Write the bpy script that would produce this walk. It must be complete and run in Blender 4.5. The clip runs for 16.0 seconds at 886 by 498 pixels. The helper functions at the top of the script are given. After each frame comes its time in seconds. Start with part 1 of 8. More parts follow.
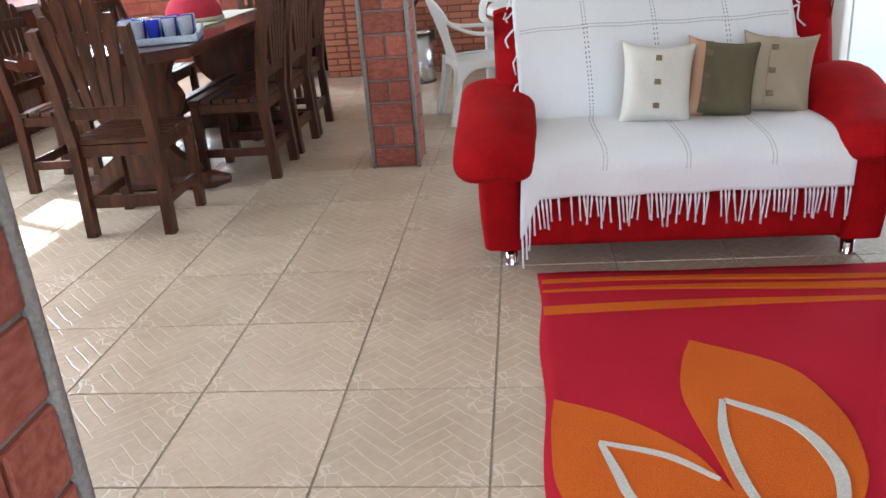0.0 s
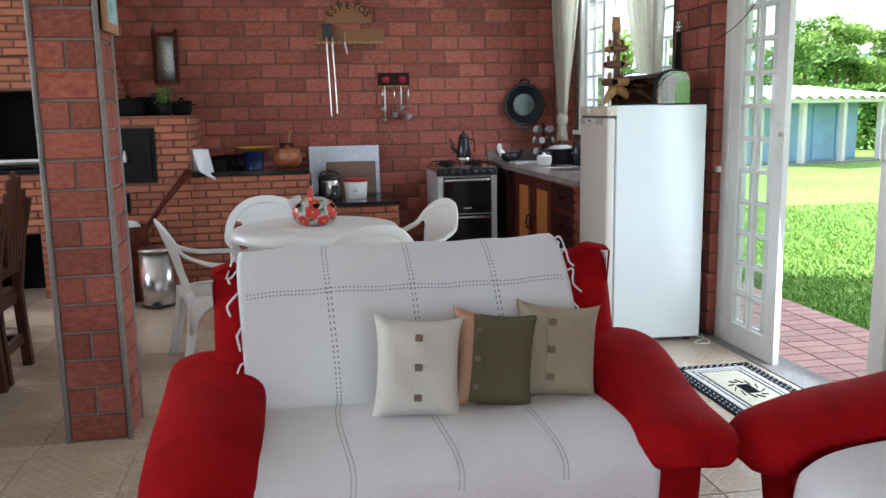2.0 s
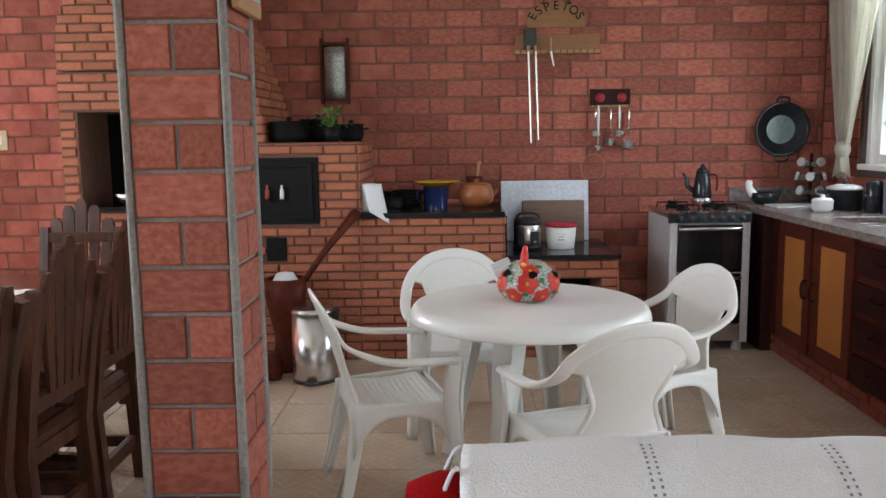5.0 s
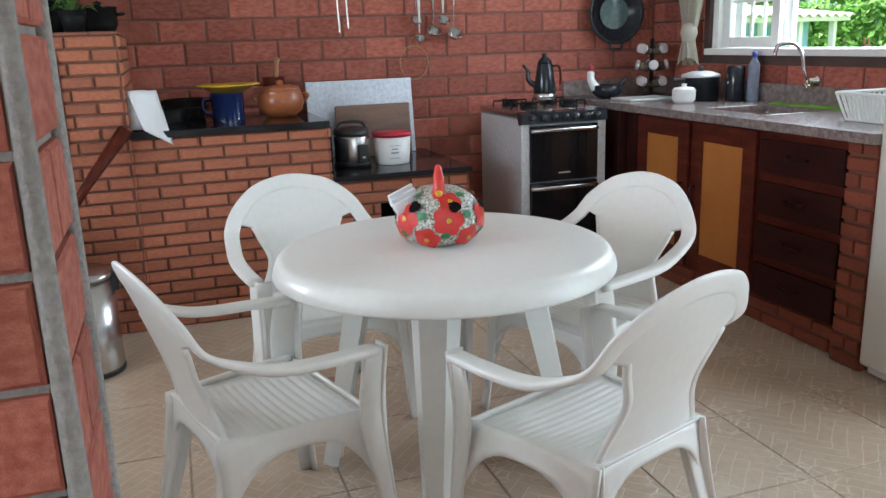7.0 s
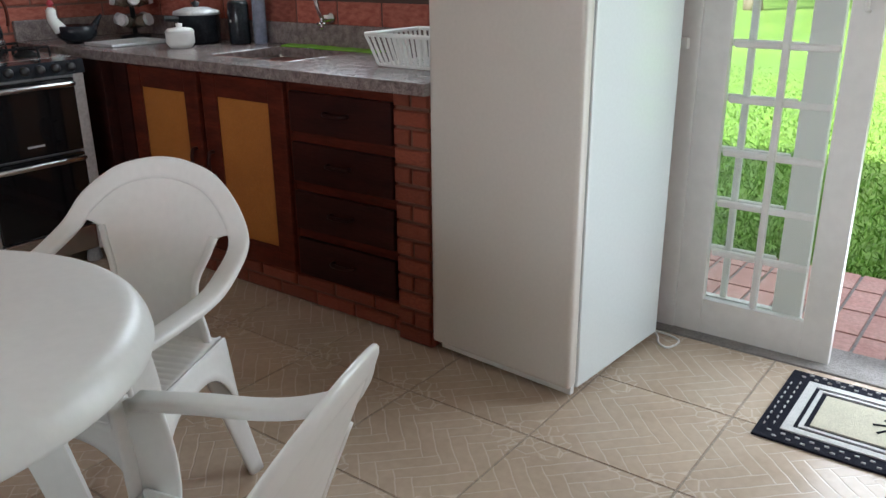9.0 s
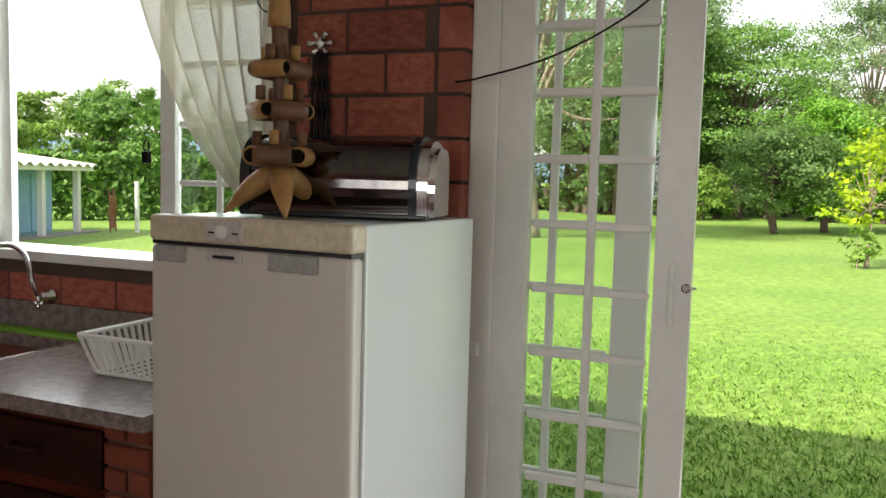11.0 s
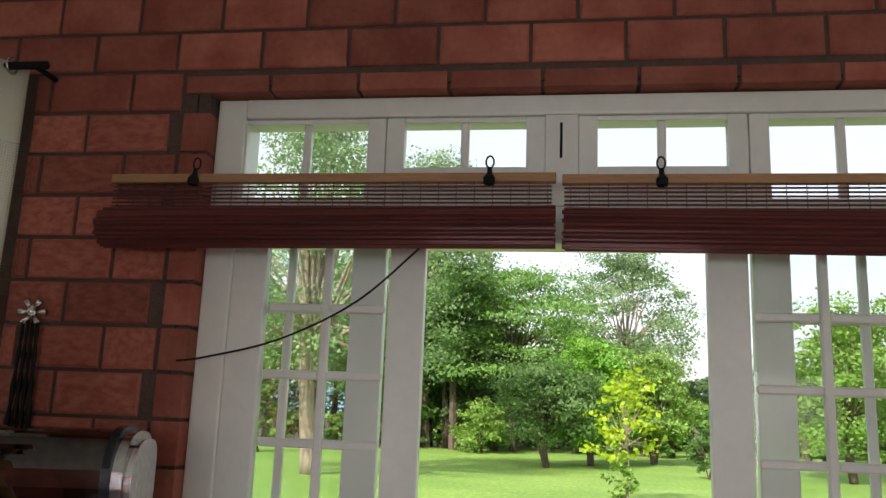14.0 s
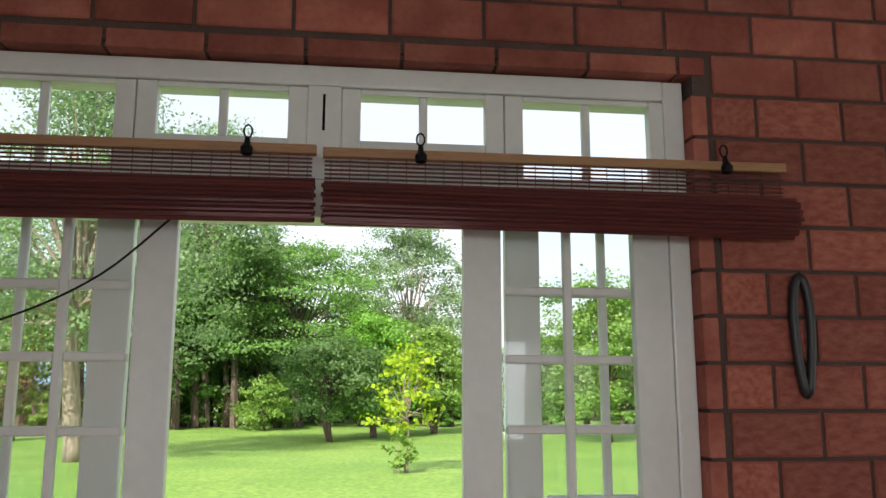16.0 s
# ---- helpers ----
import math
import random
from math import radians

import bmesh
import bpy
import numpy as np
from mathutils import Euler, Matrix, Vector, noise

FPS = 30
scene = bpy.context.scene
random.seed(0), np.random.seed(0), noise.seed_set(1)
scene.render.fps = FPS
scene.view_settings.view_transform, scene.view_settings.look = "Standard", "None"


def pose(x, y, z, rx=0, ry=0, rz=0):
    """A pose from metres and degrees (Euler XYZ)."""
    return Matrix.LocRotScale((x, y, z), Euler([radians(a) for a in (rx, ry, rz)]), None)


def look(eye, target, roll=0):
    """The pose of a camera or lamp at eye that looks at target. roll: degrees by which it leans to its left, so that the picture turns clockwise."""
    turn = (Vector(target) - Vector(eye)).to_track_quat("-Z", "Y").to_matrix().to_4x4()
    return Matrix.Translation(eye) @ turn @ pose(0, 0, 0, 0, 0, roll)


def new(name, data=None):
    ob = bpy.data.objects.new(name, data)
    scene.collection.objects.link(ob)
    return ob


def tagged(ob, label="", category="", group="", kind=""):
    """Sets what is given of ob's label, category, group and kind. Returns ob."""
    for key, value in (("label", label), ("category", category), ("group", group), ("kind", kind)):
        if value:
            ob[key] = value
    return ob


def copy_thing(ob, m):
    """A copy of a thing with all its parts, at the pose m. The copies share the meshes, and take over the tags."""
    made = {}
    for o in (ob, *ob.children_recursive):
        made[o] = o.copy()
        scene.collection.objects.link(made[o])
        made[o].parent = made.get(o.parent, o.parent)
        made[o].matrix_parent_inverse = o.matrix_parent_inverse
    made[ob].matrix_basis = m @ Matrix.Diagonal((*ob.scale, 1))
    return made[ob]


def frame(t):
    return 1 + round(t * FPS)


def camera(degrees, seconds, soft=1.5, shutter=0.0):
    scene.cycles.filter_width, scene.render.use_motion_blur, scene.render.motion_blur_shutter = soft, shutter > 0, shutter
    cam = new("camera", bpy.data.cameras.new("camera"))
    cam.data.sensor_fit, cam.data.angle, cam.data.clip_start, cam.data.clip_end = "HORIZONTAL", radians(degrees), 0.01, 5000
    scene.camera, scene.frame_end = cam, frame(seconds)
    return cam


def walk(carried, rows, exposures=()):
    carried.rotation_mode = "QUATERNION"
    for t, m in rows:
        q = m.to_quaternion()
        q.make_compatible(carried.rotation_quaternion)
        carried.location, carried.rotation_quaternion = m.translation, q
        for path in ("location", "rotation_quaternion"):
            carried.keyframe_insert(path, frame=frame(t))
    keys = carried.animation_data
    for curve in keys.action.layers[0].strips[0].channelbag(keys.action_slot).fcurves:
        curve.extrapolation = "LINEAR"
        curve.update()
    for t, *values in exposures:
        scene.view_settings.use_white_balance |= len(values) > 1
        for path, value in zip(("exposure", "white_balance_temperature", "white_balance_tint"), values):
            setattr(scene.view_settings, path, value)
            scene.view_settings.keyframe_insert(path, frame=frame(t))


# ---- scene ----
cam = camera(57.0, 16.0)
PATH = [
    (0, (-0.417, 0.068, 1.217), (-0.633, 1.914, 0.479), -4.5),
    (0.5, (-0.424, 0.252, 1.247), (-0.498, 2.152, 0.627), -2.5),
    (1, (-0.419, 0.461, 1.304), (-0.339, 2.402, 0.828), -1.8),
    (1.5, (-0.396, 0.642, 1.341), (-0.172, 2.592, 0.96), -1.2),
    (2, (-0.262, 0.853, 1.351), (0.082, 2.795, 1.02), -1.0),
    (2.5, (-0.115, 1.101, 1.346), (0.344, 3.022, 1.031), -0.3),
    (3, (-0.016, 1.396, 1.355), (0.457, 3.318, 1.07), -0.3),
    (3.5, (0.003, 1.659, 1.36), (0.373, 3.608, 1.105), -0.6),
    (4, (0.002, 1.953, 1.388), (0.182, 3.933, 1.175), -0.5),
    (4.7, (-0.2, 2.26, 1.385), (-0.24, 4.24, 1.145), -0.7),
    (5.3, (-0.72, 2.5, 1.36), (-0.72, 4.47, 1.06), -1.0),
    (5.9, (-0.9, 2.89, 1.335), (-0.69, 4.84, 0.98), -1.4),
    (6.5, (-0.844, 3.22, 1.311), (-0.419, 5.131, 0.903), -1.7),
    (7, (-0.878, 3.49, 1.279), (-0.279, 5.332, 0.782), -1.9),
    (7.5, (-0.846, 3.731, 1.251), (0.011, 5.439, 0.661), -1.8),
    (8, (-0.804, 3.963, 1.233), (0.391, 5.417, 0.558), -1.5),
    (8.5, (-0.717, 4.093, 1.247), (0.666, 5.344, 0.524), -1.0),
    (9, (-0.501, 4.203, 1.27), (1.007, 5.329, 0.596), -0.5),
    (9.5, (-0.309, 4.313, 1.295), (1.327, 5.315, 0.73), -0.1),
    (10, (-0.094, 4.426, 1.362), (1.634, 5.33, 0.921), -0.1),
    (12.5, (0.081, 4.401, 1.545), (1.996, 4.938, 1.762), 3.3),
    (13, (0.067, 4.381, 1.582), (1.99, 4.83, 1.895), 2.9),
    (13.5, (0.083, 4.292, 1.629), (2.011, 4.697, 1.978), 2.7),
    (14, (0.097, 4.276, 1.614), (2.037, 4.56, 2.012), 2.2),
    (14.5, (0.094, 4.301, 1.623), (2.049, 4.412, 2.03), 1.5),
    (15, (0.107, 4.268, 1.627), (2.065, 4.271, 2.037), 1.1),
    (15.5, (0.097, 4.245, 1.656), (2.058, 4.118, 2.027), 0.4),
    (16, (0.124, 4.208, 1.617), (2.08, 3.975, 1.966), 0.1),
]
walk(cam, [(t, look(eye, target, roll)) for t, eye, target, roll in PATH],
     exposures=[(0, 2.2, 5850, 9), (0.5, 2.05, 5850, 8), (1.0, 1.75, 5800, 8), (2, 1.62, 5950, 10), (3.2, 1.5, 6150, 11), (4, 1.55, 6350, 12), (6.5, 2.05, 6000, 8), (7.2, 1.95, 5900, 7),
                (9, 1.38, 6250, 11), (10.2, 1.2, 6800, 11), (12.3, 0.35, 7200, 14), (14, 0.68, 6700, 13), (16, 0.7, 6550, 12)])

# ---- light ----
world = bpy.data.worlds.new("sky")
scene.world = world
world.use_nodes = True
_n = world.node_tree.nodes
_sky = _n.new("ShaderNodeTexSky")
_sky.sky_type = "NISHITA"
_sky.sun_disc = False
_sky.sun_elevation = radians(38)
_sky.sun_rotation = radians(-65)
_sky.air_density, _sky.dust_density = 1.0, 2.5
_n["Background"].inputs[1].default_value = 0.14
# thin white haze all over the sky
_haze = _n.new("ShaderNodeMix")
_haze.data_type = "RGBA"
_haze.inputs[0].default_value = 0.5
_haze.inputs[7].default_value = (7.6, 7.6, 7.6, 1)
world.node_tree.links.new(_sky.outputs[0], _haze.inputs[6])
world.node_tree.links.new(_haze.outputs[2], _n["Background"].inputs[0])


def lamp_sun():
    d = bpy.data.lights.new("sun", "SUN")
    d.energy, d.angle, d.color = 4.6, radians(0.6), (1.0, 0.95, 0.87)
    ob = new("sun", d)
    ob.matrix_world = look((-20, 10, 17.5), (0, 0, 0))


def lamp_area(name, eye, target, w, h, power, color=(0.84, 0.93, 1.0)):
    d = bpy.data.lights.new(name, "AREA")
    d.shape, d.size, d.size_y, d.energy, d.color = "RECTANGLE", w, h, power, color
    ob = new(name, d)
    ob.matrix_world = look(eye, target)


lamp_sun()
lamp_area("door_skylight", (2.14, 4.27, 1.06), (0, 4.2, 0.8), 0.66, 1.9, 8)
lamp_area("window_skylight", (2.36, 6.7, 1.8), (0, 6.6, 0.9), 1.7, 1.2, 13)
lamp_area("west_skylight", (-4.88, 4.0, 1.65), (0, 4.0, 0.6), 3.6, 1.1, 42)
lamp_area("south_skylight", (0.3, -2.55, 1.35), (0.2, 4, 0.9), 3.6, 2.0, 20)
lamp_area("north_skylight", (-4.3, 8.2, 1.7), (-3.6, 3, 0.6), 0.9, 1.0, 60)

# ---- materials ----


def material(name, base, rough=0.6, metal=0.0, second=None, scale=6.0, amount=0.5, fine=60.0, bump=0.15,
             fine_amount=0.15, stretch=(1, 1, 1), spec=0.5, piece=0.0, coat=0.0):
    """Principled surface with blotches, grain and relief; piece: how far each piece differs from the next."""
    m = bpy.data.materials.new(name)
    m.use_nodes = True
    nt = m.node_tree
    p = nt.nodes["Principled BSDF"]
    p.inputs["Roughness"].default_value = rough
    p.inputs["Metallic"].default_value = metal
    p.inputs["Specular IOR Level"].default_value = spec
    p.inputs["Coat Weight"].default_value = coat
    tc = nt.nodes.new("ShaderNodeTexCoord")
    mp = nt.nodes.new("ShaderNodeMapping")
    mp.inputs["Scale"].default_value = stretch
    nt.links.new(tc.outputs["Object"], mp.inputs[0])
    vec = mp.outputs[0]
    rnd = None
    if piece:
        oi = nt.nodes.new("ShaderNodeObjectInfo")
        geo = nt.nodes.new("ShaderNodeNewGeometry")
        ad = nt.nodes.new("ShaderNodeMath")
        ad.operation = "ADD"
        nt.links.new(oi.outputs["Random"], ad.inputs[0])
        nt.links.new(geo.outputs["Random Per Island"], ad.inputs[1])
        fr = nt.nodes.new("ShaderNodeMath")
        fr.operation = "FRACT"
        nt.links.new(ad.outputs[0], fr.inputs[0])
        rnd = fr.outputs[0]
        sh = nt.nodes.new("ShaderNodeVectorMath")
        sh.operation = "MULTIPLY_ADD"
        nt.links.new(rnd, sh.inputs[0])
        sh.inputs[1].default_value = (37, 53, 71)
        nt.links.new(vec, sh.inputs[2])
        vec = sh.outputs[0]
    n1 = nt.nodes.new("ShaderNodeTexNoise")
    n1.inputs["Scale"].default_value = scale
    n1.inputs["Detail"].default_value = 5
    nt.links.new(vec, n1.inputs["Vector"])
    n2 = nt.nodes.new("ShaderNodeTexNoise")
    n2.inputs["Scale"].default_value = fine
    n2.inputs["Detail"].default_value = 3
    nt.links.new(vec, n2.inputs["Vector"])
    r1 = nt.nodes.new("ShaderNodeMapRange")
    r1.inputs[1].default_value, r1.inputs[2].default_value = 0.35, 0.65
    r1.inputs[4].default_value = amount
    nt.links.new(n1.outputs[0], r1.inputs[0])
    mix = nt.nodes.new("ShaderNodeMix")
    mix.data_type = "RGBA"
    mix.inputs[6].default_value = (*base, 1)
    mix.inputs[7].default_value = (*(second or [c * 0.6 for c in base]), 1)
    nt.links.new(r1.outputs[0], mix.inputs[0])
    hsv = nt.nodes.new("ShaderNodeHueSaturation")
    nt.links.new(mix.outputs[2], hsv.inputs["Color"])
    val = nt.nodes.new("ShaderNodeMapRange")
    val.inputs[1].default_value, val.inputs[2].default_value = 0.3, 0.7
    val.inputs[3].default_value, val.inputs[4].default_value = 1 - fine_amount, 1 + fine_amount
    nt.links.new(n2.outputs[0], val.inputs[0])
    v = val.outputs[0]
    if piece:
        pv = nt.nodes.new("ShaderNodeMapRange")
        pv.inputs[3].default_value, pv.inputs[4].default_value = 1 - piece, 1 + piece * 0.55
        nt.links.new(rnd, pv.inputs[0])
        mu = nt.nodes.new("ShaderNodeMath")
        mu.operation = "MULTIPLY"
        nt.links.new(v, mu.inputs[0])
        nt.links.new(pv.outputs[0], mu.inputs[1])
        v = mu.outputs[0]
    nt.links.new(v, hsv.inputs["Value"])
    nt.links.new(hsv.outputs[0], p.inputs["Base Color"])
    if bump:
        b = nt.nodes.new("ShaderNodeBump")
        b.inputs["Strength"].default_value = bump
        b.inputs["Distance"].default_value = 0.01
        nt.links.new(n2.outputs[0], b.inputs["Height"])
        nt.links.new(b.outputs[0], p.inputs["Normal"])
    return m


def glass_material(name, tint=(0.96, 0.98, 0.97)):
    m = bpy.data.materials.new(name)
    m.use_nodes = True
    nt = m.node_tree
    nt.nodes.remove(nt.nodes["Principled BSDF"])
    t = nt.nodes.new("ShaderNodeBsdfTransparent")
    t.inputs[0].default_value = (*tint, 1)
    g = nt.nodes.new("ShaderNodeBsdfGlossy")
    g.inputs["Roughness"].default_value = 0.02
    f = nt.nodes.new("ShaderNodeLayerWeight")
    f.inputs[0].default_value = 0.5
    steep = nt.nodes.new("ShaderNodeMath")
    steep.operation = "POWER"
    steep.inputs[1].default_value = 4.0
    nt.links.new(f.outputs["Facing"], steep.inputs[0])
    part_gloss = nt.nodes.new("ShaderNodeMath")
    part_gloss.operation = "MULTIPLY_ADD"
    part_gloss.inputs[1].default_value, part_gloss.inputs[2].default_value = 0.5, 0.025
    nt.links.new(steep.outputs[0], part_gloss.inputs[0])
    mx = nt.nodes.new("ShaderNodeMixShader")
    nt.links.new(part_gloss.outputs[0], mx.inputs[0])
    nt.links.new(t.outputs[0], mx.inputs[1])
    nt.links.new(g.outputs[0], mx.inputs[2])
    nt.links.new(mx.outputs[0], nt.nodes["Material Output"].inputs[0])
    return m


BRICK = material("brick_clay", (0.41, 0.137, 0.097), 0.7, second=(0.26, 0.066, 0.047), scale=7, amount=0.85, fine=55, bump=0.25, fine_amount=0.1, piece=0.32, spec=0.22)
THIN_BRICK = material("thin_brick_clay", (0.46, 0.165, 0.085), 0.76, second=(0.31, 0.088, 0.05), scale=11, amount=0.7, fine=70, bump=0.4, fine_amount=0.12, piece=0.22)
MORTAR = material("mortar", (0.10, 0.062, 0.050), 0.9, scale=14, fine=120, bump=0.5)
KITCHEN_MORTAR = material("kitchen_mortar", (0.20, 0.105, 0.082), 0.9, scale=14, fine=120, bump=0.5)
DARK_MORTAR = material("thin_joint_mortar", (0.18, 0.082, 0.055), 0.9, scale=14, fine=120, bump=0.5)
GREY_MORTAR = material("grey_mortar", (0.27, 0.25, 0.235), 0.85, scale=14, fine=120, bump=0.5)
TILE_JOINT = material("tile_joint", (0.34, 0.28, 0.22), 0.85, scale=14, fine=120, bump=0.4)
WHITE_PAINT = material("white_paint", (0.78, 0.77, 0.74), 0.35, second=(0.66, 0.65, 0.61), scale=3, amount=0.5, fine=30, bump=0.05, fine_amount=0.03)
PLASTER = material("plaster", (0.72, 0.70, 0.66), 0.85, scale=2, amount=0.25, fine=40, bump=0.1, fine_amount=0.04)
GLASS = glass_material("window_glass")
GRASS = material("lawn_grass", (0.135, 0.26, 0.036), 0.8, second=(0.20, 0.32, 0.055), scale=0.35, amount=0.8, fine=9, bump=0.0, fine_amount=0.3)
GRASS_BLADE = material("grass_blade", (0.13, 0.30, 0.03), 0.7, second=(0.21, 0.335, 0.06), scale=2, amount=0.8, fine=9, bump=0, piece=0.2)
PATIO = material("patio_clay", (0.46, 0.235, 0.20), 0.7, second=(0.53, 0.33, 0.28), scale=5, amount=0.7, fine=60, bump=0.2, piece=0.15)
HILL = material("far_hill", (0.16, 0.27, 0.38), 0.9, scale=0.01, fine=0.2, bump=0)
RED_FABRIC = material("red_velvet", (0.33, 0.004, 0.006), 0.9, second=(0.16, 0.0018, 0.0035), scale=9, amount=0.5, fine=160, bump=0.3, fine_amount=0.12, spec=0.08)
RED_FABRIC.node_tree.nodes["Principled BSDF"].inputs["Sheen Weight"].default_value = 0.05
RED_FABRIC.node_tree.nodes["Principled BSDF"].inputs["Sheen Tint"].default_value = (1.0, 0.08, 0.06, 1)
THROW = material("white_cotton", (0.74, 0.74, 0.76), 0.9, second=(0.66, 0.66, 0.69), scale=5, amount=0.4, fine=260, bump=0.35, fine_amount=0.05, spec=0.2)
# dark grey for the shade inside the throw's open-work holes
SEAM_SHADE = material("open_work_shadow", (0.22, 0.22, 0.25), 0.9, scale=30, fine=200, bump=0.1)
DARK_WOOD = material("dark_stained_wood", (0.085, 0.028, 0.013), 0.36, second=(0.018, 0.006, 0.0035), scale=4, amount=0.8, fine=26, bump=0.15, stretch=(7, 7, 0.8), fine_amount=0.25, spec=0.3)
RED_WOOD = material("reddish_wood", (0.105, 0.020, 0.010), 0.45, second=(0.05, 0.010, 0.006), scale=4, amount=0.8, fine=24, bump=0.12, stretch=(6, 1, 6), fine_amount=0.2, spec=0.16)
CABINET_WOOD = material("dark_cabinet_wood", (0.034, 0.008, 0.006), 0.5, second=(0.015, 0.004, 0.0035), scale=4, amount=0.8, fine=24, bump=0.12, stretch=(6, 1, 6), fine_amount=0.2, spec=0.16)
TAN_PANEL = material("tan_panel", (0.40, 0.145, 0.024), 0.6, second=(0.32, 0.105, 0.018), scale=5, amount=0.6, fine=220, bump=0.3, fine_amount=0.14)
GRANITE = material("grey_granite", (0.25, 0.205, 0.19), 0.25, second=(0.13, 0.10, 0.095), scale=38, amount=0.8, fine=190, bump=0.02, fine_amount=0.35)
BLACK_STONE = material("black_granite", (0.012, 0.012, 0.014), 0.08, second=(0.02, 0.02, 0.022), scale=60, fine=200, bump=0.0, spec=0.25)
BLACK_IRON = material("black_iron", (0.007, 0.007, 0.0075), 0.55, second=(0.015, 0.014, 0.013), scale=12, fine=90, bump=0.15, spec=0.14)
BLACK_ENAMEL = material("black_enamel", (0.014, 0.016, 0.02), 0.15, second=(0.03, 0.035, 0.04), scale=30, fine=120, bump=0.02, amount=0.5, spec=0.3)
# matt black: soot, lettering, and the shade painted into gaps and hollows
SOOT_SHADE_BLACK = material("soot", (0.010, 0.009, 0.008), 0.95, scale=8, fine=60, bump=0.3, spec=0.05)
PLASTIC = material("white_plastic", (0.80, 0.80, 0.77), 0.32, second=(0.73, 0.73, 0.69), scale=3, amount=0.35, fine=50, bump=0.02, fine_amount=0.02)
FRIDGE_FRONT = material("ivory_enamel", (0.60, 0.565, 0.51), 0.28, second=(0.56, 0.52, 0.46), scale=2, amount=0.5, fine=90, bump=0.02, fine_amount=0.02)
FRIDGE_SIDE = material("white_enamel", (0.68, 0.73, 0.72), 0.16, second=(0.65, 0.70, 0.69), scale=2, amount=0.3, fine=90, bump=0.015, fine_amount=0.02)
GREY_PLASTIC = material("grey_plastic", (0.36, 0.35, 0.345), 0.4, scale=5, amount=0.3, fine=90, bump=0.02)
DARK_PLASTIC = material("dark_plastic", (0.02, 0.02, 0.021), 0.4, scale=5, amount=0.3, fine=90, bump=0.03)
STEEL = material("brushed_steel", (0.62, 0.61, 0.60), 0.26, metal=1.0, second=(0.5, 0.49, 0.48), scale=5, fine=120, bump=0.03, stretch=(8, 1, 1), fine_amount=0.08)
CHROME = material("chrome", (0.8, 0.8, 0.8), 0.07, metal=1.0, second=(0.7, 0.7, 0.7), scale=4, fine=60, bump=0.0)
OVEN_GLASS = material("oven_glass", (0.008, 0.008, 0.009), 0.06, second=(0.012, 0.012, 0.012), scale=4, fine=60, bump=0.0)
SILVER = material("silver_paint", (0.58, 0.58, 0.58), 0.34, metal=0.25, second=(0.52, 0.52, 0.52), scale=4, fine=90, bump=0.02)
BARK = material("bark", (0.13, 0.095, 0.07), 0.9, second=(0.06, 0.045, 0.035), scale=5, amount=0.9, fine=30, bump=0.6, stretch=(3, 3, 0.7))
PALE_BARK = material("pale_bark", (0.36, 0.29, 0.23), 0.9, second=(0.20, 0.155, 0.12), scale=4, amount=0.9, fine=30, bump=0.5, stretch=(3, 3, 0.7))


def leaf_material(name, a, b):
    m = material(name, a, 0.55, second=b, scale=0.7, amount=0.9, fine=7, bump=0, fine_amount=0.25, piece=0.35)
    nt = m.node_tree
    p = nt.nodes["Principled BSDF"]
    col = p.inputs["Base Color"].links[0].from_socket
    tr = nt.nodes.new("ShaderNodeBsdfTranslucent")
    nt.links.new(col, tr.inputs[0])
    mx = nt.nodes.new("ShaderNodeMixShader")
    mx.inputs[0].default_value = 0.45
    nt.links.new(p.outputs[0], mx.inputs[1])
    nt.links.new(tr.outputs[0], mx.inputs[2])
    nt.links.new(mx.outputs[0], nt.nodes["Material Output"].inputs[0])
    return m


LEAF_DARK = leaf_material("leaf_dark", (0.10, 0.20, 0.05), (0.15, 0.27, 0.075))
LEAF_MID = leaf_material("leaf_mid", (0.14, 0.30, 0.06), (0.20, 0.37, 0.08))
LEAF_BRIGHT = leaf_material("leaf_bright", (0.16, 0.40, 0.04), (0.24, 0.46, 0.06))
LEAF_LIGHT = leaf_material("leaf_light", (0.21, 0.38, 0.07), (0.30, 0.45, 0.10))
LEAF_YELLOW = leaf_material("leaf_yellow", (0.42, 0.54, 0.018), (0.30, 0.47, 0.025))
LEAF_GREY = leaf_material("leaf_grey", (0.21, 0.34, 0.15), (0.28, 0.40, 0.19))

# ---- building blocks ----


def part(name, bm, mat, parent=None, label="", smooth=False):
    """Links a bmesh as one mesh object, under a thing or a part where one is given."""
    me = bpy.data.meshes.new(name)
    bm.normal_update()
    bm.to_mesh(me)
    bm.free()
    me.materials.append(mat)
    if smooth:
        me.polygons.foreach_set("use_smooth", [True] * len(me.polygons))
    ob = new(name, me)
    if parent:
        ob.parent = parent
    if label:
        ob["label"] = label
    return ob


def thing(name, label, category, m=None, group="", kind=""):
    ob = new(name)
    ob.empty_display_size = 0.1
    if m is not None:
        ob.matrix_world = m
    return tagged(ob, label, category, group, kind)


def bx(bm, a, b, bevel=0.0, seg=2, m=None):
    """A box between two corners, with rounded edges."""
    v = bmesh.ops.create_cube(bm, size=1)["verts"]
    c = [(a[i] + b[i]) / 2 for i in range(3)]
    s = [abs(b[i] - a[i]) for i in range(3)]
    for q in v:
        q.co = Vector((q.co.x * s[0] + c[0], q.co.y * s[1] + c[1], q.co.z * s[2] + c[2]))
    if bevel:
        es = list({e for q in v for e in q.link_edges})
        r = bmesh.ops.bevel(bm, geom=es, offset=min(bevel, min(s) * 0.45), segments=seg, profile=0.6, affect="EDGES")
        v = list({q for f in r["faces"] for q in f.verts} | {q for q in v if q.is_valid})
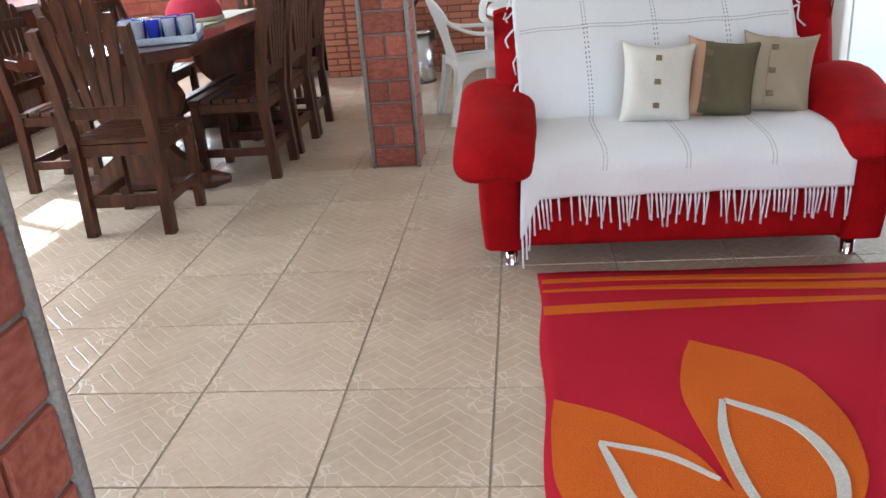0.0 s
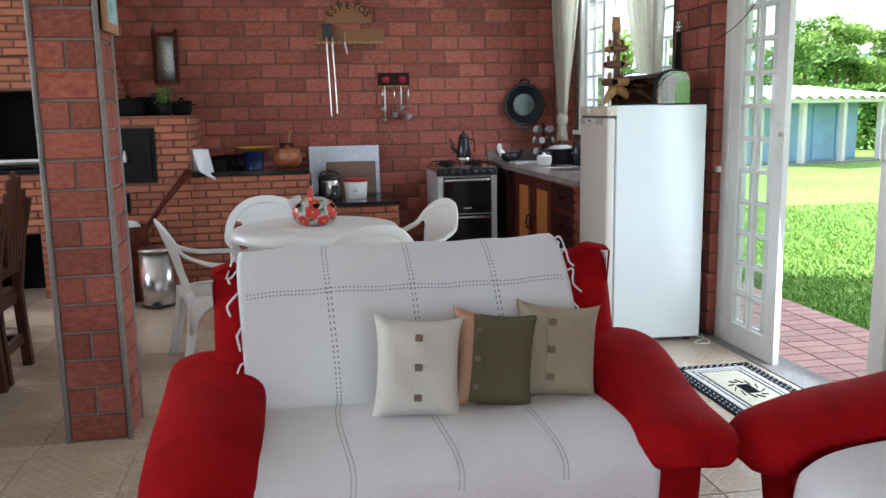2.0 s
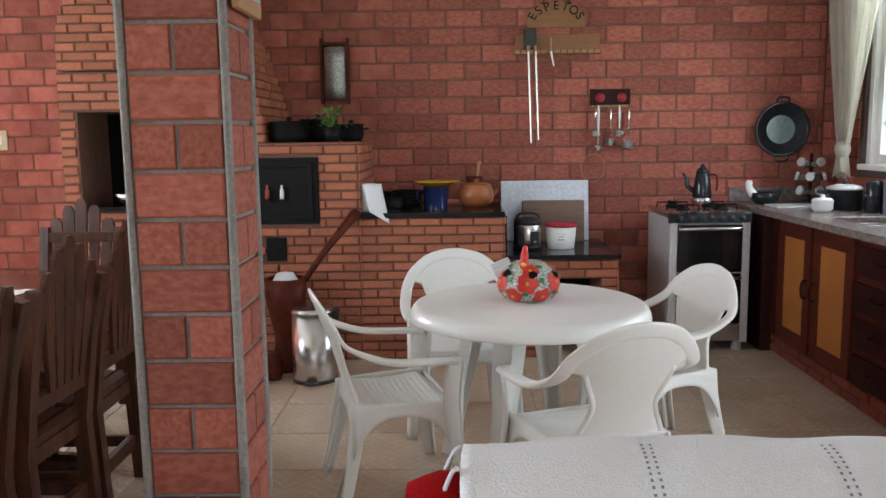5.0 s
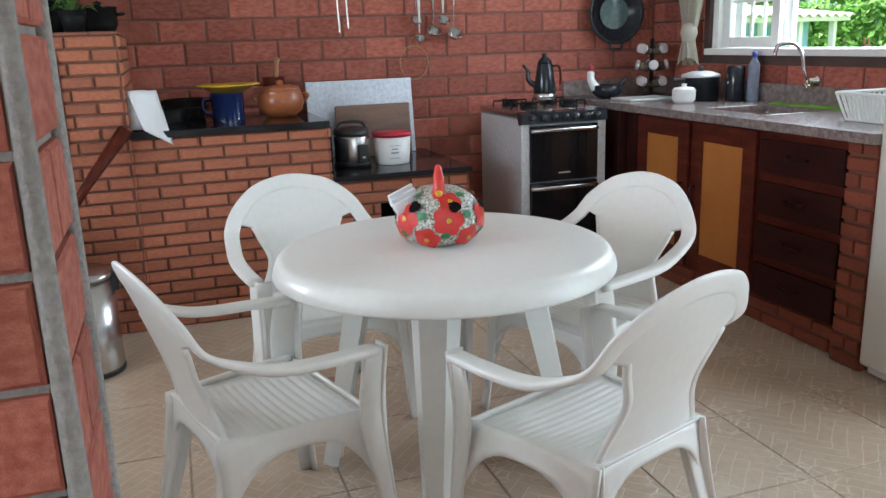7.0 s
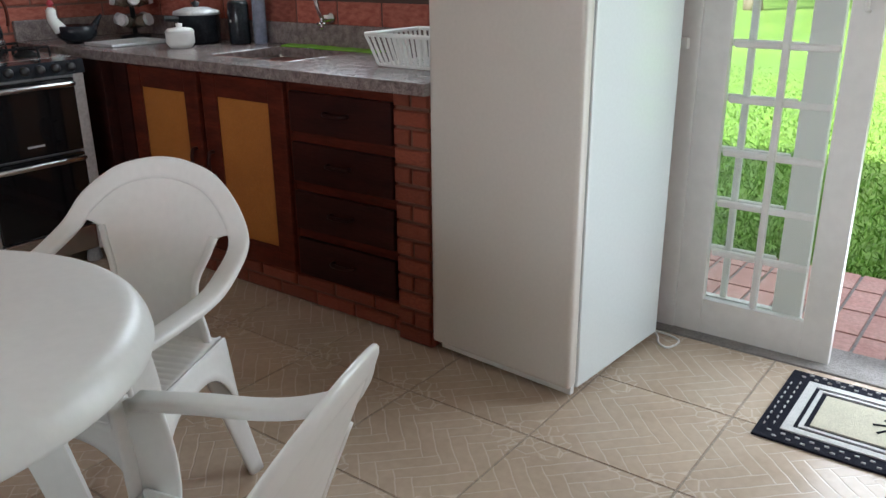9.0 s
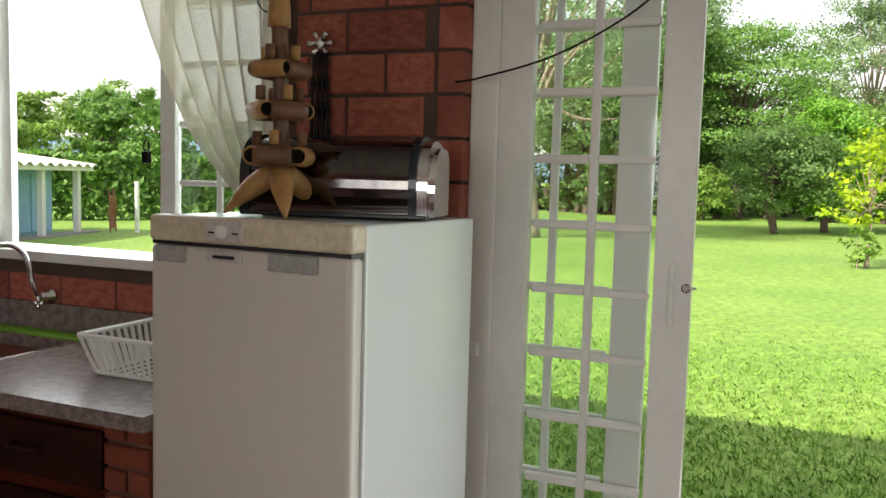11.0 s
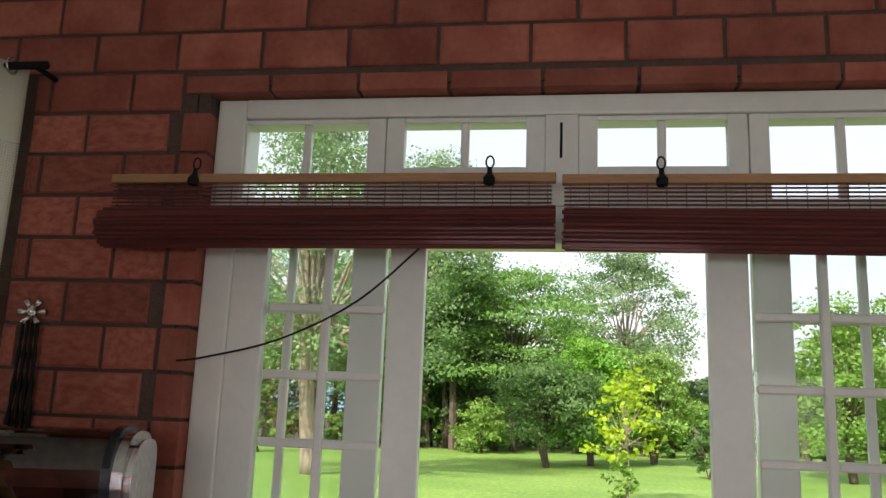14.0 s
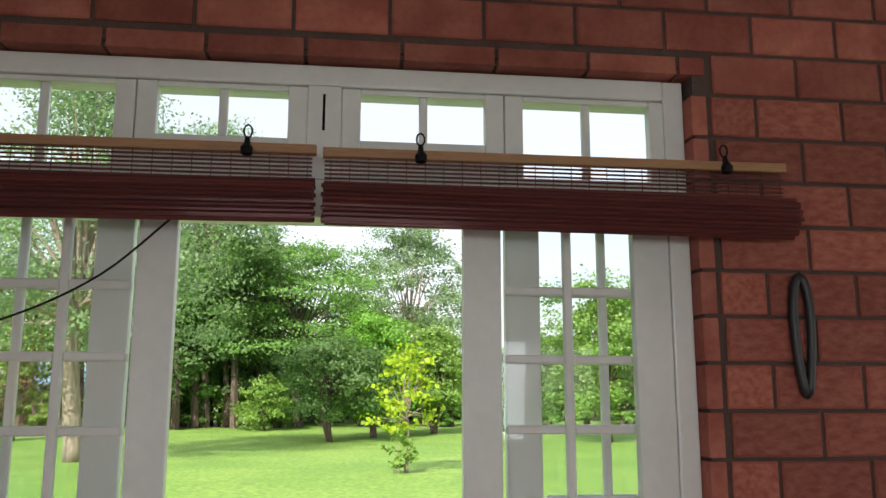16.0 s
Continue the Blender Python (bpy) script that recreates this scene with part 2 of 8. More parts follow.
    if m is not None:
        bmesh.ops.transform(bm, matrix=m, verts=[q for q in v if q.is_valid])
    return bm


def box_part(name, a, b, mat, parent=None, bevel=0.0, label="", seg=2):
    return part(name, bx(bmesh.new(), a, b, bevel, seg), mat, parent, label, smooth=False)


def lathe(bm, prof, seg=24, at=(0, 0, 0), cap=True):
    """Turns a profile of (radius, height) about the upright axis."""
    rings = []
    for r, z in prof:
        rings.append([bm.verts.new((at[0] + r * math.cos(i * math.tau / seg), at[1] + r * math.sin(i * math.tau / seg), at[2] + z)) for i in range(seg)])
    for k in range(len(rings) - 1):
        for i in range(seg):
            bm.faces.new((rings[k][i], rings[k][(i + 1) % seg], rings[k + 1][(i + 1) % seg], rings[k + 1][i]))
    if cap:
        if prof[0][0] > 1e-4:
            bm.faces.new(rings[0][::-1])
        if prof[-1][0] > 1e-4:
            bm.faces.new(rings[-1])
    return bm


def tube(bm, pts, r, seg=8, closed=False):
    """A round bar along points; r is one radius or one for each point."""
    pts = [Vector(p) for p in pts]
    n = len(pts)
    rr = r if isinstance(r, (list, tuple)) else [r] * n
    rings = []
    ref = None
    for i, p in enumerate(pts):
        d = (pts[(i + 1) % n] - pts[i - 1]) if closed else (pts[min(i + 1, n - 1)] - pts[max(i - 1, 0)])
        d.normalize()
        if ref is None:
            ref = d.orthogonal().normalized()
        ref = (ref - d * ref.dot(d)).normalized()
        w = d.cross(ref)
        rings.append([bm.verts.new(p + rr[i] * (math.cos(k * math.tau / seg) * ref + math.sin(k * math.tau / seg) * w)) for k in range(seg)])
    for i in range(n if closed else n - 1):
        a, b = rings[i], rings[(i + 1) % n]
        for k in range(seg):
            bm.faces.new((a[k], a[(k + 1) % seg], b[(k + 1) % seg], b[k]))
    if not closed:
        bm.faces.new(rings[0][::-1])
        bm.faces.new(rings[-1])
    return bm


def ribbon(bm, pts, across, w, t):
    """A flat bar along points: across gives its broad direction at each point, w its width (one or a list), t its thickness."""
    n = len(pts)
    ws = w if isinstance(w, (list, tuple)) else [w] * n
    rings = []
    for i, p in enumerate(pts):
        p = Vector(p)
        d = (Vector(pts[min(i + 1, n - 1)]) - Vector(pts[max(i - 1, 0)])).normalized()
        a = Vector(across[i] if isinstance(across, list) else across)
        a = (a - d * a.dot(d)).normalized()
        o = d.cross(a)
        h, q = ws[i] / 2, t / 2
        rings.append([bm.verts.new(p + a * s * h + o * u * q) for s, u in ((-1, -1), (1, -1), (1, 1), (-1, 1))])
    for i in range(n - 1):
        for k in range(4):
            bm.faces.new((rings[i][k], rings[i][(k + 1) % 4], rings[i + 1][(k + 1) % 4], rings[i + 1][k]))
    bm.faces.new(rings[0][::-1])
    bm.faces.new(rings[-1])
    return bm


def curve(a, pts, n=12):
    """Points on a smooth line (Catmull-Rom) through pts."""
    p = [Vector(q) for q in pts]
    p = [2 * p[0] - p[1]] + p + [2 * p[-1] - p[-2]]
    out = []
    for i in range(1, len(p) - 2):
        for k in range(n):
            t = k / n
            out.append(0.5 * ((2 * p[i]) + (p[i + 1] - p[i - 1]) * t + (2 * p[i - 1] - 5 * p[i] + 4 * p[i + 1] - p[i + 2]) * t * t
                              + (3 * p[i] - p[i - 1] - 3 * p[i + 1] + p[i + 2]) * t ** 3))
    out.append(p[-2])
    return out


def sheet(bm, f, nu, nv, thick=0.0, closed_u=False):
    """A surface from f(u, v), u and v from 0 to 1, given some thickness."""
    grid = [[bm.verts.new(f(i / nu, j / nv)) for j in range(nv + 1)] for i in range(nu + (0 if closed_u else 1))]
    n = len(grid)
    for i in range(nu):
        for j in range(nv):
            bm.faces.new((grid[i][j], grid[(i + 1) % n][j], grid[(i + 1) % n][j + 1], grid[i][j + 1]))
    if thick:
        bm.normal_update()
        bmesh.ops.solidify(bm, geom=bm.faces[:], thickness=thick)
    return bm


# ---- pieces: bricks and tiles ----


def brick_mesh(name, mat, chamfer=0.06):
    """A unit brick face: x and z from 0 to 1, standing 1 proud along -y, with worn edges."""
    bm = bmesh.new()
    c, d = chamfer, chamfer * 2
    o = [bm.verts.new(p) for p in ((0, 0.0, 0), (1, 0.0, 0), (1, 0.0, 1), (0, 0.0, 1))]
    q = [bm.verts.new(p) for p in ((0.004, -0.6, 0.01), (0.996, -0.6, 0.01), (0.996, -0.6, 0.99), (0.004, -0.6, 0.99))]
    f = [bm.verts.new(p) for p in ((c / 2, -1, c), (1 - c / 2, -1, c), (1 - c / 2, -1, 1 - c), (c / 2, -1, 1 - c))]
    for a, b in ((o, q), (q, f)):
        for i in range(4):
            bm.faces.new((a[i], a[(i + 1) % 4], b[(i + 1) % 4], b[i]))
    bm.faces.new(f)
    me = bpy.data.meshes.new(name)
    bm.normal_update()
    bm.to_mesh(me)
    bm.free()
    me.materials.append(mat)
    return me


BRICK_MESH = brick_mesh("brick", BRICK)
THIN_BRICK_MESH = brick_mesh("thin_brick", THIN_BRICK, 0.1)
# redder thin brick for pier and plinth, its clay darkened for the shade there
SHADED_BRICK_MESH = brick_mesh("varnished_brick", material("varnished_brick_clay", (0.27, 0.072, 0.04), 0.55, second=(0.17, 0.04, 0.024), scale=11, amount=0.7, fine=70, bump=0.4, fine_amount=0.12, piece=0.2, spec=0.25), 0.1)


def spans(a, b, cuts):
    """What is left of the stretch a..b once the cuts are taken out."""
    out = [(a, b)]
    for c, d in cuts:
        nxt = []
        for s, e in out:
            if d <= s or c >= e:
                nxt.append((s, e))
                continue
            if c > s:
                nxt.append((s, c))
            if d < e:
                nxt.append((d, e))
        out = nxt
    return out


def lay_bricks(parent, frame_m, length, z0, z1, bw, bh, joint, proud, me, holes=(), near=None, seed=1, wobble=0.0, edge=None):
    """Courses of bricks on a face. frame_m: x along the face, -y out of it, z up. holes: (u0, u1, z0, z1).
    near(u, z): whether a brick is a part of its own; the rest is one mesh. edge(z): the face's ends at that height."""
    rng = random.Random(seed)
    singles, rest = [], []
    k = 0
    z = z0
    while z < z1 - 0.01:
        top = min(z + bh, z1)
        lo, hi = edge((z + top) / 2) if edge else (0.0, length)
        u = lo - (bw / 2 if k % 2 else 0.0) - (rng.random() * 0.15 * bw if edge else 0)
        while u < hi:
            cuts = [(h[0], h[1]) for h in holes if h[2] < top - 0.012 and h[3] > z + 0.012]
            for s, e in spans(max(u, lo), min(u + bw, hi), cuts):
                if e - s > 0.03:
                    item = (s + joint / 2, e - joint / 2, z + joint / 2, top - joint / 2, proud * (1 + wobble * (rng.random() - 0.5)))
                    (singles if near and near((s + e) / 2, (z + top) / 2) else rest).append(item)
            u += bw
        z += bh
        k += 1
    if len(singles) > 300:
        rest += singles[300:]
        singles = singles[:300]
    for a, b, c, d, pr in singles:
        ob = new("brick", me)
        ob.parent = parent
        ob.matrix_local = frame_m @ Matrix.Translation((a, 0, c)) @ Matrix.Diagonal((b - a, pr, d - c, 1))
    if rest:
        src = [v.co.copy() for v in me.vertices]
        polys = [tuple(p.vertices) for p in me.polygons]
        vs, fs = [], []
        for a, b, c, d, pr in rest:
            n = len(vs)
            m = frame_m @ Matrix.Translation((a, 0, c)) @ Matrix.Diagonal((b - a, pr, d - c, 1))
            vs += [m @ q for q in src]
            fs += [tuple(n + i for i in p) for p in polys]
        mesh = bpy.data.meshes.new("brickwork")
        mesh.from_pydata(vs, [], fs)
        mesh.materials.append(me.materials[0])
        ob = new("brickwork", mesh)
        ob.parent = parent
        ob["kind"] = "stuff"

# ---- structure ----
EX, NY, WX, SY, TOP = 2.10, 8.17, -4.95, -2.6, 2.95   # inner faces of the east, north, west and south walls; ceiling
DOOR = (3.30, 5.27, 2.48)        # the glazed door's opening: y from, y to, height
WIN = (5.80, 7.60, 1.15, 2.42)   # the kitchen window: y from, y to, sill, head


def slab_with_holes(name, m, length, height, thick, holes, mat, label):
    """A wall with real openings: x along, y through (0 to thick), z up; holes are (u0, u1, z0, z1)."""
    bm = bmesh.new()
    us = sorted({0.0, length, *[h[0] for h in holes], *[h[1] for h in holes]})
    zs = sorted({0.0, height, *[h[2] for h in holes], *[h[3] for h in holes]})

    def solid(i, j):
        if i < 0 or j < 0 or i >= len(us) - 1 or j >= len(zs) - 1:
            return False
        u, z = (us[i] + us[i + 1]) / 2, (zs[j] + zs[j + 1]) / 2
        return not any(h[0] < u < h[1] and h[2] < z < h[3] for h in holes)

    cache = {}

    def vert(i, j, k):
        if (i, j, k) not in cache:
            cache[(i, j, k)] = bm.verts.new((us[i], k * thick, zs[j]))
        return cache[(i, j, k)]

    for i in range(len(us) - 1):
        for j in range(len(zs) - 1):
            if not solid(i, j):
                continue
            for k, order in ((0, (0, 1, 2, 3)), (1, (3, 2, 1, 0))):
                q = [vert(i, j, k), vert(i + 1, j, k), vert(i + 1, j + 1, k), vert(i, j + 1, k)]
                bm.faces.new([q[o] for o in order])
            for di, dj, p, r in ((-1, 0, (i, j + 1), (i, j)), (1, 0, (i + 1, j), (i + 1, j + 1)), (0, -1, (i, j), (i + 1, j)), (0, 1, (i + 1, j + 1), (i, j + 1))):
                if not solid(i + di, j + dj):
                    bm.faces.new((vert(*p, 0), vert(*p, 1), vert(*r, 1), vert(*r, 0)))
    bmesh.ops.recalc_face_normals(bm, faces=bm.faces[:])
    ob = part(name, bm, mat)
    ob.matrix_world = m
    return tagged(ob, label, "wall", kind="structure")


# each wall's own frame: x along it, -y into the room
M_NORTH = pose(WX, NY + 0.008, 0)
M_EAST = pose(EX + 0.008, NY, 0, 0, 0, -90)
M_WEST = pose(WX - 0.008, SY, 0, 0, 0, 90)
M_SOUTH = pose(EX, SY - 0.008, 0, 0, 0, 180)
N_HOLES = [(0.15, 0.83, 1.12, 2.2)]
E_HOLES = [(NY - WIN[1], NY - WIN[0], WIN[2], WIN[3]), (NY - DOOR[1], NY - DOOR[0], -0.01, DOOR[2])]
W_HOLES = [(3.9, 8.0, 1.1, 2.2)]
S_HOLES = [(0.1, 3.9, 0.15, 2.4)]
wall_north = slab_with_holes("wall_north", M_NORTH, EX - WX + 0.18, TOP, 0.16, N_HOLES, KITCHEN_MORTAR, "red brick kitchen wall with grey joints")
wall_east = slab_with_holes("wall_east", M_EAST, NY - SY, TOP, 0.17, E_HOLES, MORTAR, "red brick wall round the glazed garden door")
wall_west = slab_with_holes("wall_west", M_WEST, NY - SY, TOP, 0.16, W_HOLES, KITCHEN_MORTAR, "brick dining room wall with a wide window")
wall_south = slab_with_holes("wall_south", M_SOUTH, EX - WX, TOP, 0.16, S_HOLES, PLASTER, "plain wall with a wide glazed opening")
tagged(box_part("ceiling", (WX - 0.2, SY - 0.2, TOP), (EX + 0.2, NY + 0.2, TOP + 0.12), PLASTER), "plain pale plaster ceiling", "ceiling", kind="structure")
floor = tagged(box_part("floor", (WX - 0.2, SY - 0.2, -0.12), (EX + 0.12, NY + 0.2, -0.003), TILE_JOINT), "beige patterned ceramic tile floor", "floor", kind="structure")


def tile_material():
    """Beige ceramic with a relief of slanting strips and small stones."""
    m = material("floor_tile", (0.53, 0.42, 0.315), 0.24, second=(0.46, 0.355, 0.26), scale=5, amount=0.7, fine=45, bump=0.0, fine_amount=0.05, piece=0.07)
    nt = m.node_tree
    p = nt.nodes["Principled BSDF"]
    tc = nt.nodes.new("ShaderNodeTexCoord")
    wob = nt.nodes.new("ShaderNodeTexNoise")
    wob.inputs["Scale"].default_value = 9
    mul = nt.nodes.new("ShaderNodeVectorMath")
    mul.operation = "MULTIPLY_ADD"
    mul.inputs[1].default_value = (0.02, 0.02, 0)
    nt.links.new(tc.outputs["Object"], wob.inputs["Vector"])
    nt.links.new(wob.outputs["Color"], mul.inputs[0])
    nt.links.new(tc.outputs["Object"], mul.inputs[2])

    def op(kind, a, b=0.0, c=None):
        n = nt.nodes.new("ShaderNodeMath")
        n.operation = kind
        for k, v in enumerate((a, b) if c is None else (a, b, c)):
            if isinstance(v, (int, float)):
                n.inputs[k].default_value = v
            else:
                nt.links.new(v, n.inputs[k])
        return n.outputs[0]

    def mixed(a, b, fac):
        return op("MULTIPLY_ADD", fac, op("SUBTRACT", b, a), a)

    sep = nt.nodes.new("ShaderNodeSeparateXYZ")
    nt.links.new(mul.outputs[0], sep.inputs[0])
    px, py = sep.outputs[0], sep.outputs[1]
    # herringbone of strips, one wide and four long, laid aslant to the tile's edges
    strip, long = 0.043, 4
    su = op("MULTIPLY", op("ADD", px, py), 0.7071 / strip)
    sv = op("MULTIPLY", op("SUBTRACT", py, px), 0.7071 / strip)
    iu, iv, fu, fv = op("FLOOR", su), op("FLOOR", sv), op("FRACT", su), op("FRACT", sv)
    step = op("FLOORED_MODULO", op("SUBTRACT", iu, iv), 2 * long)
    lying = op("LESS_THAN", step, long - 0.5)
    run = mixed(op("ADD", op("SUBTRACT", 2 * long - 1, step), fv), op("ADD", step, fu), lying)
    wide = mixed(fu, fv, lying)
    edge = op("MINIMUM", op("MINIMUM", wide, op("SUBTRACT", 1, wide)), op("MINIMUM", run, op("SUBTRACT", long, run)))
    strips = op("SUBTRACT", 1, op("SMOOTH_MIN", op("MULTIPLY", edge, 13), 1, 0.3))
    # small crazy-paved stones round the tile's corners
    vor = nt.nodes.new("ShaderNodeTexVoronoi")
    vor.feature = "DISTANCE_TO_EDGE"
    vor.inputs["Scale"].default_value = 23
    nt.links.new(mul.outputs[0], vor.inputs["Vector"])
    stones = op("SUBTRACT", 1, op("MINIMUM", op("MULTIPLY", vor.outputs[0], 11), 1))
    cx = op("ABSOLUTE", op("SUBTRACT", op("FLOORED_MODULO", op("ADD", px, 0.216), 0.432), 0.216))
    cy = op("ABSOLUTE", op("SUBTRACT", op("FLOORED_MODULO", op("ADD", py, 0.216), 0.432), 0.216))
    big = nt.nodes.new("ShaderNodeTexNoise")
    big.inputs["Scale"].default_value = 7
    nt.links.new(tc.outputs["Object"], big.inputs["Vector"])
    corner = op("GREATER_THAN", op("ADD", op("ADD", cx, cy), op("MULTIPLY", big.outputs[0], 0.22)), 0.405)
    line = op("MAXIMUM", mixed(strips, stones, corner), 0.0)
    old = p.inputs["Base Color"].links[0].from_socket
    mx = nt.nodes.new("ShaderNodeMix")
    mx.data_type = "RGBA"
    mx.inputs[7].default_value = (0.72, 0.635, 0.53, 1)
    sc = nt.nodes.new("ShaderNodeMath")
    sc.operation = "MULTIPLY"
    sc.inputs[1].default_value = 0.56
    nt.links.new(line, sc.inputs[0])
    nt.links.new(sc.outputs[0], mx.inputs[0])
    nt.links.new(old, mx.inputs[6])
    nt.links.new(mx.outputs[2], p.inputs["Base Color"])
    b = nt.nodes.new("ShaderNodeBump")
    b.inputs["Strength"].default_value = 0.25
    b.inputs["Distance"].default_value = 0.004
    b.invert = True
    nt.links.new(line, b.inputs["Height"])
    nt.links.new(b.outputs[0], p.inputs["Normal"])
    return m


TILE = tile_material()


def lay_tiles(parent, x0, x1, y0, y1, w, d, z, mat, near, joint=0.005, rise=0.004, name="tile", ox=0.0, oy=0.0):
    bm = bmesh.new()
    hw, hd = (w - joint) / 2, (d - joint) / 2
    lo = [bm.verts.new((sx * hw, sy * hd, -rise)) for sx, sy in ((-1, -1), (1, -1), (1, 1), (-1, 1))]
    hi = [bm.verts.new((sx * (hw - 0.0015), sy * (hd - 0.0015), 0)) for sx, sy in ((-1, -1), (1, -1), (1, 1), (-1, 1))]
    for i in range(4):
        bm.faces.new((lo[i], lo[(i + 1) % 4], hi[(i + 1) % 4], hi[i]))
    bm.faces.new(hi)
    me = bpy.data.meshes.new(name)
    bm.to_mesh(me)
    bm.free()
    me.materials.append(mat)
    verts, faces, n = [], [], 0
    i0, j0 = math.floor((x0 - ox) / w), math.floor((y0 - oy) / d)
    for i in range(i0, math.ceil((x1 - ox) / w)):
        for j in range(j0, math.ceil((y1 - oy) / d)):
            cx, cy = ox + (i + 0.5) * w, oy + (j + 0.5) * d
            sx0, sx1, sy0, sy1 = max(cx - hw, x0), min(cx + hw, x1), max(cy - hd, y0), min(cy + hd, y1)
            if sx1 - sx0 < 0.02 or sy1 - sy0 < 0.02:
                continue
            mt = Matrix.Translation(((sx0 + sx1) / 2, (sy0 + sy1) / 2, z)) @ Matrix.Diagonal(((sx1 - sx0) / (2 * hw), (sy1 - sy0) / (2 * hd), 1, 1))
            if near(cx, cy) and n < 300:
                ob = new(name, me)
                ob.parent = parent
                ob.matrix_local = mt
                n += 1
            else:
                k = len(verts)
                verts += [mt @ v.co for v in me.vertices]
                faces += [tuple(k + q for q in f.vertices) for f in me.polygons]
    if verts:
        rest = bpy.data.meshes.new("tiling")
        rest.from_pydata(verts, [], faces)
        rest.materials.append(mat)
        ob = new("tiling", rest)
        ob.parent = parent
        ob["kind"] = "stuff"


# ---- glazed joinery ----


def glazed_leaf(parent, name, w, h, stile, bottom, top, cols, z_panes, x0, x1, y_left, z0=0.0, bar=0.022, label=""):
    """An upright leaf in the plane of the east wall: y from y_left down to y_left - w; panes between z_panes."""
    bm = bmesh.new()
    a, b = y_left - w, y_left
    bx(bm, (x0, b - stile, z0), (x1, b, z0 + h), 0.004)
    bx(bm, (x0, a, z0), (x1, a + stile, z0 + h), 0.004)
    bx(bm, (x0 + 0.002, a + stile, z0), (x1 - 0.002, b - stile, z_panes[0]), 0.003)
    bx(bm, (x0 + 0.002, a + stile, z_panes[-1]), (x1 - 0.002, b - stile, z0 + h), 0.003)
    leaf = part(name, bm, WHITE_PAINT, parent, label)
    inner = w - 2 * stile
    xm = (x0 + x1) / 2
    for c in range(1, cols):
        y = a + stile + inner * c / cols
        box_part("glazing_bar", (x0 + 0.006, y - bar / 2, z_panes[0]), (x1 - 0.006, y + bar / 2, z_panes[-1]), WHITE_PAINT, leaf, 0.004, seg=1)
    for z in z_panes[1:-1]:
        for c in range(cols):
            ya, yb = a + stile + inner * c / cols + bar / 2, a + stile + inner * (c + 1) / cols - bar / 2
            box_part("glazing_bar", (x0 + 0.008, ya, z - bar / 2), (x1 - 0.008, yb, z + bar / 2), WHITE_PAINT, leaf, 0.004, seg=1)
    for k in range(len(z_panes) - 1):
        for c in range(cols):
            ya, yb = a + stile + inner * c / cols, a + stile + inner * (c + 1) / cols
            g = box_part("pane", (xm - 0.002, ya, z_panes[k]), (xm + 0.002, yb, z_panes[k + 1]), GLASS, leaf)
            g.visible_shadow = False
    return leaf


PANE_Z = [0.132 + 0.1745 * i for i in range(12)]
door_1 = thing("door_1", "white wooden glazed garden door with four leaves, the middle slid open", "door", kind="structure")
bm = bmesh.new()
FRAME_TOP = 2.455
bx(bm, (2.15, DOOR[1] - 0.125, 0), (2.27, DOOR[1] - 0.044, FRAME_TOP), 0.006)
bx(bm, (2.15, DOOR[0] + 0.01, 0), (2.27, DOOR[0] + 0.066, FRAME_TOP), 0.006)
bx(bm, (2.148, DOOR[0] + 0.066, 2.052), (2.268, DOOR[1] - 0.125, 2.15), 0.006)
bx(bm, (2.148, DOOR[0] + 0.066, 2.40), (2.268, DOOR[1] - 0.125, FRAME_TOP), 0.006)
frame_1 = part("door_frame", bm, WHITE_PAINT, door_1)
box_part("threshold", (2.10, DOOR[0], -0.06), (2.30, DOOR[1], 0.004), GREY_MORTAR, door_1, 0.004)
leaf_l = glazed_leaf(door_1, "door_leaf", 0.523, 2.05, 0.094, 0.132, 0.05, 2, PANE_Z, 2.155, 2.19, 5.145)
leaf_r = glazed_leaf(door_1, "door_leaf", 0.547, 2.05, 0.098, 0.132, 0.05, 2, PANE_Z, 2.155, 2.19, 3.914)
glazed_leaf(door_1, "sliding_leaf", 0.526, 2.05, 0.092, 0.132, 0.05, 2, PANE_Z, 2.200, 2.232, 5.262, label="white sliding leaf pushed open outside")
glazed_leaf(door_1, "sliding_leaf", 0.526, 2.05, 0.092, 0.132, 0.05, 2, PANE_Z, 2.200, 2.232, 3.797, label="white sliding leaf pushed open outside")
for ya, yb, zlow in ((5.139, 4.796, 2.175), (4.694, 4.367, 2.26), (4.181, 3.854, 2.26), (3.752, 3.405, 2.175)):
    glazed_leaf(door_1, "transom_light", ya - yb + 0.10, 0.248, 0.05, 0.05, 0.03, 2, [zlow, 2.385], 2.158, 2.192, ya + 0.05, z0=2.151)
box_part("mullion", (2.15, 4.231, 2.15), (2.20, 4.317, 2.40), WHITE_PAINT, door_1, 0.003)
# black strip laid on the mullion for the shade in its joint
box_part("gap", (2.1485, 4.272, 2.28), (2.1505, 4.279, 2.377), SOOT_SHADE_BLACK, door_1)


def pull_handle(parent, y, z, x):
    bm = bmesh.new()
    tube(bm, curve(0, [(x, y, z - 0.075), (x - 0.03, y, z - 0.07), (x - 0.037, y, z - 0.05), (x - 0.037, y, z + 0.05), (x - 0.03, y, z + 0.07), (x, y, z + 0.075)], 4), 0.007, 8)
    h = part("handle", bm, WHITE_PAINT, parent, "white metal pull handle", True)
    bm = bmesh.new()
    tube(bm, [(x, y - 0.035, z + 0.02), (x - 0.014, y - 0.035, z + 0.02)], 0.012, 12)
    tube(bm, [(x - 0.01, y - 0.035, z + 0.02), (x - 0.012, y - 0.06, z + 0.022)], 0.004, 6)
    part("lock", bm, CHROME, parent, "small chrome door lock", True)


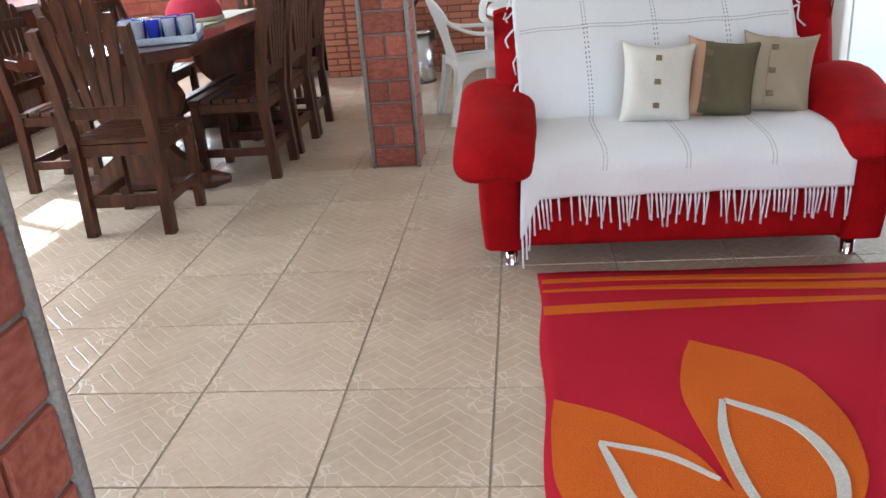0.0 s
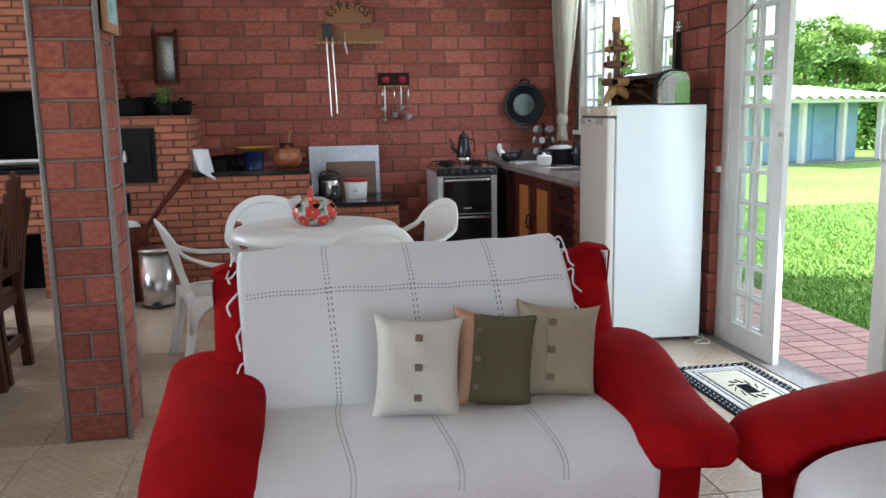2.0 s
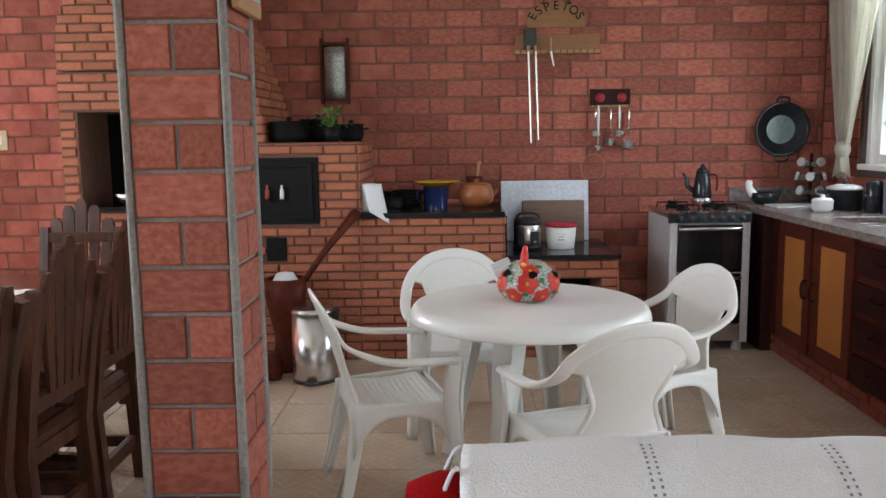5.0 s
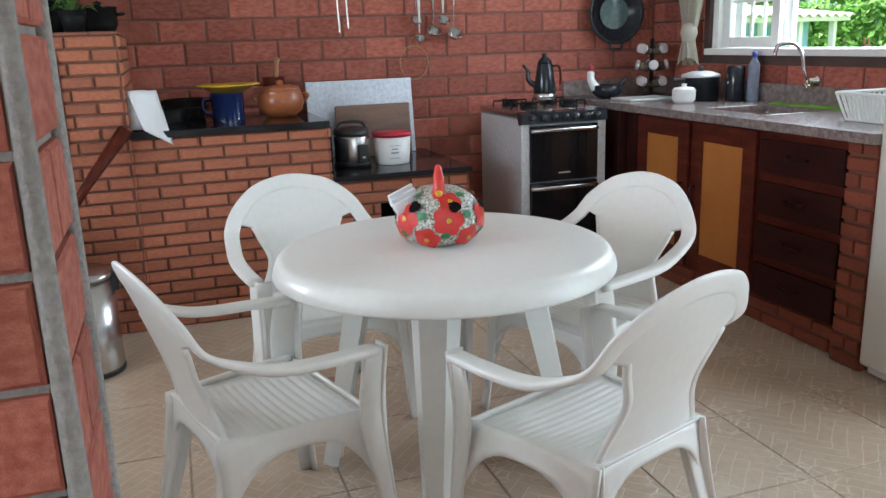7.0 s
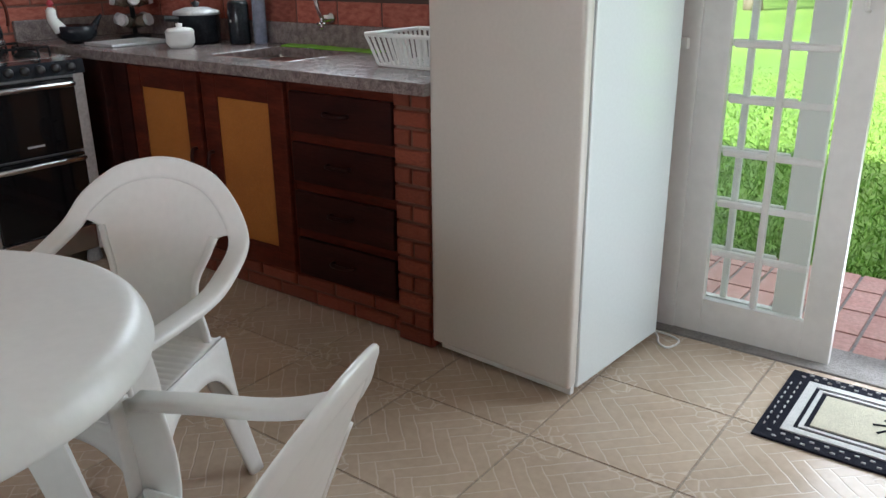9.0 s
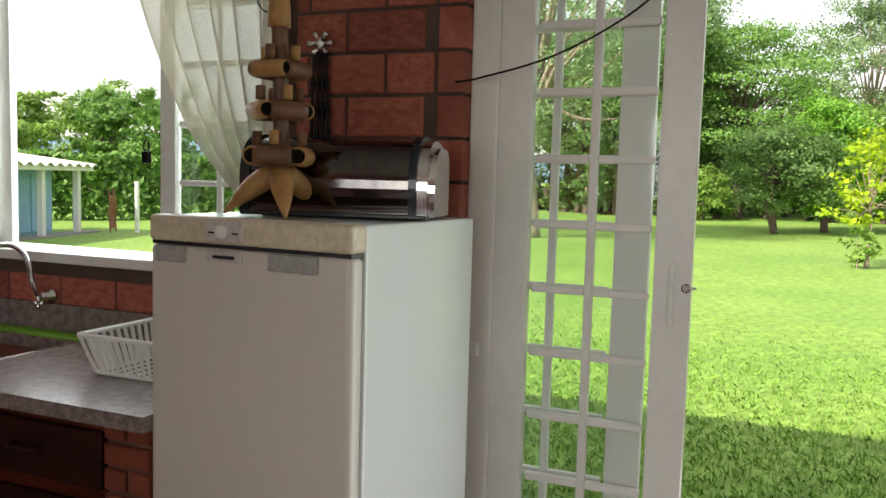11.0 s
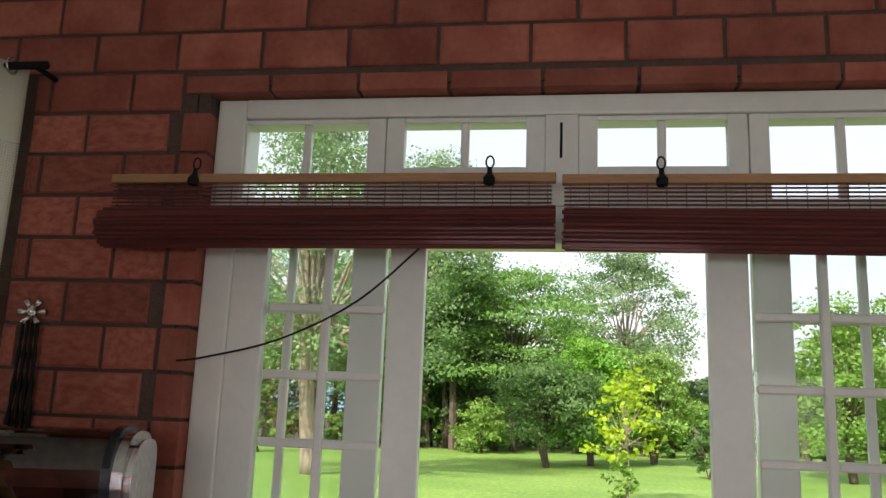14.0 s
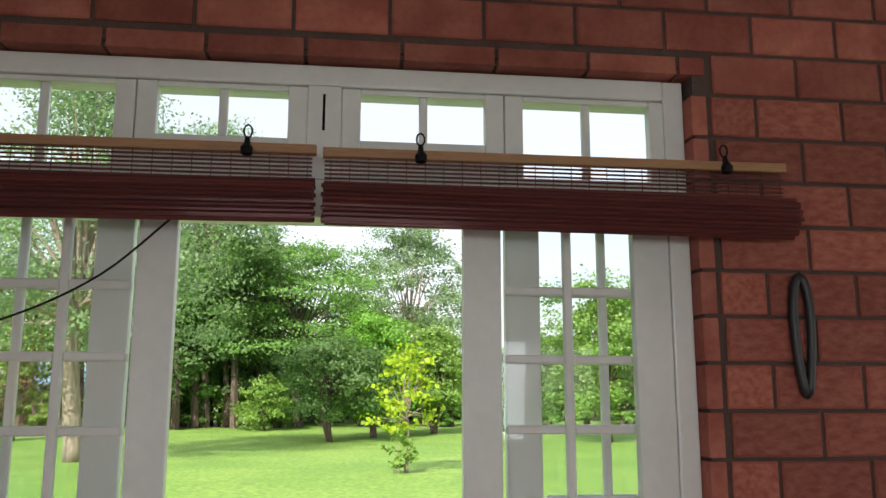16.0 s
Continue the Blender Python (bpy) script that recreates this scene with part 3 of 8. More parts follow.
pull_handle(leaf_l, 4.668, 1.19, 2.155)
pull_handle(leaf_r, 3.865, 1.19, 2.155)
box_part("latch_keeper", (2.105, 5.17, 0.985), (2.131, 5.20, 1.02), PLASTIC, frame_1, 0.004)

window_1 = thing("window_1", "white glazed kitchen window slid open over the sink", "window", kind="structure")
bm = bmesh.new()
bx(bm, (2.13, WIN[0], WIN[2] + 0.03), (2.26, WIN[0] + 0.05, WIN[3]), 0.004)
bx(bm, (2.13, WIN[1] - 0.05, WIN[2] + 0.03), (2.26, WIN[1], WIN[3]), 0.004)
bx(bm, (2.13, WIN[0] + 0.05, WIN[3] - 0.05), (2.26, WIN[1] - 0.05, WIN[3]), 0.004)
part("window_frame", bm, WHITE_PAINT, window_1)
box_part("window_sill", (2.075, WIN[0], WIN[2] - 0.005), (2.30, WIN[1], WIN[2] + 0.03), WHITE_PAINT, window_1, 0.006)
WZ = [WIN[2] + 0.09 + 0.19 * i for i in range(7)]
glazed_leaf(window_1, "window_leaf", 0.46, 1.18, 0.06, 0.06, 0.06, 2, WZ, 2.16, 2.19, WIN[1] - 0.05, z0=WIN[2] + 0.035, bar=0.018)
glazed_leaf(window_1, "window_leaf", 0.46, 1.18, 0.06, 0.06, 0.06, 2, WZ, 2.16, 2.19, WIN[0] + 0.51, z0=WIN[2] + 0.035, bar=0.018)
glazed_leaf(window_1, "sliding_leaf", 0.46, 1.18, 0.06, 0.06, 0.06, 2, WZ, 2.21, 2.24, WIN[1] - 0.09, z0=WIN[2] + 0.035, bar=0.018)
glazed_leaf(window_1, "sliding_leaf", 0.46, 1.18, 0.06, 0.06, 0.06, 2, WZ, 2.21, 2.24, WIN[0] + 0.55, z0=WIN[2] + 0.035, bar=0.018)
bm = bmesh.new()
tube(bm, [(2.152, 6.36 + 0.011 * math.sin(a), 1.545 + 0.02 * math.cos(a)) for a in np.linspace(0, 5.6, 10)], 0.003, 6)
bx(bm, (2.145, 6.345, 1.49), (2.16, 6.375, 1.53), 0.004)
part("padlock", bm, BLACK_IRON, window_1, "small dark padlock on the window leaf")


def plain_glazing(name, m, w, h, cols, rows, label):
    """Muntin grid for the openings out of sight: x along, z up."""
    ob = thing(name, label, "window", m, kind="structure")
    bm = bmesh.new()
    for i in range(cols + 1):
        x = w * i / cols
        t = 0.05 if i in (0, cols) else 0.02
        bx(bm, (max(0, x - t), -0.03, 0), (min(w, x + t), 0.03, h), 0.003)
    for j in range(rows + 1):
        z = h * j / rows
        t = 0.05 if j in (0, rows) else 0.014
        bx(bm, (0, -0.028, max(0, z - t)), (w, 0.028, min(h, z + t)))
    part("window_frame", bm, WHITE_PAINT, ob)
    return ob


plain_glazing("window_2", pose(WX - 0.09, SY + 3.9, 1.1, 0, 0, 90), 4.1, 1.1, 6, 2, "white framed dining room window")
plain_glazing("window_3", pose(WX + 0.15, NY + 0.09, 1.12), 0.68, 1.08, 2, 4, "white framed window in the dining corner")
plain_glazing("window_4", pose(EX - 0.1 - 3.8, SY - 0.09, 0.15), 3.8, 2.25, 10, 9, "white glazed opening behind the living room")

# ---- outdoors ----
GZ = -0.16


def ground_sheet():
    bm = bmesh.new()
    xs = sorted([-900, -200, -60, 2.28, 3.25, 6, 12, 20, 30, 45, 70, 120, 300, 900])
    ys = sorted([-900, -200, -80, -40, -20, -10, -5, 0, 5, 10, 15, 20, 28, 40, 80, 200, 900])
    g = [[bm.verts.new((x, y, GZ + (0.12 * noise.noise((x * 0.05, y * 0.05, 0)) if x > 8 else 0.0))) for y in ys] for x in xs]
    for i in range(len(xs) - 1):
        for j in range(len(ys) - 1):
            bm.faces.new((g[i][j], g[i + 1][j], g[i + 1][j + 1], g[i][j + 1]))
    return tagged(part("ground", bm, GRASS, smooth=True), "bright green mown lawn reaching to the trees", "lawn", kind="structure")


ground_sheet()


def blades():
    """Short grass near the terrace, one mesh."""
    rng = random.Random(5)
    vs, fs = [], []
    for _ in range(90000):
        x = 3.28 + 7.5 * rng.random() ** 1.7
        y = -0.5 + 12.5 * rng.random()
        h, a, w = 0.02 + 0.035 * rng.random(), rng.random() * math.tau, 0.004 + 0.006 * rng.random()
        c, s = math.cos(a), math.sin(a)
        l = 0.05 * (rng.random() - 0.3)
        n = len(vs)
        vs += [(x - c * w, y - s * w, GZ - 0.004), (x + c * w, y + s * w, GZ - 0.004), (x + s * l + c * w * 0.5, y - c * l + s * w * 0.5, GZ + h * 0.7), (x + s * l * 2.2, y - c * l * 2.2, GZ + h)]
        fs += [(n, n + 1, n + 2), (n, n + 2, n + 3)]
    me = bpy.data.meshes.new("grass")
    me.from_pydata(vs, [], fs)
    me.materials.append(GRASS_BLADE)
    tagged(new("grass", me), "short bright green lawn grass beside the terrace", "grass", kind="stuff")


blades()
patio = tagged(box_part("pavement", (2.275, -4, GZ - 0.1), (3.25, 12, -0.062), GREY_MORTAR), "pinkish clay tile terrace along the house", "terrace", kind="structure")


def leaf_cloud(rng, centers, n, size, spread, flat=0.75):
    """Many small leaves in ragged sprays round clump centres (x, y, z, radius)."""
    vs, fs = [], []
    tot = sum(c[3] ** 2 for c in centers)
    for cx, cy, cz, r in centers:
        sprays = []
        for _ in range(9):
            v = Vector((rng.gauss(0, 1), rng.gauss(0, 1), rng.gauss(0, 1))).normalized()
            d = r * spread * rng.uniform(0.35, 1.12)
            sprays.append((Vector((cx + v.x * d, cy + v.y * d, cz + v.z * d * flat)), v, r * rng.uniform(0.28, 0.58)))
        for _ in range(int(n * r * r / tot)):
            c, v, q = rng.choice(sprays)
            p = c + Vector((rng.gauss(0, q), rng.gauss(0, q), rng.gauss(0, q) * flat * 0.7)) * 0.62
            s = size * (0.5 + 0.8 * rng.random())
            u = Vector((rng.gauss(0, 1), rng.gauss(0, 1), rng.gauss(0, 0.6))).normalized()
            w = u.cross(v + Vector((0, 0, 0.4))).normalized() * s * 0.40
            u = u * s
            k = len(vs)
            vs += [p - u * 0.5, p + w, p + u * 0.6 - Vector((0, 0, s * 0.15)), p - w]
            fs.append((k, k + 1, k + 2, k + 3))
    return vs, fs


def tree(label, x, y, h, crown_w, trunk_h, r, leaves, mat, bark, seed, size=0.22, clumps=16, bend=0.15, flat=0.75, multi=1, category="tree", low=0.0, lump=1.0):
    rng = random.Random(seed)
    ob = thing("tree", label, category, pose(x, y, GZ - 0.05))
    bm = bmesh.new()
    centers = []
    tips = []
    for s in range(multi):
        a = rng.random() * math.tau
        lean = (0.7 if multi > 2 else 0.25 if multi > 1 else 0.06) * h * 0.3
        top = Vector((math.cos(a) * lean, math.sin(a) * lean, h * 0.72))
        mid = top * 0.45 + Vector((rng.uniform(-bend, bend), rng.uniform(-bend, bend), 0))
        pts = curve(0, [(0.06 * s, 0, 0), mid * 0.5, mid, top], 5)
        tube(bm, pts, [r * (1 - 0.8 * i / (len(pts) - 1)) / (1 + 0.3 * (multi - 1)) for i in range(len(pts))], 8)
        tips.append(top)
    for i in range(clumps):
        a = i * 2.399 + rng.random()
        f = (i + 0.5) / clumps
        z = trunk_h + low + (h - trunk_h - low) * (0.02 + 0.90 * f)
        wide = crown_w / 2 * math.sin(math.pi * min(0.97, 0.28 + 0.66 * f)) * (0.55 + 0.45 * rng.random())
        cr = crown_w * rng.uniform(0.17, 0.27) * lump
        c = Vector((math.cos(a) * wide * 0.8, math.sin(a) * wide * 0.8, min(z, h - cr * 0.6)))
        centers.append((c.x, c.y, c.z, cr))
        root = Vector((0, 0, min(c.z * 0.8, trunk_h * rng.uniform(0.75, 1.25)))) + tips[i % multi] * 0.15
        k = curve(0, [root, root.lerp(c, 0.5) + Vector((0, 0, rng.uniform(-0.1, 0.12) * h * 0.3)), c], 4)
        tube(bm, k, [r * 0.28 * (1 - 0.85 * q / (len(k) - 1)) for q in range(len(k))], 5)
    part("trunk", bm, bark, ob, smooth=True)
    vs, fs = leaf_cloud(rng, centers, int(leaves * 2.3), size * 0.8, 1.0, flat)
    me = bpy.data.meshes.new("crown")
    me.from_pydata(vs, [], fs)
    me.materials.append(mat)
    c = new("crown", me)
    c.parent = ob
    return ob


# garden trees, nearest first
tree("young tree with bright yellow leaves on a thin pale trunk", 19.5, 2.75, 3.1, 2.2, 0.95, 0.055, 330, LEAF_YELLOW, PALE_BARK, 3, 0.16, 24, 0.25, 0.5, lump=0.62)
tree("low light green shoot at the foot of the young tree", 19.2, 2.95, 0.95, 0.8, 0.2, 0.02, 130, LEAF_LIGHT, PALE_BARK, 4, 0.16, 6, category="shrub")
tree("low spreading dark green garden tree with a forked trunk", 32.5, 4.72, 4.1, 5.4, 1.35, 0.2, 7000, LEAF_DARK, BARK, 11, 0.14, 30, 0.3, 0.55, 3, lump=0.8)
tree("dense rounded mid green garden tree", 35, 2.95, 5.3, 3.9, 1.0, 0.2, 9000, LEAF_BRIGHT, BARK, 12, 0.15, 34, 0.25, 0.85, 2, lump=0.8)
tree("light green garden tree with a full crown", 38, 0.1, 4.9, 4.0, 1.1, 0.2, 8500, LEAF_LIGHT, BARK, 13, 0.15, 34, 0.25, 0.8, 2, lump=0.8)
tree("small dark shrub with several stems", 30, -0.85, 1.7, 1.5, 0.4, 0.05, 700, LEAF_DARK, BARK, 14, 0.14, 9, multi=3, category="shrub")
tree("small light green shrub on the lawn edge", 41, 8.0, 2.6, 3.0, 0.5, 0.08, 2600, LEAF_LIGHT, BARK, 15, 0.17, 12, multi=2, category="shrub")
tree("tall tree with a pale trunk and sparse grey-green crown", 23.7, 11.4, 11.8, 8.6, 3.0, 0.36, 13000, LEAF_GREY, PALE_BARK, 16, 0.13, 44, 0.5, 0.7, 2, lump=0.75)
tree("leafy tree with yellow-green tips", 31.4, -6.0, 6.6, 5.0, 1.4, 0.2, 6500, LEAF_LIGHT, BARK, 17, 0.17, 18, 0.3, 0.8, 2)
tree("slender garden tree with a light crown", 30.5, -9.4, 5.4, 3.4, 1.6, 0.14, 4200, LEAF_MID, BARK, 27, 0.16, 14, 0.3, 0.8, 1)
tree("wide flat-layered tree with feathery branches", 44, 6.6, 10.4, 10.5, 3.6, 0.24, 11000, LEAF_MID, BARK, 18, 0.18, 46, 0.6, 0.25, 2, lump=0.8)
tree("tall airy grey-green tree behind the lawn", 47, 11.6, 17.5, 9.0, 6.0, 0.32, 12000, LEAF_GREY, BARK, 28, 0.2, 44, 0.6, 0.6, lump=0.8)
tree("tall gum tree with an open rounded crown", 52, 0.3, 13.2, 9.4, 4.2, 0.26, 10000, LEAF_GREY, PALE_BARK, 19, 0.2, 44, 0.7, 0.7, 2, lump=0.72)


def wood(x0, x1, y0, y1, n, h, mats, seed, label):
    """Far woodland: trunks and leaf clumps, nobody could count them."""
    rng = random.Random(seed)
    stems = bmesh.new()
    per = {m.name: ([], [], m) for m in mats}
    for i in range(n):
        x, y = rng.uniform(x0, x1), y0 + (y1 - y0) * (i + rng.random()) / n
        hh = h * rng.uniform(0.65, 1.1)
        tube(stems, [(x, y, GZ), (x + rng.uniform(-0.4, 0.4), y + rng.uniform(-0.4, 0.4), hh * 0.7)], [0.22, 0.08], 5)
        cs = [(x + rng.gauss(0, hh * 0.16), y + rng.gauss(0, hh * 0.16), hh * rng.uniform(0.10, 0.93), hh * rng.uniform(0.11, 0.19)) for _ in range(11)]
        vs, fs, m = per[rng.choice(mats).name]
        v, f = leaf_cloud(rng, cs, 5600, 0.2, 1.0, 0.7)
        k = len(vs)
        vs += v
        fs += [tuple(k + q for q in p) for p in f]
    part("woodland_stems", stems, BARK)
    for vs, fs, m in per.values():
        if vs:
            me = bpy.data.meshes.new("woodland")
            me.from_pydata(vs, [], fs)
            me.materials.append(m)
            tagged(new("woodland", me), label, "wood", kind="stuff")


wood(46, 53, 9, 30, 20, 12.0, [LEAF_DARK, LEAF_MID, LEAF_GREY, LEAF_LIGHT], 31, "dense green trees behind the lawn")
wood(48, 53, 1.0, 9, 8, 7.2, [LEAF_MID, LEAF_LIGHT, LEAF_GREY], 37, "dense green trees behind the lawn")
wood(58, 66, -24, -4, 14, 4.8, [LEAF_MID, LEAF_GREY], 38, "dense green trees behind the lawn")
wood(42, 45, 8.8, 15, 7, 8.5, [LEAF_DARK, LEAF_MID], 36, "dense green trees behind the lawn")
wood(43.5, 46, -14, 22, 34, 2.3, [LEAF_DARK, LEAF_MID, LEAF_LIGHT], 39, "low green undergrowth along the lawn")
wood(54, 62, -15, 9, 30, 5.2, [LEAF_DARK, LEAF_MID, LEAF_GREY], 32, "dense green trees behind the lawn")
wood(44, 56, -34, -9, 15, 8.5, [LEAF_DARK, LEAF_MID, LEAF_LIGHT], 33, "dense green trees behind the lawn")
wood(30, 40, 31, 50, 12, 6.0, [LEAF_LIGHT, LEAF_MID], 34, "light green trees behind the hedge")
wood(14, 28, 36, 46, 10, 5.5, [LEAF_LIGHT, LEAF_MID], 35, "light green trees behind the hedge")
for o in [q for q in bpy.data.objects if q.name.startswith("woodland_stems")]:
    tagged(o, "dark trunks of the far woodland", "wood", kind="stuff")


def hedge():
    rng = random.Random(41)
    vs, fs = [], []
    a, b = Vector((14.0, 29.0, 0)), Vector((34, 17.0, 0))
    d = (b - a)
    n = d.normalized().cross(Vector((0, 0, 1)))
    for _ in range(15000):
        t, z = rng.random(), rng.random() ** 0.8
        p = a + d * t + n * rng.uniform(-0.6, 0.6) * (0.5 + 0.5 * (1 - z)) + Vector((0, 0, GZ + 2.15 * z + 0.06 * math.sin(t * 60)))
        s = 0.17 * rng.uniform(0.6, 1.2)
        u = Vector((rng.gauss(0, 1), rng.gauss(0, 1), rng.gauss(0, 1))).normalized() * s
        w = u.cross(Vector((rng.gauss(0, 1), rng.gauss(0, 1), 1))).normalized() * s * 0.45
        k = len(vs)
        vs += [p - u, p + w, p + u, p - w]
        fs.append((k, k + 1, k + 2, k + 3))
    me = bpy.data.meshes.new("hedge")
    me.from_pydata(vs, [], fs)
    me.materials.append(LEAF_MID)
    tagged(new("hedge", me), "long clipped dark green hedge across the garden", "hedge", kind="stuff")


hedge()


def hills():
    bm = bmesh.new()
    base, top = [], []
    for i in range(61):
        a = radians(-30 + 150 * i / 60)
        hh = 38 + 30 * noise.noise((i * 0.16, 0, 3)) + 18 * noise.noise((i * 0.5, 2, 3)) + 26 * math.exp(-((math.degrees(a) - 37) / 9) ** 2)
        base.append(bm.verts.new((1000 * math.sin(a), 1000 * math.cos(a), -2)))
        top.append(bm.verts.new((1060 * math.sin(a), 1060 * math.cos(a), max(hh, 10))))
    for i in range(60):
        bm.faces.new((base[i], base[i + 1], top[i + 1], top[i]))
    tagged(part("backdrop", bm, HILL, smooth=True), "hazy blue hills on the horizon", "hills", kind="structure")


hills()


def shed():
    blue = material("pale_blue_paint", (0.30, 0.50, 0.68), 0.6, second=(0.25, 0.43, 0.6), scale=3, amount=0.6, fine=30)
    roof_m = material("cement_roof", (0.60, 0.58, 0.55), 0.8, second=(0.48, 0.46, 0.43), scale=3, fine=30)
    s = thing("shed", "pale blue garden shed with white posts and a corrugated roof", "shed", pose(15.3, 20.7, GZ, 0, 0, 198))
    bm = bmesh.new()
    bx(bm, (0.25, -2.4, 0), (5.0, -0.5, 1.6))
    part("wall", bm, blue, s)
    for i in range(5):
        box_part("panel", (0.3 + 0.95 * i, -0.5, 0.1), (1.15 + 0.95 * i, -0.46, 1.5), blue, s, 0.01)
    for i in range(4):
        box_part("post", (-0.05 + 1.55 * i, -0.05, 0), (0.09 + 1.55 * i, 0.09, 1.72), WHITE_PAINT, s, 0.01)
    bm = bmesh.new()
    sheet(bm, lambda u, v: Vector((-0.4 + 5.8 * u, 0.35 - 3.1 * v, 1.70 + 0.35 * v + 0.04 * math.sin(u * 90))), 120, 2, 0.02)
    part("roof", bm, roof_m, s)
    box_part("fascia", (-0.35, 0.2, 1.58), (5.3, 0.26, 1.70), WHITE_PAINT, s)
    box_part("kerb", (-0.5, -0.2, 0), (5.6, 0.35, 0.07), GREY_MORTAR, s)
    f = thing("fence_post", "thin pale post standing on the lawn", "post", pose(16.3, 19.7, GZ))
    box_part("post", (-0.04, -0.04, 0), (0.04, 0.04, 1.35), WHITE_PAINT, f)
    w = thing("wheelbarrow", "rusty brown wheelbarrow standing upright on the lawn", "wheelbarrow", pose(16.2, 20.4, GZ, 0, 0, 30))
    rust = material("rust", (0.26, 0.11, 0.06), 0.8, scale=9, fine=50)
    bm = bmesh.new()
    sheet(bm, lambda u, v: Vector((-0.3 + 0.6 * u, 0.1 * math.sin(math.pi * u) * math.sin(math.pi * v), 0.12 + 0.85 * v)), 8, 8, 0.02)
    part("tray", bm, rust, w)
    for sx in (-0.28, 0.28):
        part("shaft", tube(bmesh.new(), [(sx, 0, 0), (sx * 0.7, 0.05, 1.15)], 0.02, 6), rust, w)


shed()

# ---- living room ----


def smooth_step(t):
    t = max(0.0, min(1.0, t))
    return t * t * (3 - 2 * t)


def along(prof, v):
    """The point at v (0..1) on a smooth profile of (y, z) pairs."""
    pts = along.cache.get(tuple(prof))
    if pts is None:
        pts = curve(0, [(0, y, z) for y, z in prof], 8)
        along.cache[tuple(prof)] = pts
    f = v * (len(pts) - 1)
    i = min(int(f), len(pts) - 2)
    return pts[i].lerp(pts[i + 1], f - i)


along.cache = {}
BACK_PROFILE = ((0.36, 0.30), (0.385, 0.46), (0.445, 0.62), (0.52, 0.80), (0.60, 0.875), (0.71, 0.86), (0.785, 0.70), (0.80, 0.12))


def sofa(name, label, w, m):
    """A plump sofa facing -y: w is the width of its base."""
    s = thing(name, label, "sofa", m, group="red sofas")
    h = w / 2
    bm = bmesh.new()
    bx(bm, (-h + 0.02, 0.0, 0.085), (h - 0.02, 0.78, 0.40), 0.035, 3)
    part("base", bm, RED_FABRIC, s, smooth=True)
    bm = bmesh.new()
    iw = h - 0.17

    def seat(u, v):
        x = -iw + 2 * iw * u
        y, z = -0.07 + 0.50 * v, 0.395 + 0.065 * smooth_step(v / 0.25) + 0.012 * math.sin(math.pi * u) + 0.01 * math.sin(math.pi * 2 * u) ** 2
        return Vector((x, y, z))

    sheet(bm, seat, 20, 12, 0.15)
    part("seat_cushion", bm, RED_FABRIC, s, smooth=True)
    bm = bmesh.new()
    bw = h - 0.05

    def back(u, v):
        p = along(BACK_PROFILE, v)
        e = abs(2 * u - 1) ** 8
        return Vector((-bw + 2 * bw * u, p.y + 0.05 * e * (1 if v < 0.55 else -1), p.z - 0.02 * e - 0.008 * math.sin(math.pi * 2 * u) ** 2 + (0.016 + 0.016 * u) * smooth_step((abs(2 * u - 1) - 0.84) / 0.08) * smooth_step((p.z - 0.6) / 0.25)))

    sheet(bm, back, 56, 40, 0.0)
    bm.verts.ensure_lookup_table()
    n = 41
    bmesh.ops.contextual_create(bm, geom=[bm.verts[j] for j in range(n)])
    bmesh.ops.contextual_create(bm, geom=[bm.verts[56 * n + j] for j in range(n)])
    bmesh.ops.recalc_face_normals(bm, faces=bm.faces[:])
    rest = part("backrest", bm, RED_FABRIC, s, smooth=True)
    for poly in rest.data.polygons:
        poly.use_smooth = len(poly.vertices) == 4
    for side in (-1, 1):
        bm = bmesh.new()

        def arm(u, v):
            a = u * math.tau
            end = min(1.0, v / 0.16, (1 - v) / 0.12)
            k = math.sqrt(max(0.0, 1 - (1 - end) ** 2)) * 0.98 + 0.02
            y = -0.17 + 0.81 * v
            z = 0.44 + 0.10 * smooth_step(v * 1.25) + 0.012 * math.sin(9 * v + side)
            c, q = math.cos(a), math.sin(a)
            ce = math.copysign(abs(c) ** 0.75, c)
            qe = math.copysign(abs(q) ** 0.8, q)
            return Vector((side * (h - 0.055) + 0.150 * k * ce, y, z + 0.068 * k * qe - 0.02 * (1 - v) * abs(c)))

        sheet(bm, arm, 28, 30, 0.0, True)
        bmesh.ops.recalc_face_normals(bm, faces=bm.faces[:])
        part("armrest", bm, RED_FABRIC, s, smooth=True)
        bm = bmesh.new()

        def panel(u, v):
            z = 0.085 + 0.37 * v
            out = 0.008 * math.sin(math.pi * v)
            a = u * math.tau
            c, q = math.cos(a), math.sin(a)
            return Vector((side * (h - 0.075 + out) + 0.085 * math.copysign(abs(c) ** 0.35, c), 0.38 - 0.02 * v + 0.405 * math.copysign(abs(q) ** 0.3, q) - 0.03 * v, z))

        sheet(bm, panel, 28, 8, 0.0, True)
        bmesh.ops.recalc_face_normals(bm, faces=bm.faces[:])
        part("side_panel", bm, RED_FABRIC, s, smooth=True)
        for y in (0.05, 0.70):
            bm = bmesh.new()
            lathe(bm, [(0.026, 0), (0.028, 0.008), (0.024, 0.014), (0.024, 0.09)], 16, (side * (h - 0.095), y, 0))
            part("foot", bm, CHROME, s, "round chrome foot", True)
    return s


SOFA_X, SOFA_Y = 0.112, 2.88
M_SOFA = pose(SOFA_X, SOFA_Y, 0)
M_SOFA2 = pose(1.05, 1.93, 0, 0, 0, -90)
sofa("sofa", "plump red velvet two-seat sofa on chrome feet", 1.40, M_SOFA)
sofa("sofa", "plump red velvet sofa along the garden wall", 1.86, M_SOFA2)

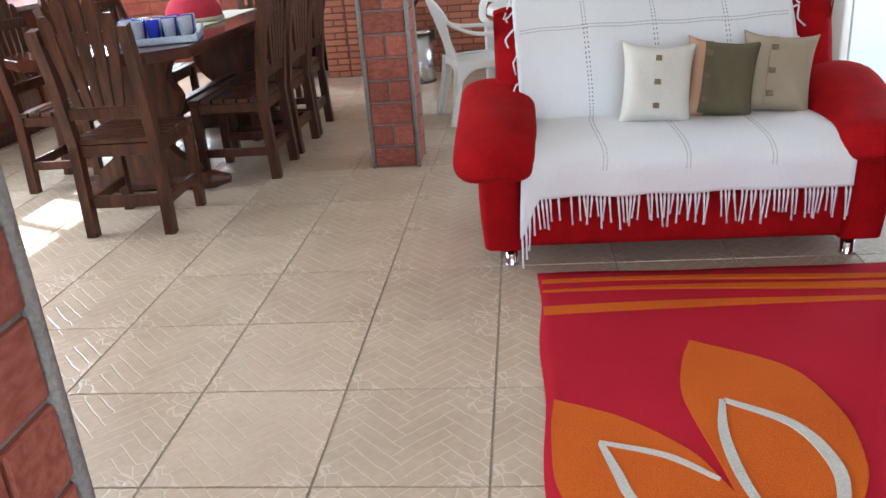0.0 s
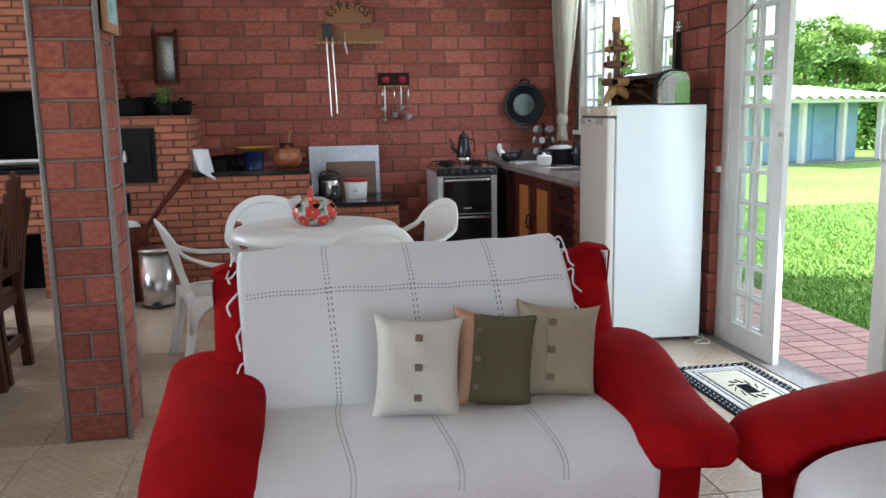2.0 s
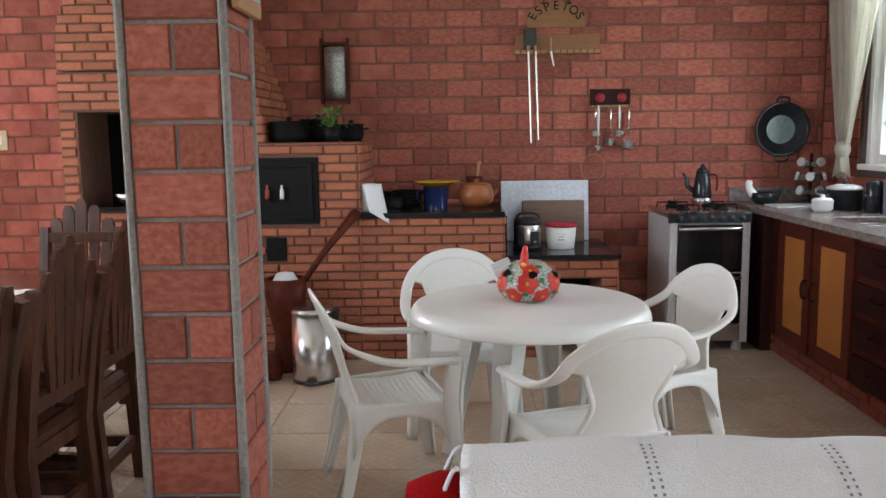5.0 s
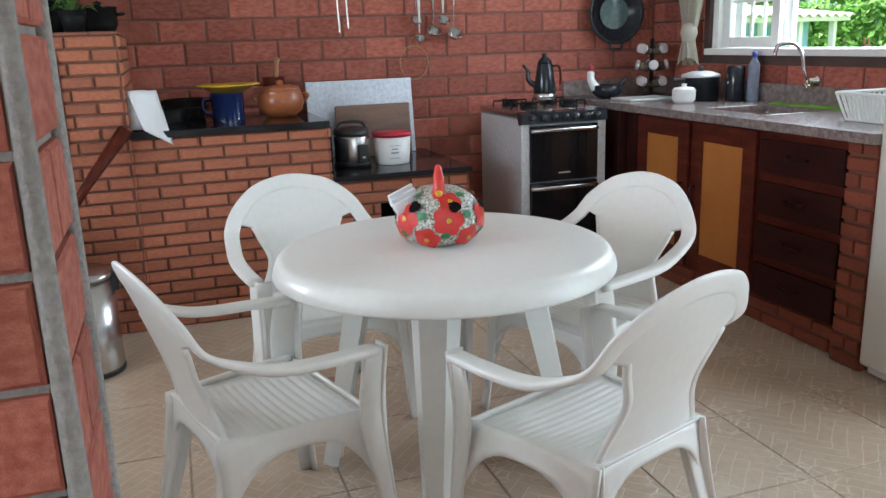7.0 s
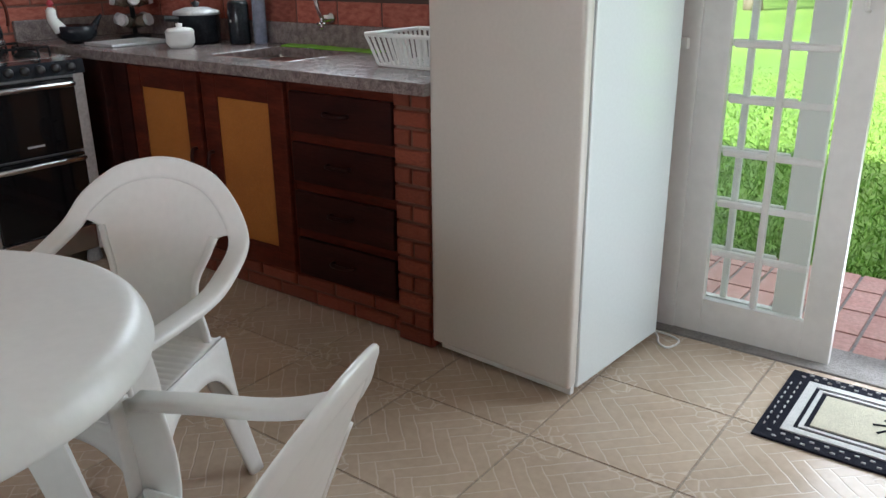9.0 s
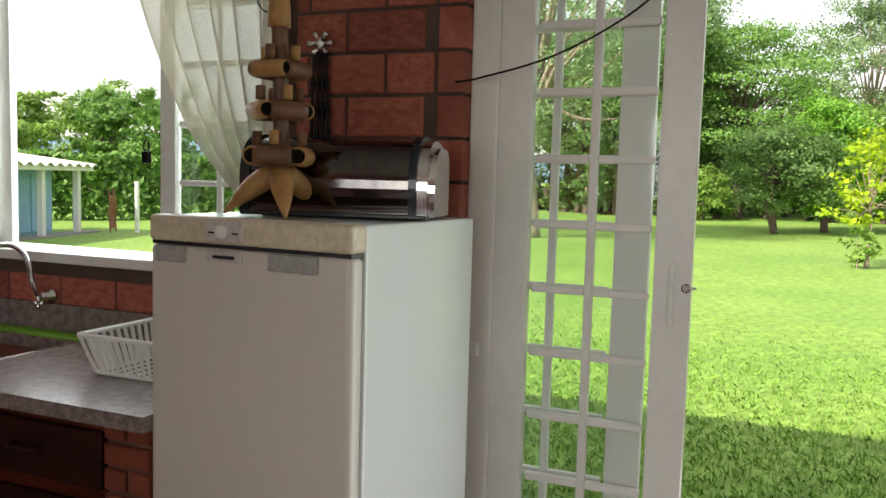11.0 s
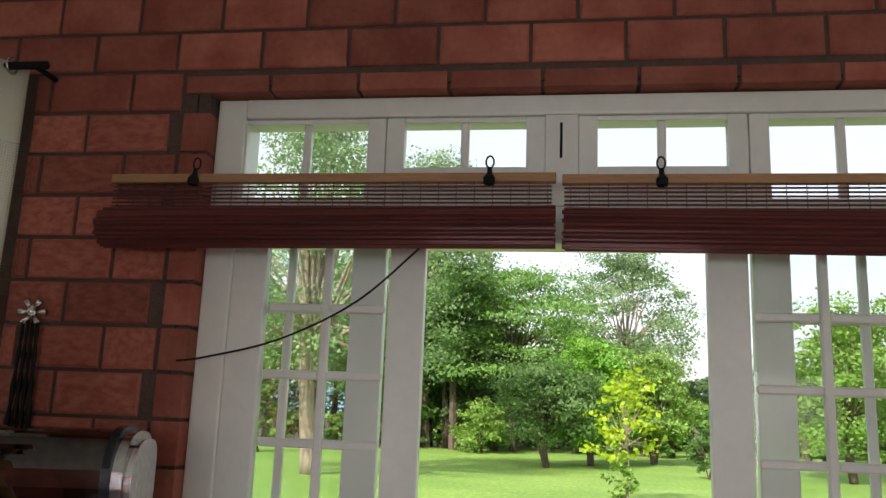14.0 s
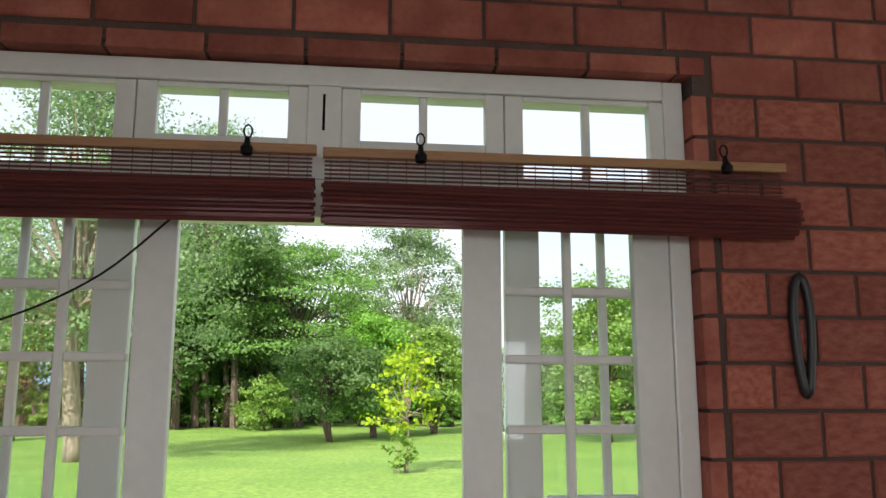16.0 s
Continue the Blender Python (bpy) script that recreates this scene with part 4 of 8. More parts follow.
THROW_PROFILE = ((0.835, 0.55), (0.80, 0.74), (0.725, 0.885), (0.60, 0.902), (0.502, 0.818), (0.425, 0.63), (0.366, 0.49), (0.31, 0.483), (0.15, 0.487),
                 (0.0, 0.475), (-0.075, 0.445), (-0.102, 0.40), (-0.10, 0.31))


def throw(m, half, shift, label, seed):
    """A white woven cotton throw over back and seat, with open-work seams and knotted fringes."""
    rng = random.Random(seed)
    t = thing("throw_blanket", label, "throw", m)

    def cloth(u, v):
        p = along(THROW_PROFILE, v)
        x = shift + half * (2 * u - 1) + (0.033 + 0.007 * v) * (1 - u) + (0.09 * v - 0.07) * u + 0.008 * math.sin(v * 17)
        d = 0.006 * math.sin(u * 26 + 3 * v) * smooth_step((v - 0.82) / 0.18)
        lip = -0.15 * smooth_step((0.07 - u) / 0.07) * smooth_step((v - 0.85) / 0.15)
        return Vector((x, p.y + d - 0.004 * math.sin(u * 13 + v * 9) * smooth_step(v / 0.2), p.z + lip + (0.006 * math.sin(math.pi * 2 * u) + 0.016 * u) * smooth_step((0.5 - v) / 0.1) + 0.002 * math.sin(u * 31 + v * 14)))

    bm = sheet(bmesh.new(), cloth, 60, 90, 0.006)
    part("cloth", bm, THROW, t, smooth=True)
    bm = bmesh.new()

    def dash(p, along_v, side_v, up, l, w):
        a, s = along_v.normalized() * l / 2, side_v.normalized() * w / 2
        p = p + up * 0.0022
        bm.faces.new([bm.verts.new(p + q) for q in (-a - s, a - s, a + s, -a + s)])

    def seam(f, n):
        for i in range(n):
            p, q = f((i + 0.2) / n), f((i + 0.75) / n)
            a, b, e = p[0], p[1], 0.004
            nn = (cloth(a + e, b) - cloth(a - e, b)).cross(cloth(a, b + e) - cloth(a, b - e)).normalized()
            if nn.z - nn.y < 0:
                nn = -nn
            p, q = cloth(*p), cloth(*q)
            d = q - p
            s = d.cross(nn).normalized()
            for off in (-0.006, 0.006):
                dash((p + q) / 2 + s * off, d, s, nn * 3.4, d.length * 0.8, 0.004)

    # seams are shade-coloured dashes laid on the unbroken cloth
    for u0 in (0.26, 0.51, 0.765):
        seam(lambda k, u0=u0: (u0, 0.22 + 0.70 * k), 95)
    for v0 in (0.345,):
        seam(lambda k, v0=v0: (0.02 + 0.96 * k, v0), 90)
    part("open_work_seam", bm, SEAM_SHADE, t, "open-work seam of small holes")
    bm = bmesh.new()

    def strand(p, l, drift):
        pts = [p + Vector((0, 0, 0.004)), p + Vector((drift * 0.3, -0.006, -l * 0.35)), p + Vector((drift, -0.003 + rng.uniform(-0.008, 0.004), -l))]
        k = curve(0, pts, 3)
        tube(bm, k, [0.0042, 0.0036, 0.005, 0.0038, 0.0034, 0.003, 0.0042], 5)

    n = int(half * 2 / 0.0145)
    for i in range(n):
        if rng.random() < 0.9:
            strand(cloth((i + 0.5) / n, 0.998), rng.uniform(0.075, 0.125), rng.uniform(-0.012, 0.012))
    for u, sgn in ((0.0, -1), (1.0, 1)):
        for i in range(7):
            v = 0.20 + 0.27 * i / 6
            p = cloth(u, v)
            pts = [p, p + Vector((sgn * rng.uniform(0.008, 0.02), -0.015, 0.0 + rng.uniform(-0.02, 0.01))), p + Vector((sgn * rng.uniform(0.012, 0.035), -0.02, -rng.uniform(0.02, 0.04))), p + Vector((sgn * rng.uniform(0.004, 0.05), -0.025, -rng.uniform(0.03, 0.075)))]
            tube(bm, curve(0, pts, 3), 0.0036, 5)
    part("fringe", bm, THROW, t, "knotted white cotton fringe", True)["kind"] = "stuff"
    return t


throw(M_SOFA, 0.565, -0.035, "white woven cotton throw with fringes draped over the red sofa", 6)
throw(M_SOFA2, 0.72, 0.0, "white woven cotton throw draped over the second red sofa", 8)


def cushion(label, m, size, mats, buttons):
    c = thing("cushion", label, "cushion", m, group="cushions on the sofa")
    h = size / 2

    def half_shell(sign, u, v):
        a, b = 2 * u - 1, 2 * v - 1
        pin = 1 - 0.13 * (1 - abs(a) ** 2.5) * abs(b) ** 2 * 1.0
        pin2 = 1 - 0.13 * (1 - abs(b) ** 2.5) * abs(a) ** 2
        t = 0.072 * (max(0, (1 - a ** 4)) * max(0, (1 - b ** 4))) ** 0.55 + 0.004
        w = 0.004 * math.sin(7 * a + 5 * b) * (1 - a * a) * (1 - b * b)
        return Vector((a * h * pin2, -sign * t - w, b * h * 1.16 * pin))

    bm = bmesh.new()
    sheet(bm, lambda u, v: half_shell(1, u, v), 22, 22)
    sheet(bm, lambda u, v: half_shell(-1, u, v), 22, 22)
    bmesh.ops.remove_doubles(bm, verts=bm.verts[:], dist=0.0005)
    bmesh.ops.recalc_face_normals(bm, faces=bm.faces[:])
    if len(mats) > 1:
        body = part("cover", bm, mats[0], c, smooth=True)
        body.data.materials.append(mats[1])
        for p in body.data.polygons:
            if p.center.x < -0.05:
                p.material_index = 1
    else:
        part("cover", bm, mats[0], c, smooth=True)
    bx_ = buttons
    bm = bmesh.new()
    pts = [half_shell(1, 0.5 + bx_ / size, 0.04 + 0.92 * i / 14) + Vector((0, -0.003, 0)) for i in range(15)]
    ribbon(bm, pts, (1, 0, 0), 0.03, 0.004)
    part("button_band", bm, mats[0], c)
    for v in (0.22, 0.5, 0.78):
        p = half_shell(1, 0.5 + bx_ / size, v)
        bm = bmesh.new()
        bx(bm, (p.x - 0.011, p.y - 0.013, p.z - 0.010), (p.x + 0.011, p.y - 0.006, p.z + 0.010), 0.003)
        part("button", bm, WOOD_BUTTON, c, "square brown wooden button")
    return c


WOOD_BUTTON = material("button_wood", (0.14, 0.085, 0.05), 0.5, scale=30, fine=150)
OFF_WHITE = material("offwhite_linen", (0.66, 0.63, 0.57), 0.92, second=(0.60, 0.57, 0.51), scale=8, fine=300, bump=0.5, fine_amount=0.08, spec=0.2)
OLIVE = material("olive_linen", (0.125, 0.105, 0.062), 0.92, second=(0.10, 0.085, 0.05), scale=8, fine=300, bump=0.5, fine_amount=0.12, spec=0.2)
PEACH = material("peach_linen", (0.50, 0.29, 0.19), 0.92, second=(0.45, 0.25, 0.16), scale=8, fine=300, bump=0.5, fine_amount=0.1, spec=0.2)
BEIGE = material("beige_linen", (0.36, 0.30, 0.215), 0.92, second=(0.31, 0.255, 0.18), scale=8, fine=300, bump=0.5, fine_amount=0.1, spec=0.2)
cushion("beige linen cushion with three square buttons leaning on the sofa", pose(0.505, 3.20, 0.613, -19, 6, -8), 0.265, (BEIGE,), -0.03)
cushion("olive and peach linen cushion with brown buttons leaning on the sofa", pose(0.295, 3.165, 0.61, -18, 7, -6), 0.265, (OLIVE, PEACH), -0.06)
cushion("off-white linen cushion with three square buttons leaning on the sofa", pose(0.06, 3.13, 0.613, -18, 4, -4), 0.27, (OFF_WHITE,), -0.005)


def flat_shape(parent, name, pts, z0, z1, mat, label=""):
    bm = bmesh.new()
    f = bm.faces.new([bm.verts.new((x, y, z0)) for x, y in pts])
    if f.normal.z < 0:
        f.normal_flip()
    r = bmesh.ops.extrude_face_region(bm, geom=[f])
    for v in [q for q in r["geom"] if isinstance(q, bmesh.types.BMVert)]:
        v.co.z = z1
    bmesh.ops.recalc_face_normals(bm, faces=bm.faces[:])
    bmesh.ops.triangulate(bm, faces=bm.faces[:])
    return part(name, bm, mat, parent, label)


def rug():
    red = material("red_rug_weave", (0.46, 0.012, 0.03), 0.95, second=(0.40, 0.010, 0.025), scale=3, amount=0.6, fine=240, bump=0.5, fine_amount=0.07, spec=0.15)
    orange = material("orange_rug_weave", (0.60, 0.125, 0.012), 0.95, second=(0.53, 0.10, 0.012), scale=3, amount=0.6, fine=240, bump=0.5, fine_amount=0.07, spec=0.15)
    cream = material("cream_rug_weave", (0.62, 0.60, 0.55), 0.95, scale=6, amount=0.3, fine=240, bump=0.5, fine_amount=0.12, spec=0.15)
    r = thing("rug", "red woven rug with orange stripes and pale outlined leaves", "rug", pose(0, 0, 0))
    bm = bmesh.new()

    def top(u, v):
        x = -0.395 + 1.40 * u + 0.006 * math.sin(v * 23) * (1 if u < 0.5 else -1) - 0.012 * (1 - v)
        return Vector((x, 0.62 + 2.195 * v + 0.004 * math.sin(u * 15), 0.0085 + 0.0025 * math.sin(u * 9 + v * 13) * math.sin(v * 21)))

    sheet(bm, top, 40, 60, 0.008)
    part("weave", bm, red, r, smooth=True)

    def smooth_loop(pts):
        p = pts + [pts[0]]
        return [(q.x, q.y) for q in curve(0, [(a, b, 0) for a, b in p], 5)][:-1]

    def leaf(side_a, side_b, mat, name, z):
        a = [(q.x, q.y) for q in curve(0, [(x, y, 0) for x, y in side_a], 6)]
        b = [(q.x, q.y) for q in curve(0, [(x, y, 0) for x, y in side_b], 6)]
        flat_shape(r, name, a + b[::-1][1:-1], 0.004, z, mat, mat.name.split("_")[0] + " leaf woven into the rug")

    tip, root = (0.041, 2.277), (0.06, 1.25)
    leaf([tip, (0.271, 2.118), (0.338, 1.918), (0.332, 1.728), (0.275, 1.564), root], [tip, (-0.001, 2.161), (-0.031, 2.01), (-0.025, 1.876), (0.003, 1.668), (0.02, 1.45), root], orange, "leaf_motif", 0.0145)
    tip2, root2 = (-0.372, 1.964), (0.05, 1.50)
    leaf([tip2, (-0.203, 1.875), (-0.06, 1.734), (0.0, 1.60), root2], [tip2, (-0.385, 1.80), (-0.37, 1.571), (-0.25, 1.42), (-0.05, 1.40), root2], orange, "leaf_motif", 0.0142)

    def outline(pts, wa, name):
        c = [(q.x, q.y) for q in curve(0, [(x, y, 0) for x, y in pts], 6)]
        n = len(c)
        left, right = [], []
        for i, (x, y) in enumerate(c):
            d = Vector((c[min(i + 1, n - 1)][0] - c[max(i - 1, 0)][0], c[min(i + 1, n - 1)][1] - c[max(i - 1, 0)][1])).normalized()
            w = wa * (0.5 + 0.5 * math.sin(math.pi * (i + 1) / (n + 1)))
            left.append((x - d.y * w, y + d.x * w))
            right.append((x + d.y * w, y - d.x * w))
        flat_shape(r, name, left + right[::-1], 0.004, 0.0185, cream, "pale outline woven into the rug")

    outline([(0.066, 1.945), (0.205, 1.835), (0.25, 1.69), (0.232, 1.564), (0.15, 1.38)], 0.016, "leaf_outline")
    outline([(0.062, 1.945), (0.034, 1.80), (0.035, 1.63), (0.06, 1.48)], 0.013, "leaf_outline")
    outline([(-0.27, 1.765), (-0.117, 1.708), (-0.015, 1.62)], 0.009, "leaf_outline")
    outline([(-0.266, 1.76), (-0.24, 1.65), (-0.215, 1.55), (-0.15, 1.46)], 0.012, "leaf_outline")
    for y0, y1, w0, w1 in ((2.735, 2.71, 0.012, 0.016), (2.655, 2.64, 0.005, 0.03), (2.50, 2.555, 0.03, 0.008)):
        c = [(x, y0 + (y1 - y0) * k + 0.012 * math.sin(k * 5)) for k, x in ((i / 12, -0.385 + 1.37 * i / 12) for i in range(13))]
        up = [(x, y + w0 + (w1 - w0) * i / 12) for i, (x, y) in enumerate(c)]
        dn = [(x, y - w0 - (w1 - w0) * i / 12) for i, (x, y) in enumerate(c)]
        flat_shape(r, "stripe", up + dn[::-1], 0.004, 0.0145, orange, "orange stripe woven into the rug")


rug()


def doormat():
    black = material("black_mat_pile", (0.016, 0.017, 0.026), 0.95, scale=9, amount=0.4, fine=300, bump=0.5, spec=0.1)
    white = material("white_mat_pile", (0.62, 0.62, 0.60), 0.95, scale=9, amount=0.3, fine=300, bump=0.5, spec=0.1)
    cream = material("cream_mat_pile", (0.58, 0.55, 0.43), 0.95, scale=9, amount=0.3, fine=300, bump=0.5, spec=0.1)
    d = thing("doormat", "black doormat with white dots and a cream centre by the door", "doormat", pose(1.60, 3.90, 0))
    L, W = 0.80, 0.455
    box_part("mat", (0, 0, 0), (W, L, 0.008), black, d, 0.003)

    def ring(i0, i1, mat, z, name):
        a, b = i0, i1
        out = [(a, a), (W - a, a), (W - a, L - a), (a, L - a)]
        inn = [(b, b), (W - b, b), (W - b, L - b), (b, L - b)]
        bm = bmesh.new()
        for i in range(4):
            j = (i + 1) % 4
            q = [out[i], out[j], inn[j], inn[i]]
            vs = [bm.verts.new((x, y, z)) for x, y in q]
            bm.faces.new(vs)
        bmesh.ops.remove_doubles(bm, verts=bm.verts[:], dist=0.0005)
        r = bmesh.ops.extrude_face_region(bm, geom=bm.faces[:])
        for v in [q for q in r["geom"] if isinstance(q, bmesh.types.BMVert)]:
            v.co.z -= 0.006
        bmesh.ops.recalc_face_normals(bm, faces=bm.faces[:])
        part(name, bm, mat, d)

    ring(0.062, 0.088, white, 0.012, "white_band")
    ring(0.100, 0.112, white, 0.012, "white_band")
    bm = bmesh.new()
    bx(bm, (0.126, 0.126, 0.006), (W - 0.126, L - 0.126, 0.012), 0.002)
    part("cream_centre", bm, cream, d)
    bm = bmesh.new()
    for k in range(11):
        a = k * 0.57
        tube(bm, [(W / 2 + 0.05 * math.cos(a), L / 2 + 0.09 * math.sin(a), 0.0135), (W / 2 + 0.075 * math.cos(a + 0.4), L / 2 + 0.13 * math.sin(a + 0.4), 0.0135)], 0.0035, 5)
        tube(bm, [(W / 2 - 0.03 + 0.006 * k, L / 2 - 0.06, 0.0135), (W / 2 - 0.03 + 0.006 * k, L / 2 + 0.06, 0.0135)], 0.0018, 4)
    part("line_motif", bm, black, d)
    bm = bmesh.new()
    rng = random.Random(3)
    for i in range(20):
        for k in (0.017, 0.040):
            y = 0.02 + (L - 0.04) * (i + (0.5 if k > 0.02 else 0)) / 20
            for x in (k, W - k):
                bx(bm, (x - 0.002, y - 0.006, 0.006), (x + 0.002, y + 0.006, 0.0115))
    for i in range(9):
        for k in (0.017, 0.040):
            x = 0.07 + (W - 0.14) * (i + (0.5 if k > 0.02 else 0)) / 9
            for y in (k, L - k):
                bx(bm, (x - 0.006, y - 0.002, 0.006), (x + 0.006, y + 0.002, 0.0115))
    part("white_dots", bm, white, d)["kind"] = "stuff"


doormat()

# ---- dining area ----


def dining_chair(m):
    """A heavy rustic chair facing -y with a fan of tall back slats."""
    c = thing("dining_chair", "dark-stained rustic wooden chair with a tall fan of slats", "chair", m, group="chairs round the dining table")
    for sx in (-1, 1):
        bm = bmesh.new()
        ribbon(bm, [(sx * 0.185, 0.215, 0), (sx * 0.185, 0.195, 0.42), (sx * 0.188, 0.235, 0.72), (sx * 0.192, 0.285, 0.935)], (1, 0, 0), 0.045, 0.05)
        part("leg", bm, DARK_WOOD, c)
        box_part("leg", (sx * 0.185 - 0.022, -0.20, 0), (sx * 0.185 + 0.022, -0.155, 0.42), DARK_WOOD, c, 0.005)
        box_part("side_rail", (sx * 0.185 - 0.014, -0.155, 0.37), (sx * 0.185 + 0.014, 0.18, 0.42), DARK_WOOD, c, 0.004)
        box_part("stretcher", (sx * 0.185 - 0.013, -0.155, 0.13), (sx * 0.185 + 0.013, 0.19, 0.175), DARK_WOOD, c, 0.004)
    for y, z in ((0.183, 0.365), (-0.165, 0.365), (0.195, 0.13)):
        box_part("cross_rail", (-0.163, y - 0.014, z), (0.163, y + 0.014, z + 0.055), DARK_WOOD, c, 0.004)
    for i in range(6):
        y = -0.205 + 0.068 * i
        box_part("seat_slat", (-0.21, y, 0.422), (0.21, y + 0.058, 0.446), DARK_WOOD, c, 0.005)
    for z, y in ((0.565, 0.212), (0.885, 0.265)):
        box_part("back_rail", (-0.168, y - 0.013, z - 0.026), (0.168, y + 0.013, z + 0.026), DARK_WOOD, c, 0.004)
    for i, dz in enumerate((0.985, 1.05, 1.085, 1.05, 0.985)):
        k = i - 2
        bm = bmesh.new()
        pts = [(k * 0.046, 0.245, 0.60), (k * 0.058, 0.262, 0.76), (k * 0.068, 0.285, dz - 0.03), (k * 0.069, 0.289, dz)]
        ribbon(bm, pts, (1, 0, 0), [0.034, 0.042, 0.060, 0.030], 0.016)
        part("back_slat", bm, DARK_WOOD, c)
    return c


chair_0 = dining_chair(pose(-2.235, 3.64, 0, 0, 0, 181))
for x, y, rz in ((-1.995, 4.43, -90), (-1.99, 4.94, -92), (-1.995, 5.40, -89), (-2.92, 4.35, 90), (-2.93, 4.95, 88), (-2.92, 5.5, 91), (-2.42, 6.32, 2)):
    copy_thing(chair_0, pose(x, y, 0, 0, 0, rz))


def dining_table():
    t = thing("dining_table", "long polished dark wood trestle dining table", "table", pose(-2.42, 4.85, 0))
    gloss = material("polished_dark_wood", (0.075, 0.024, 0.013), 0.13, second=(0.04, 0.013, 0.008), scale=4, amount=0.8, fine=26, bump=0.03, stretch=(7, 0.8, 7), fine_amount=0.2)
    bm = bmesh.new()
    pts = [(-0.30, -1.20), (0.30, -1.20), (0.46, -1.05), (0.46, 1.05), (0.30, 1.20), (-0.30, 1.20), (-0.46, 1.05), (-0.46, -1.05)]
    f = bm.faces.new([bm.verts.new((x, y, 0.725)) for x, y in pts])
    r = bmesh.ops.extrude_face_region(bm, geom=[f])
    for v in [q for q in r["geom"] if isinstance(q, bmesh.types.BMVert)]:
        v.co.z = 0.78
    bmesh.ops.recalc_face_normals(bm, faces=bm.faces[:])
    bmesh.ops.bevel(bm, geom=bm.edges[:], offset=0.007, segments=2, affect="EDGES")
    part("tabletop", bm, gloss, t)
    for y in (-0.74, 0.74):
        prof = [(0.0, 0.26), (0.08, 0.27), (0.16, 0.17), (0.25, 0.12), (0.34, 0.20), (0.45, 0.25), (0.55, 0.20), (0.64, 0.24), (0.68, 0.30)]
        c = curve(0, [(w, 0, z + 0.045) for z, w in prof], 4)
        bm = bmesh.new()
        fr = [bm.verts.new((q.x, y - 0.04, q.z)) for q in c] + [bm.verts.new((-q.x, y - 0.04, q.z)) for q in reversed(c)]
        face = bm.faces.new(fr)
        r = bmesh.ops.extrude_face_region(bm, geom=[face])
        for v in [q for q in r["geom"] if isinstance(q, bmesh.types.BMVert)]:
            v.co.y = y + 0.04
        bmesh.ops.recalc_face_normals(bm, faces=bm.faces[:])
        part("trestle", bm, DARK_WOOD, t, "curved sawn trestle leg")
        bm = bmesh.new()
        sheet(bm, lambda u, v: Vector((-0.43 + 0.86 * u, y + 0.055 * math.cos(v * math.tau) * (0.3 + 0.7 * min(1, u * 9, (1 - u) * 9)), 0.052 + 0.05 * math.sin(v * math.tau) * min(1, 0.45 + u * 5, 0.45 + (1 - u) * 5))), 20, 10)
        bmesh.ops.remove_doubles(bm, verts=bm.verts[:], dist=0.0005)
        bmesh.ops.holes_fill(bm, edges=bm.edges[:])
        bmesh.ops.recalc_face_normals(bm, faces=bm.faces[:])
        part("foot", bm, DARK_WOOD, t)
    box_part("stretcher", (-0.03, -0.70, 0.30), (0.03, 0.70, 0.38), DARK_WOOD, t, 0.006)


dining_table()


def tray_with_glasses():
    blue_plastic = material("pale_blue_plastic", (0.50, 0.58, 0.72), 0.25, scale=4, amount=0.2, fine=60, bump=0)
    tray = thing("serving_tray", "pale blue plastic serving tray with raised handles", "tray", pose(-2.20, 4.03, 0.781, 0, 0, 15))
    bm = bmesh.new()
    bx(bm, (-0.19, -0.14, 0), (0.19, 0.14, 0.008), 0.003)
    for a, b in (((-0.2, -0.15, 0.004), (0.2, -0.138, 0.035)), ((-0.2, 0.138, 0.004), (0.2, 0.15, 0.035)), ((-0.2, -0.138, 0.004), (-0.188, 0.138, 0.04)), ((0.188, -0.138, 0.004), (0.2, 0.138, 0.04))):
        bx(bm, a, b, 0.003)
    part("tray_body", bm, blue_plastic, tray)
    for s in (-1, 1):
        part("handle", tube(bmesh.new(), curve(0, [(s * 0.194, -0.07, 0.03), (s * 0.21, -0.05, 0.06), (s * 0.21, 0.05, 0.06), (s * 0.194, 0.07, 0.03)], 5), 0.008, 8), blue_plastic, tray, smooth=True)
    blue = glass_like("blue_glass", (0.07, 0.10, 0.80))
    clear = glass_like("clear_glass", (0.72, 0.78, 0.88))
    for i in range(5):
        for j in range(4):
            k = (i * 3 + j * 2) % 5
            g = thing("drinking_glass", ("cobalt blue" if k < 2 else "clear") + " drinking glass standing on the tray", "glass", pose(-2.20, 4.03, 0.790, 0, 0, 15) @ pose(-0.145 + 0.073 * i, -0.10 + 0.067 * j, 0), group="glasses on the tray")
            bm = lathe(bmesh.new(), [(0.0, 0.0), (0.025, 0.0), (0.031, 0.105), (0.029, 0.105), (0.0235, 0.008), (0.0, 0.008)], 14, cap=False)
            part("tumbler", bm, blue if k < 2 else clear, g, smooth=True)


def glass_like(name, col):
    m = material(name, col, 0.05, second=[c * 0.9 for c in col], scale=4, fine=60, bump=0)
    m.node_tree.nodes["Principled BSDF"].inputs["Transmission Weight"].default_value = 0.6
    m.node_tree.nodes["Principled BSDF"].inputs["IOR"].default_value = 1.2
    return m


tray_with_glasses()


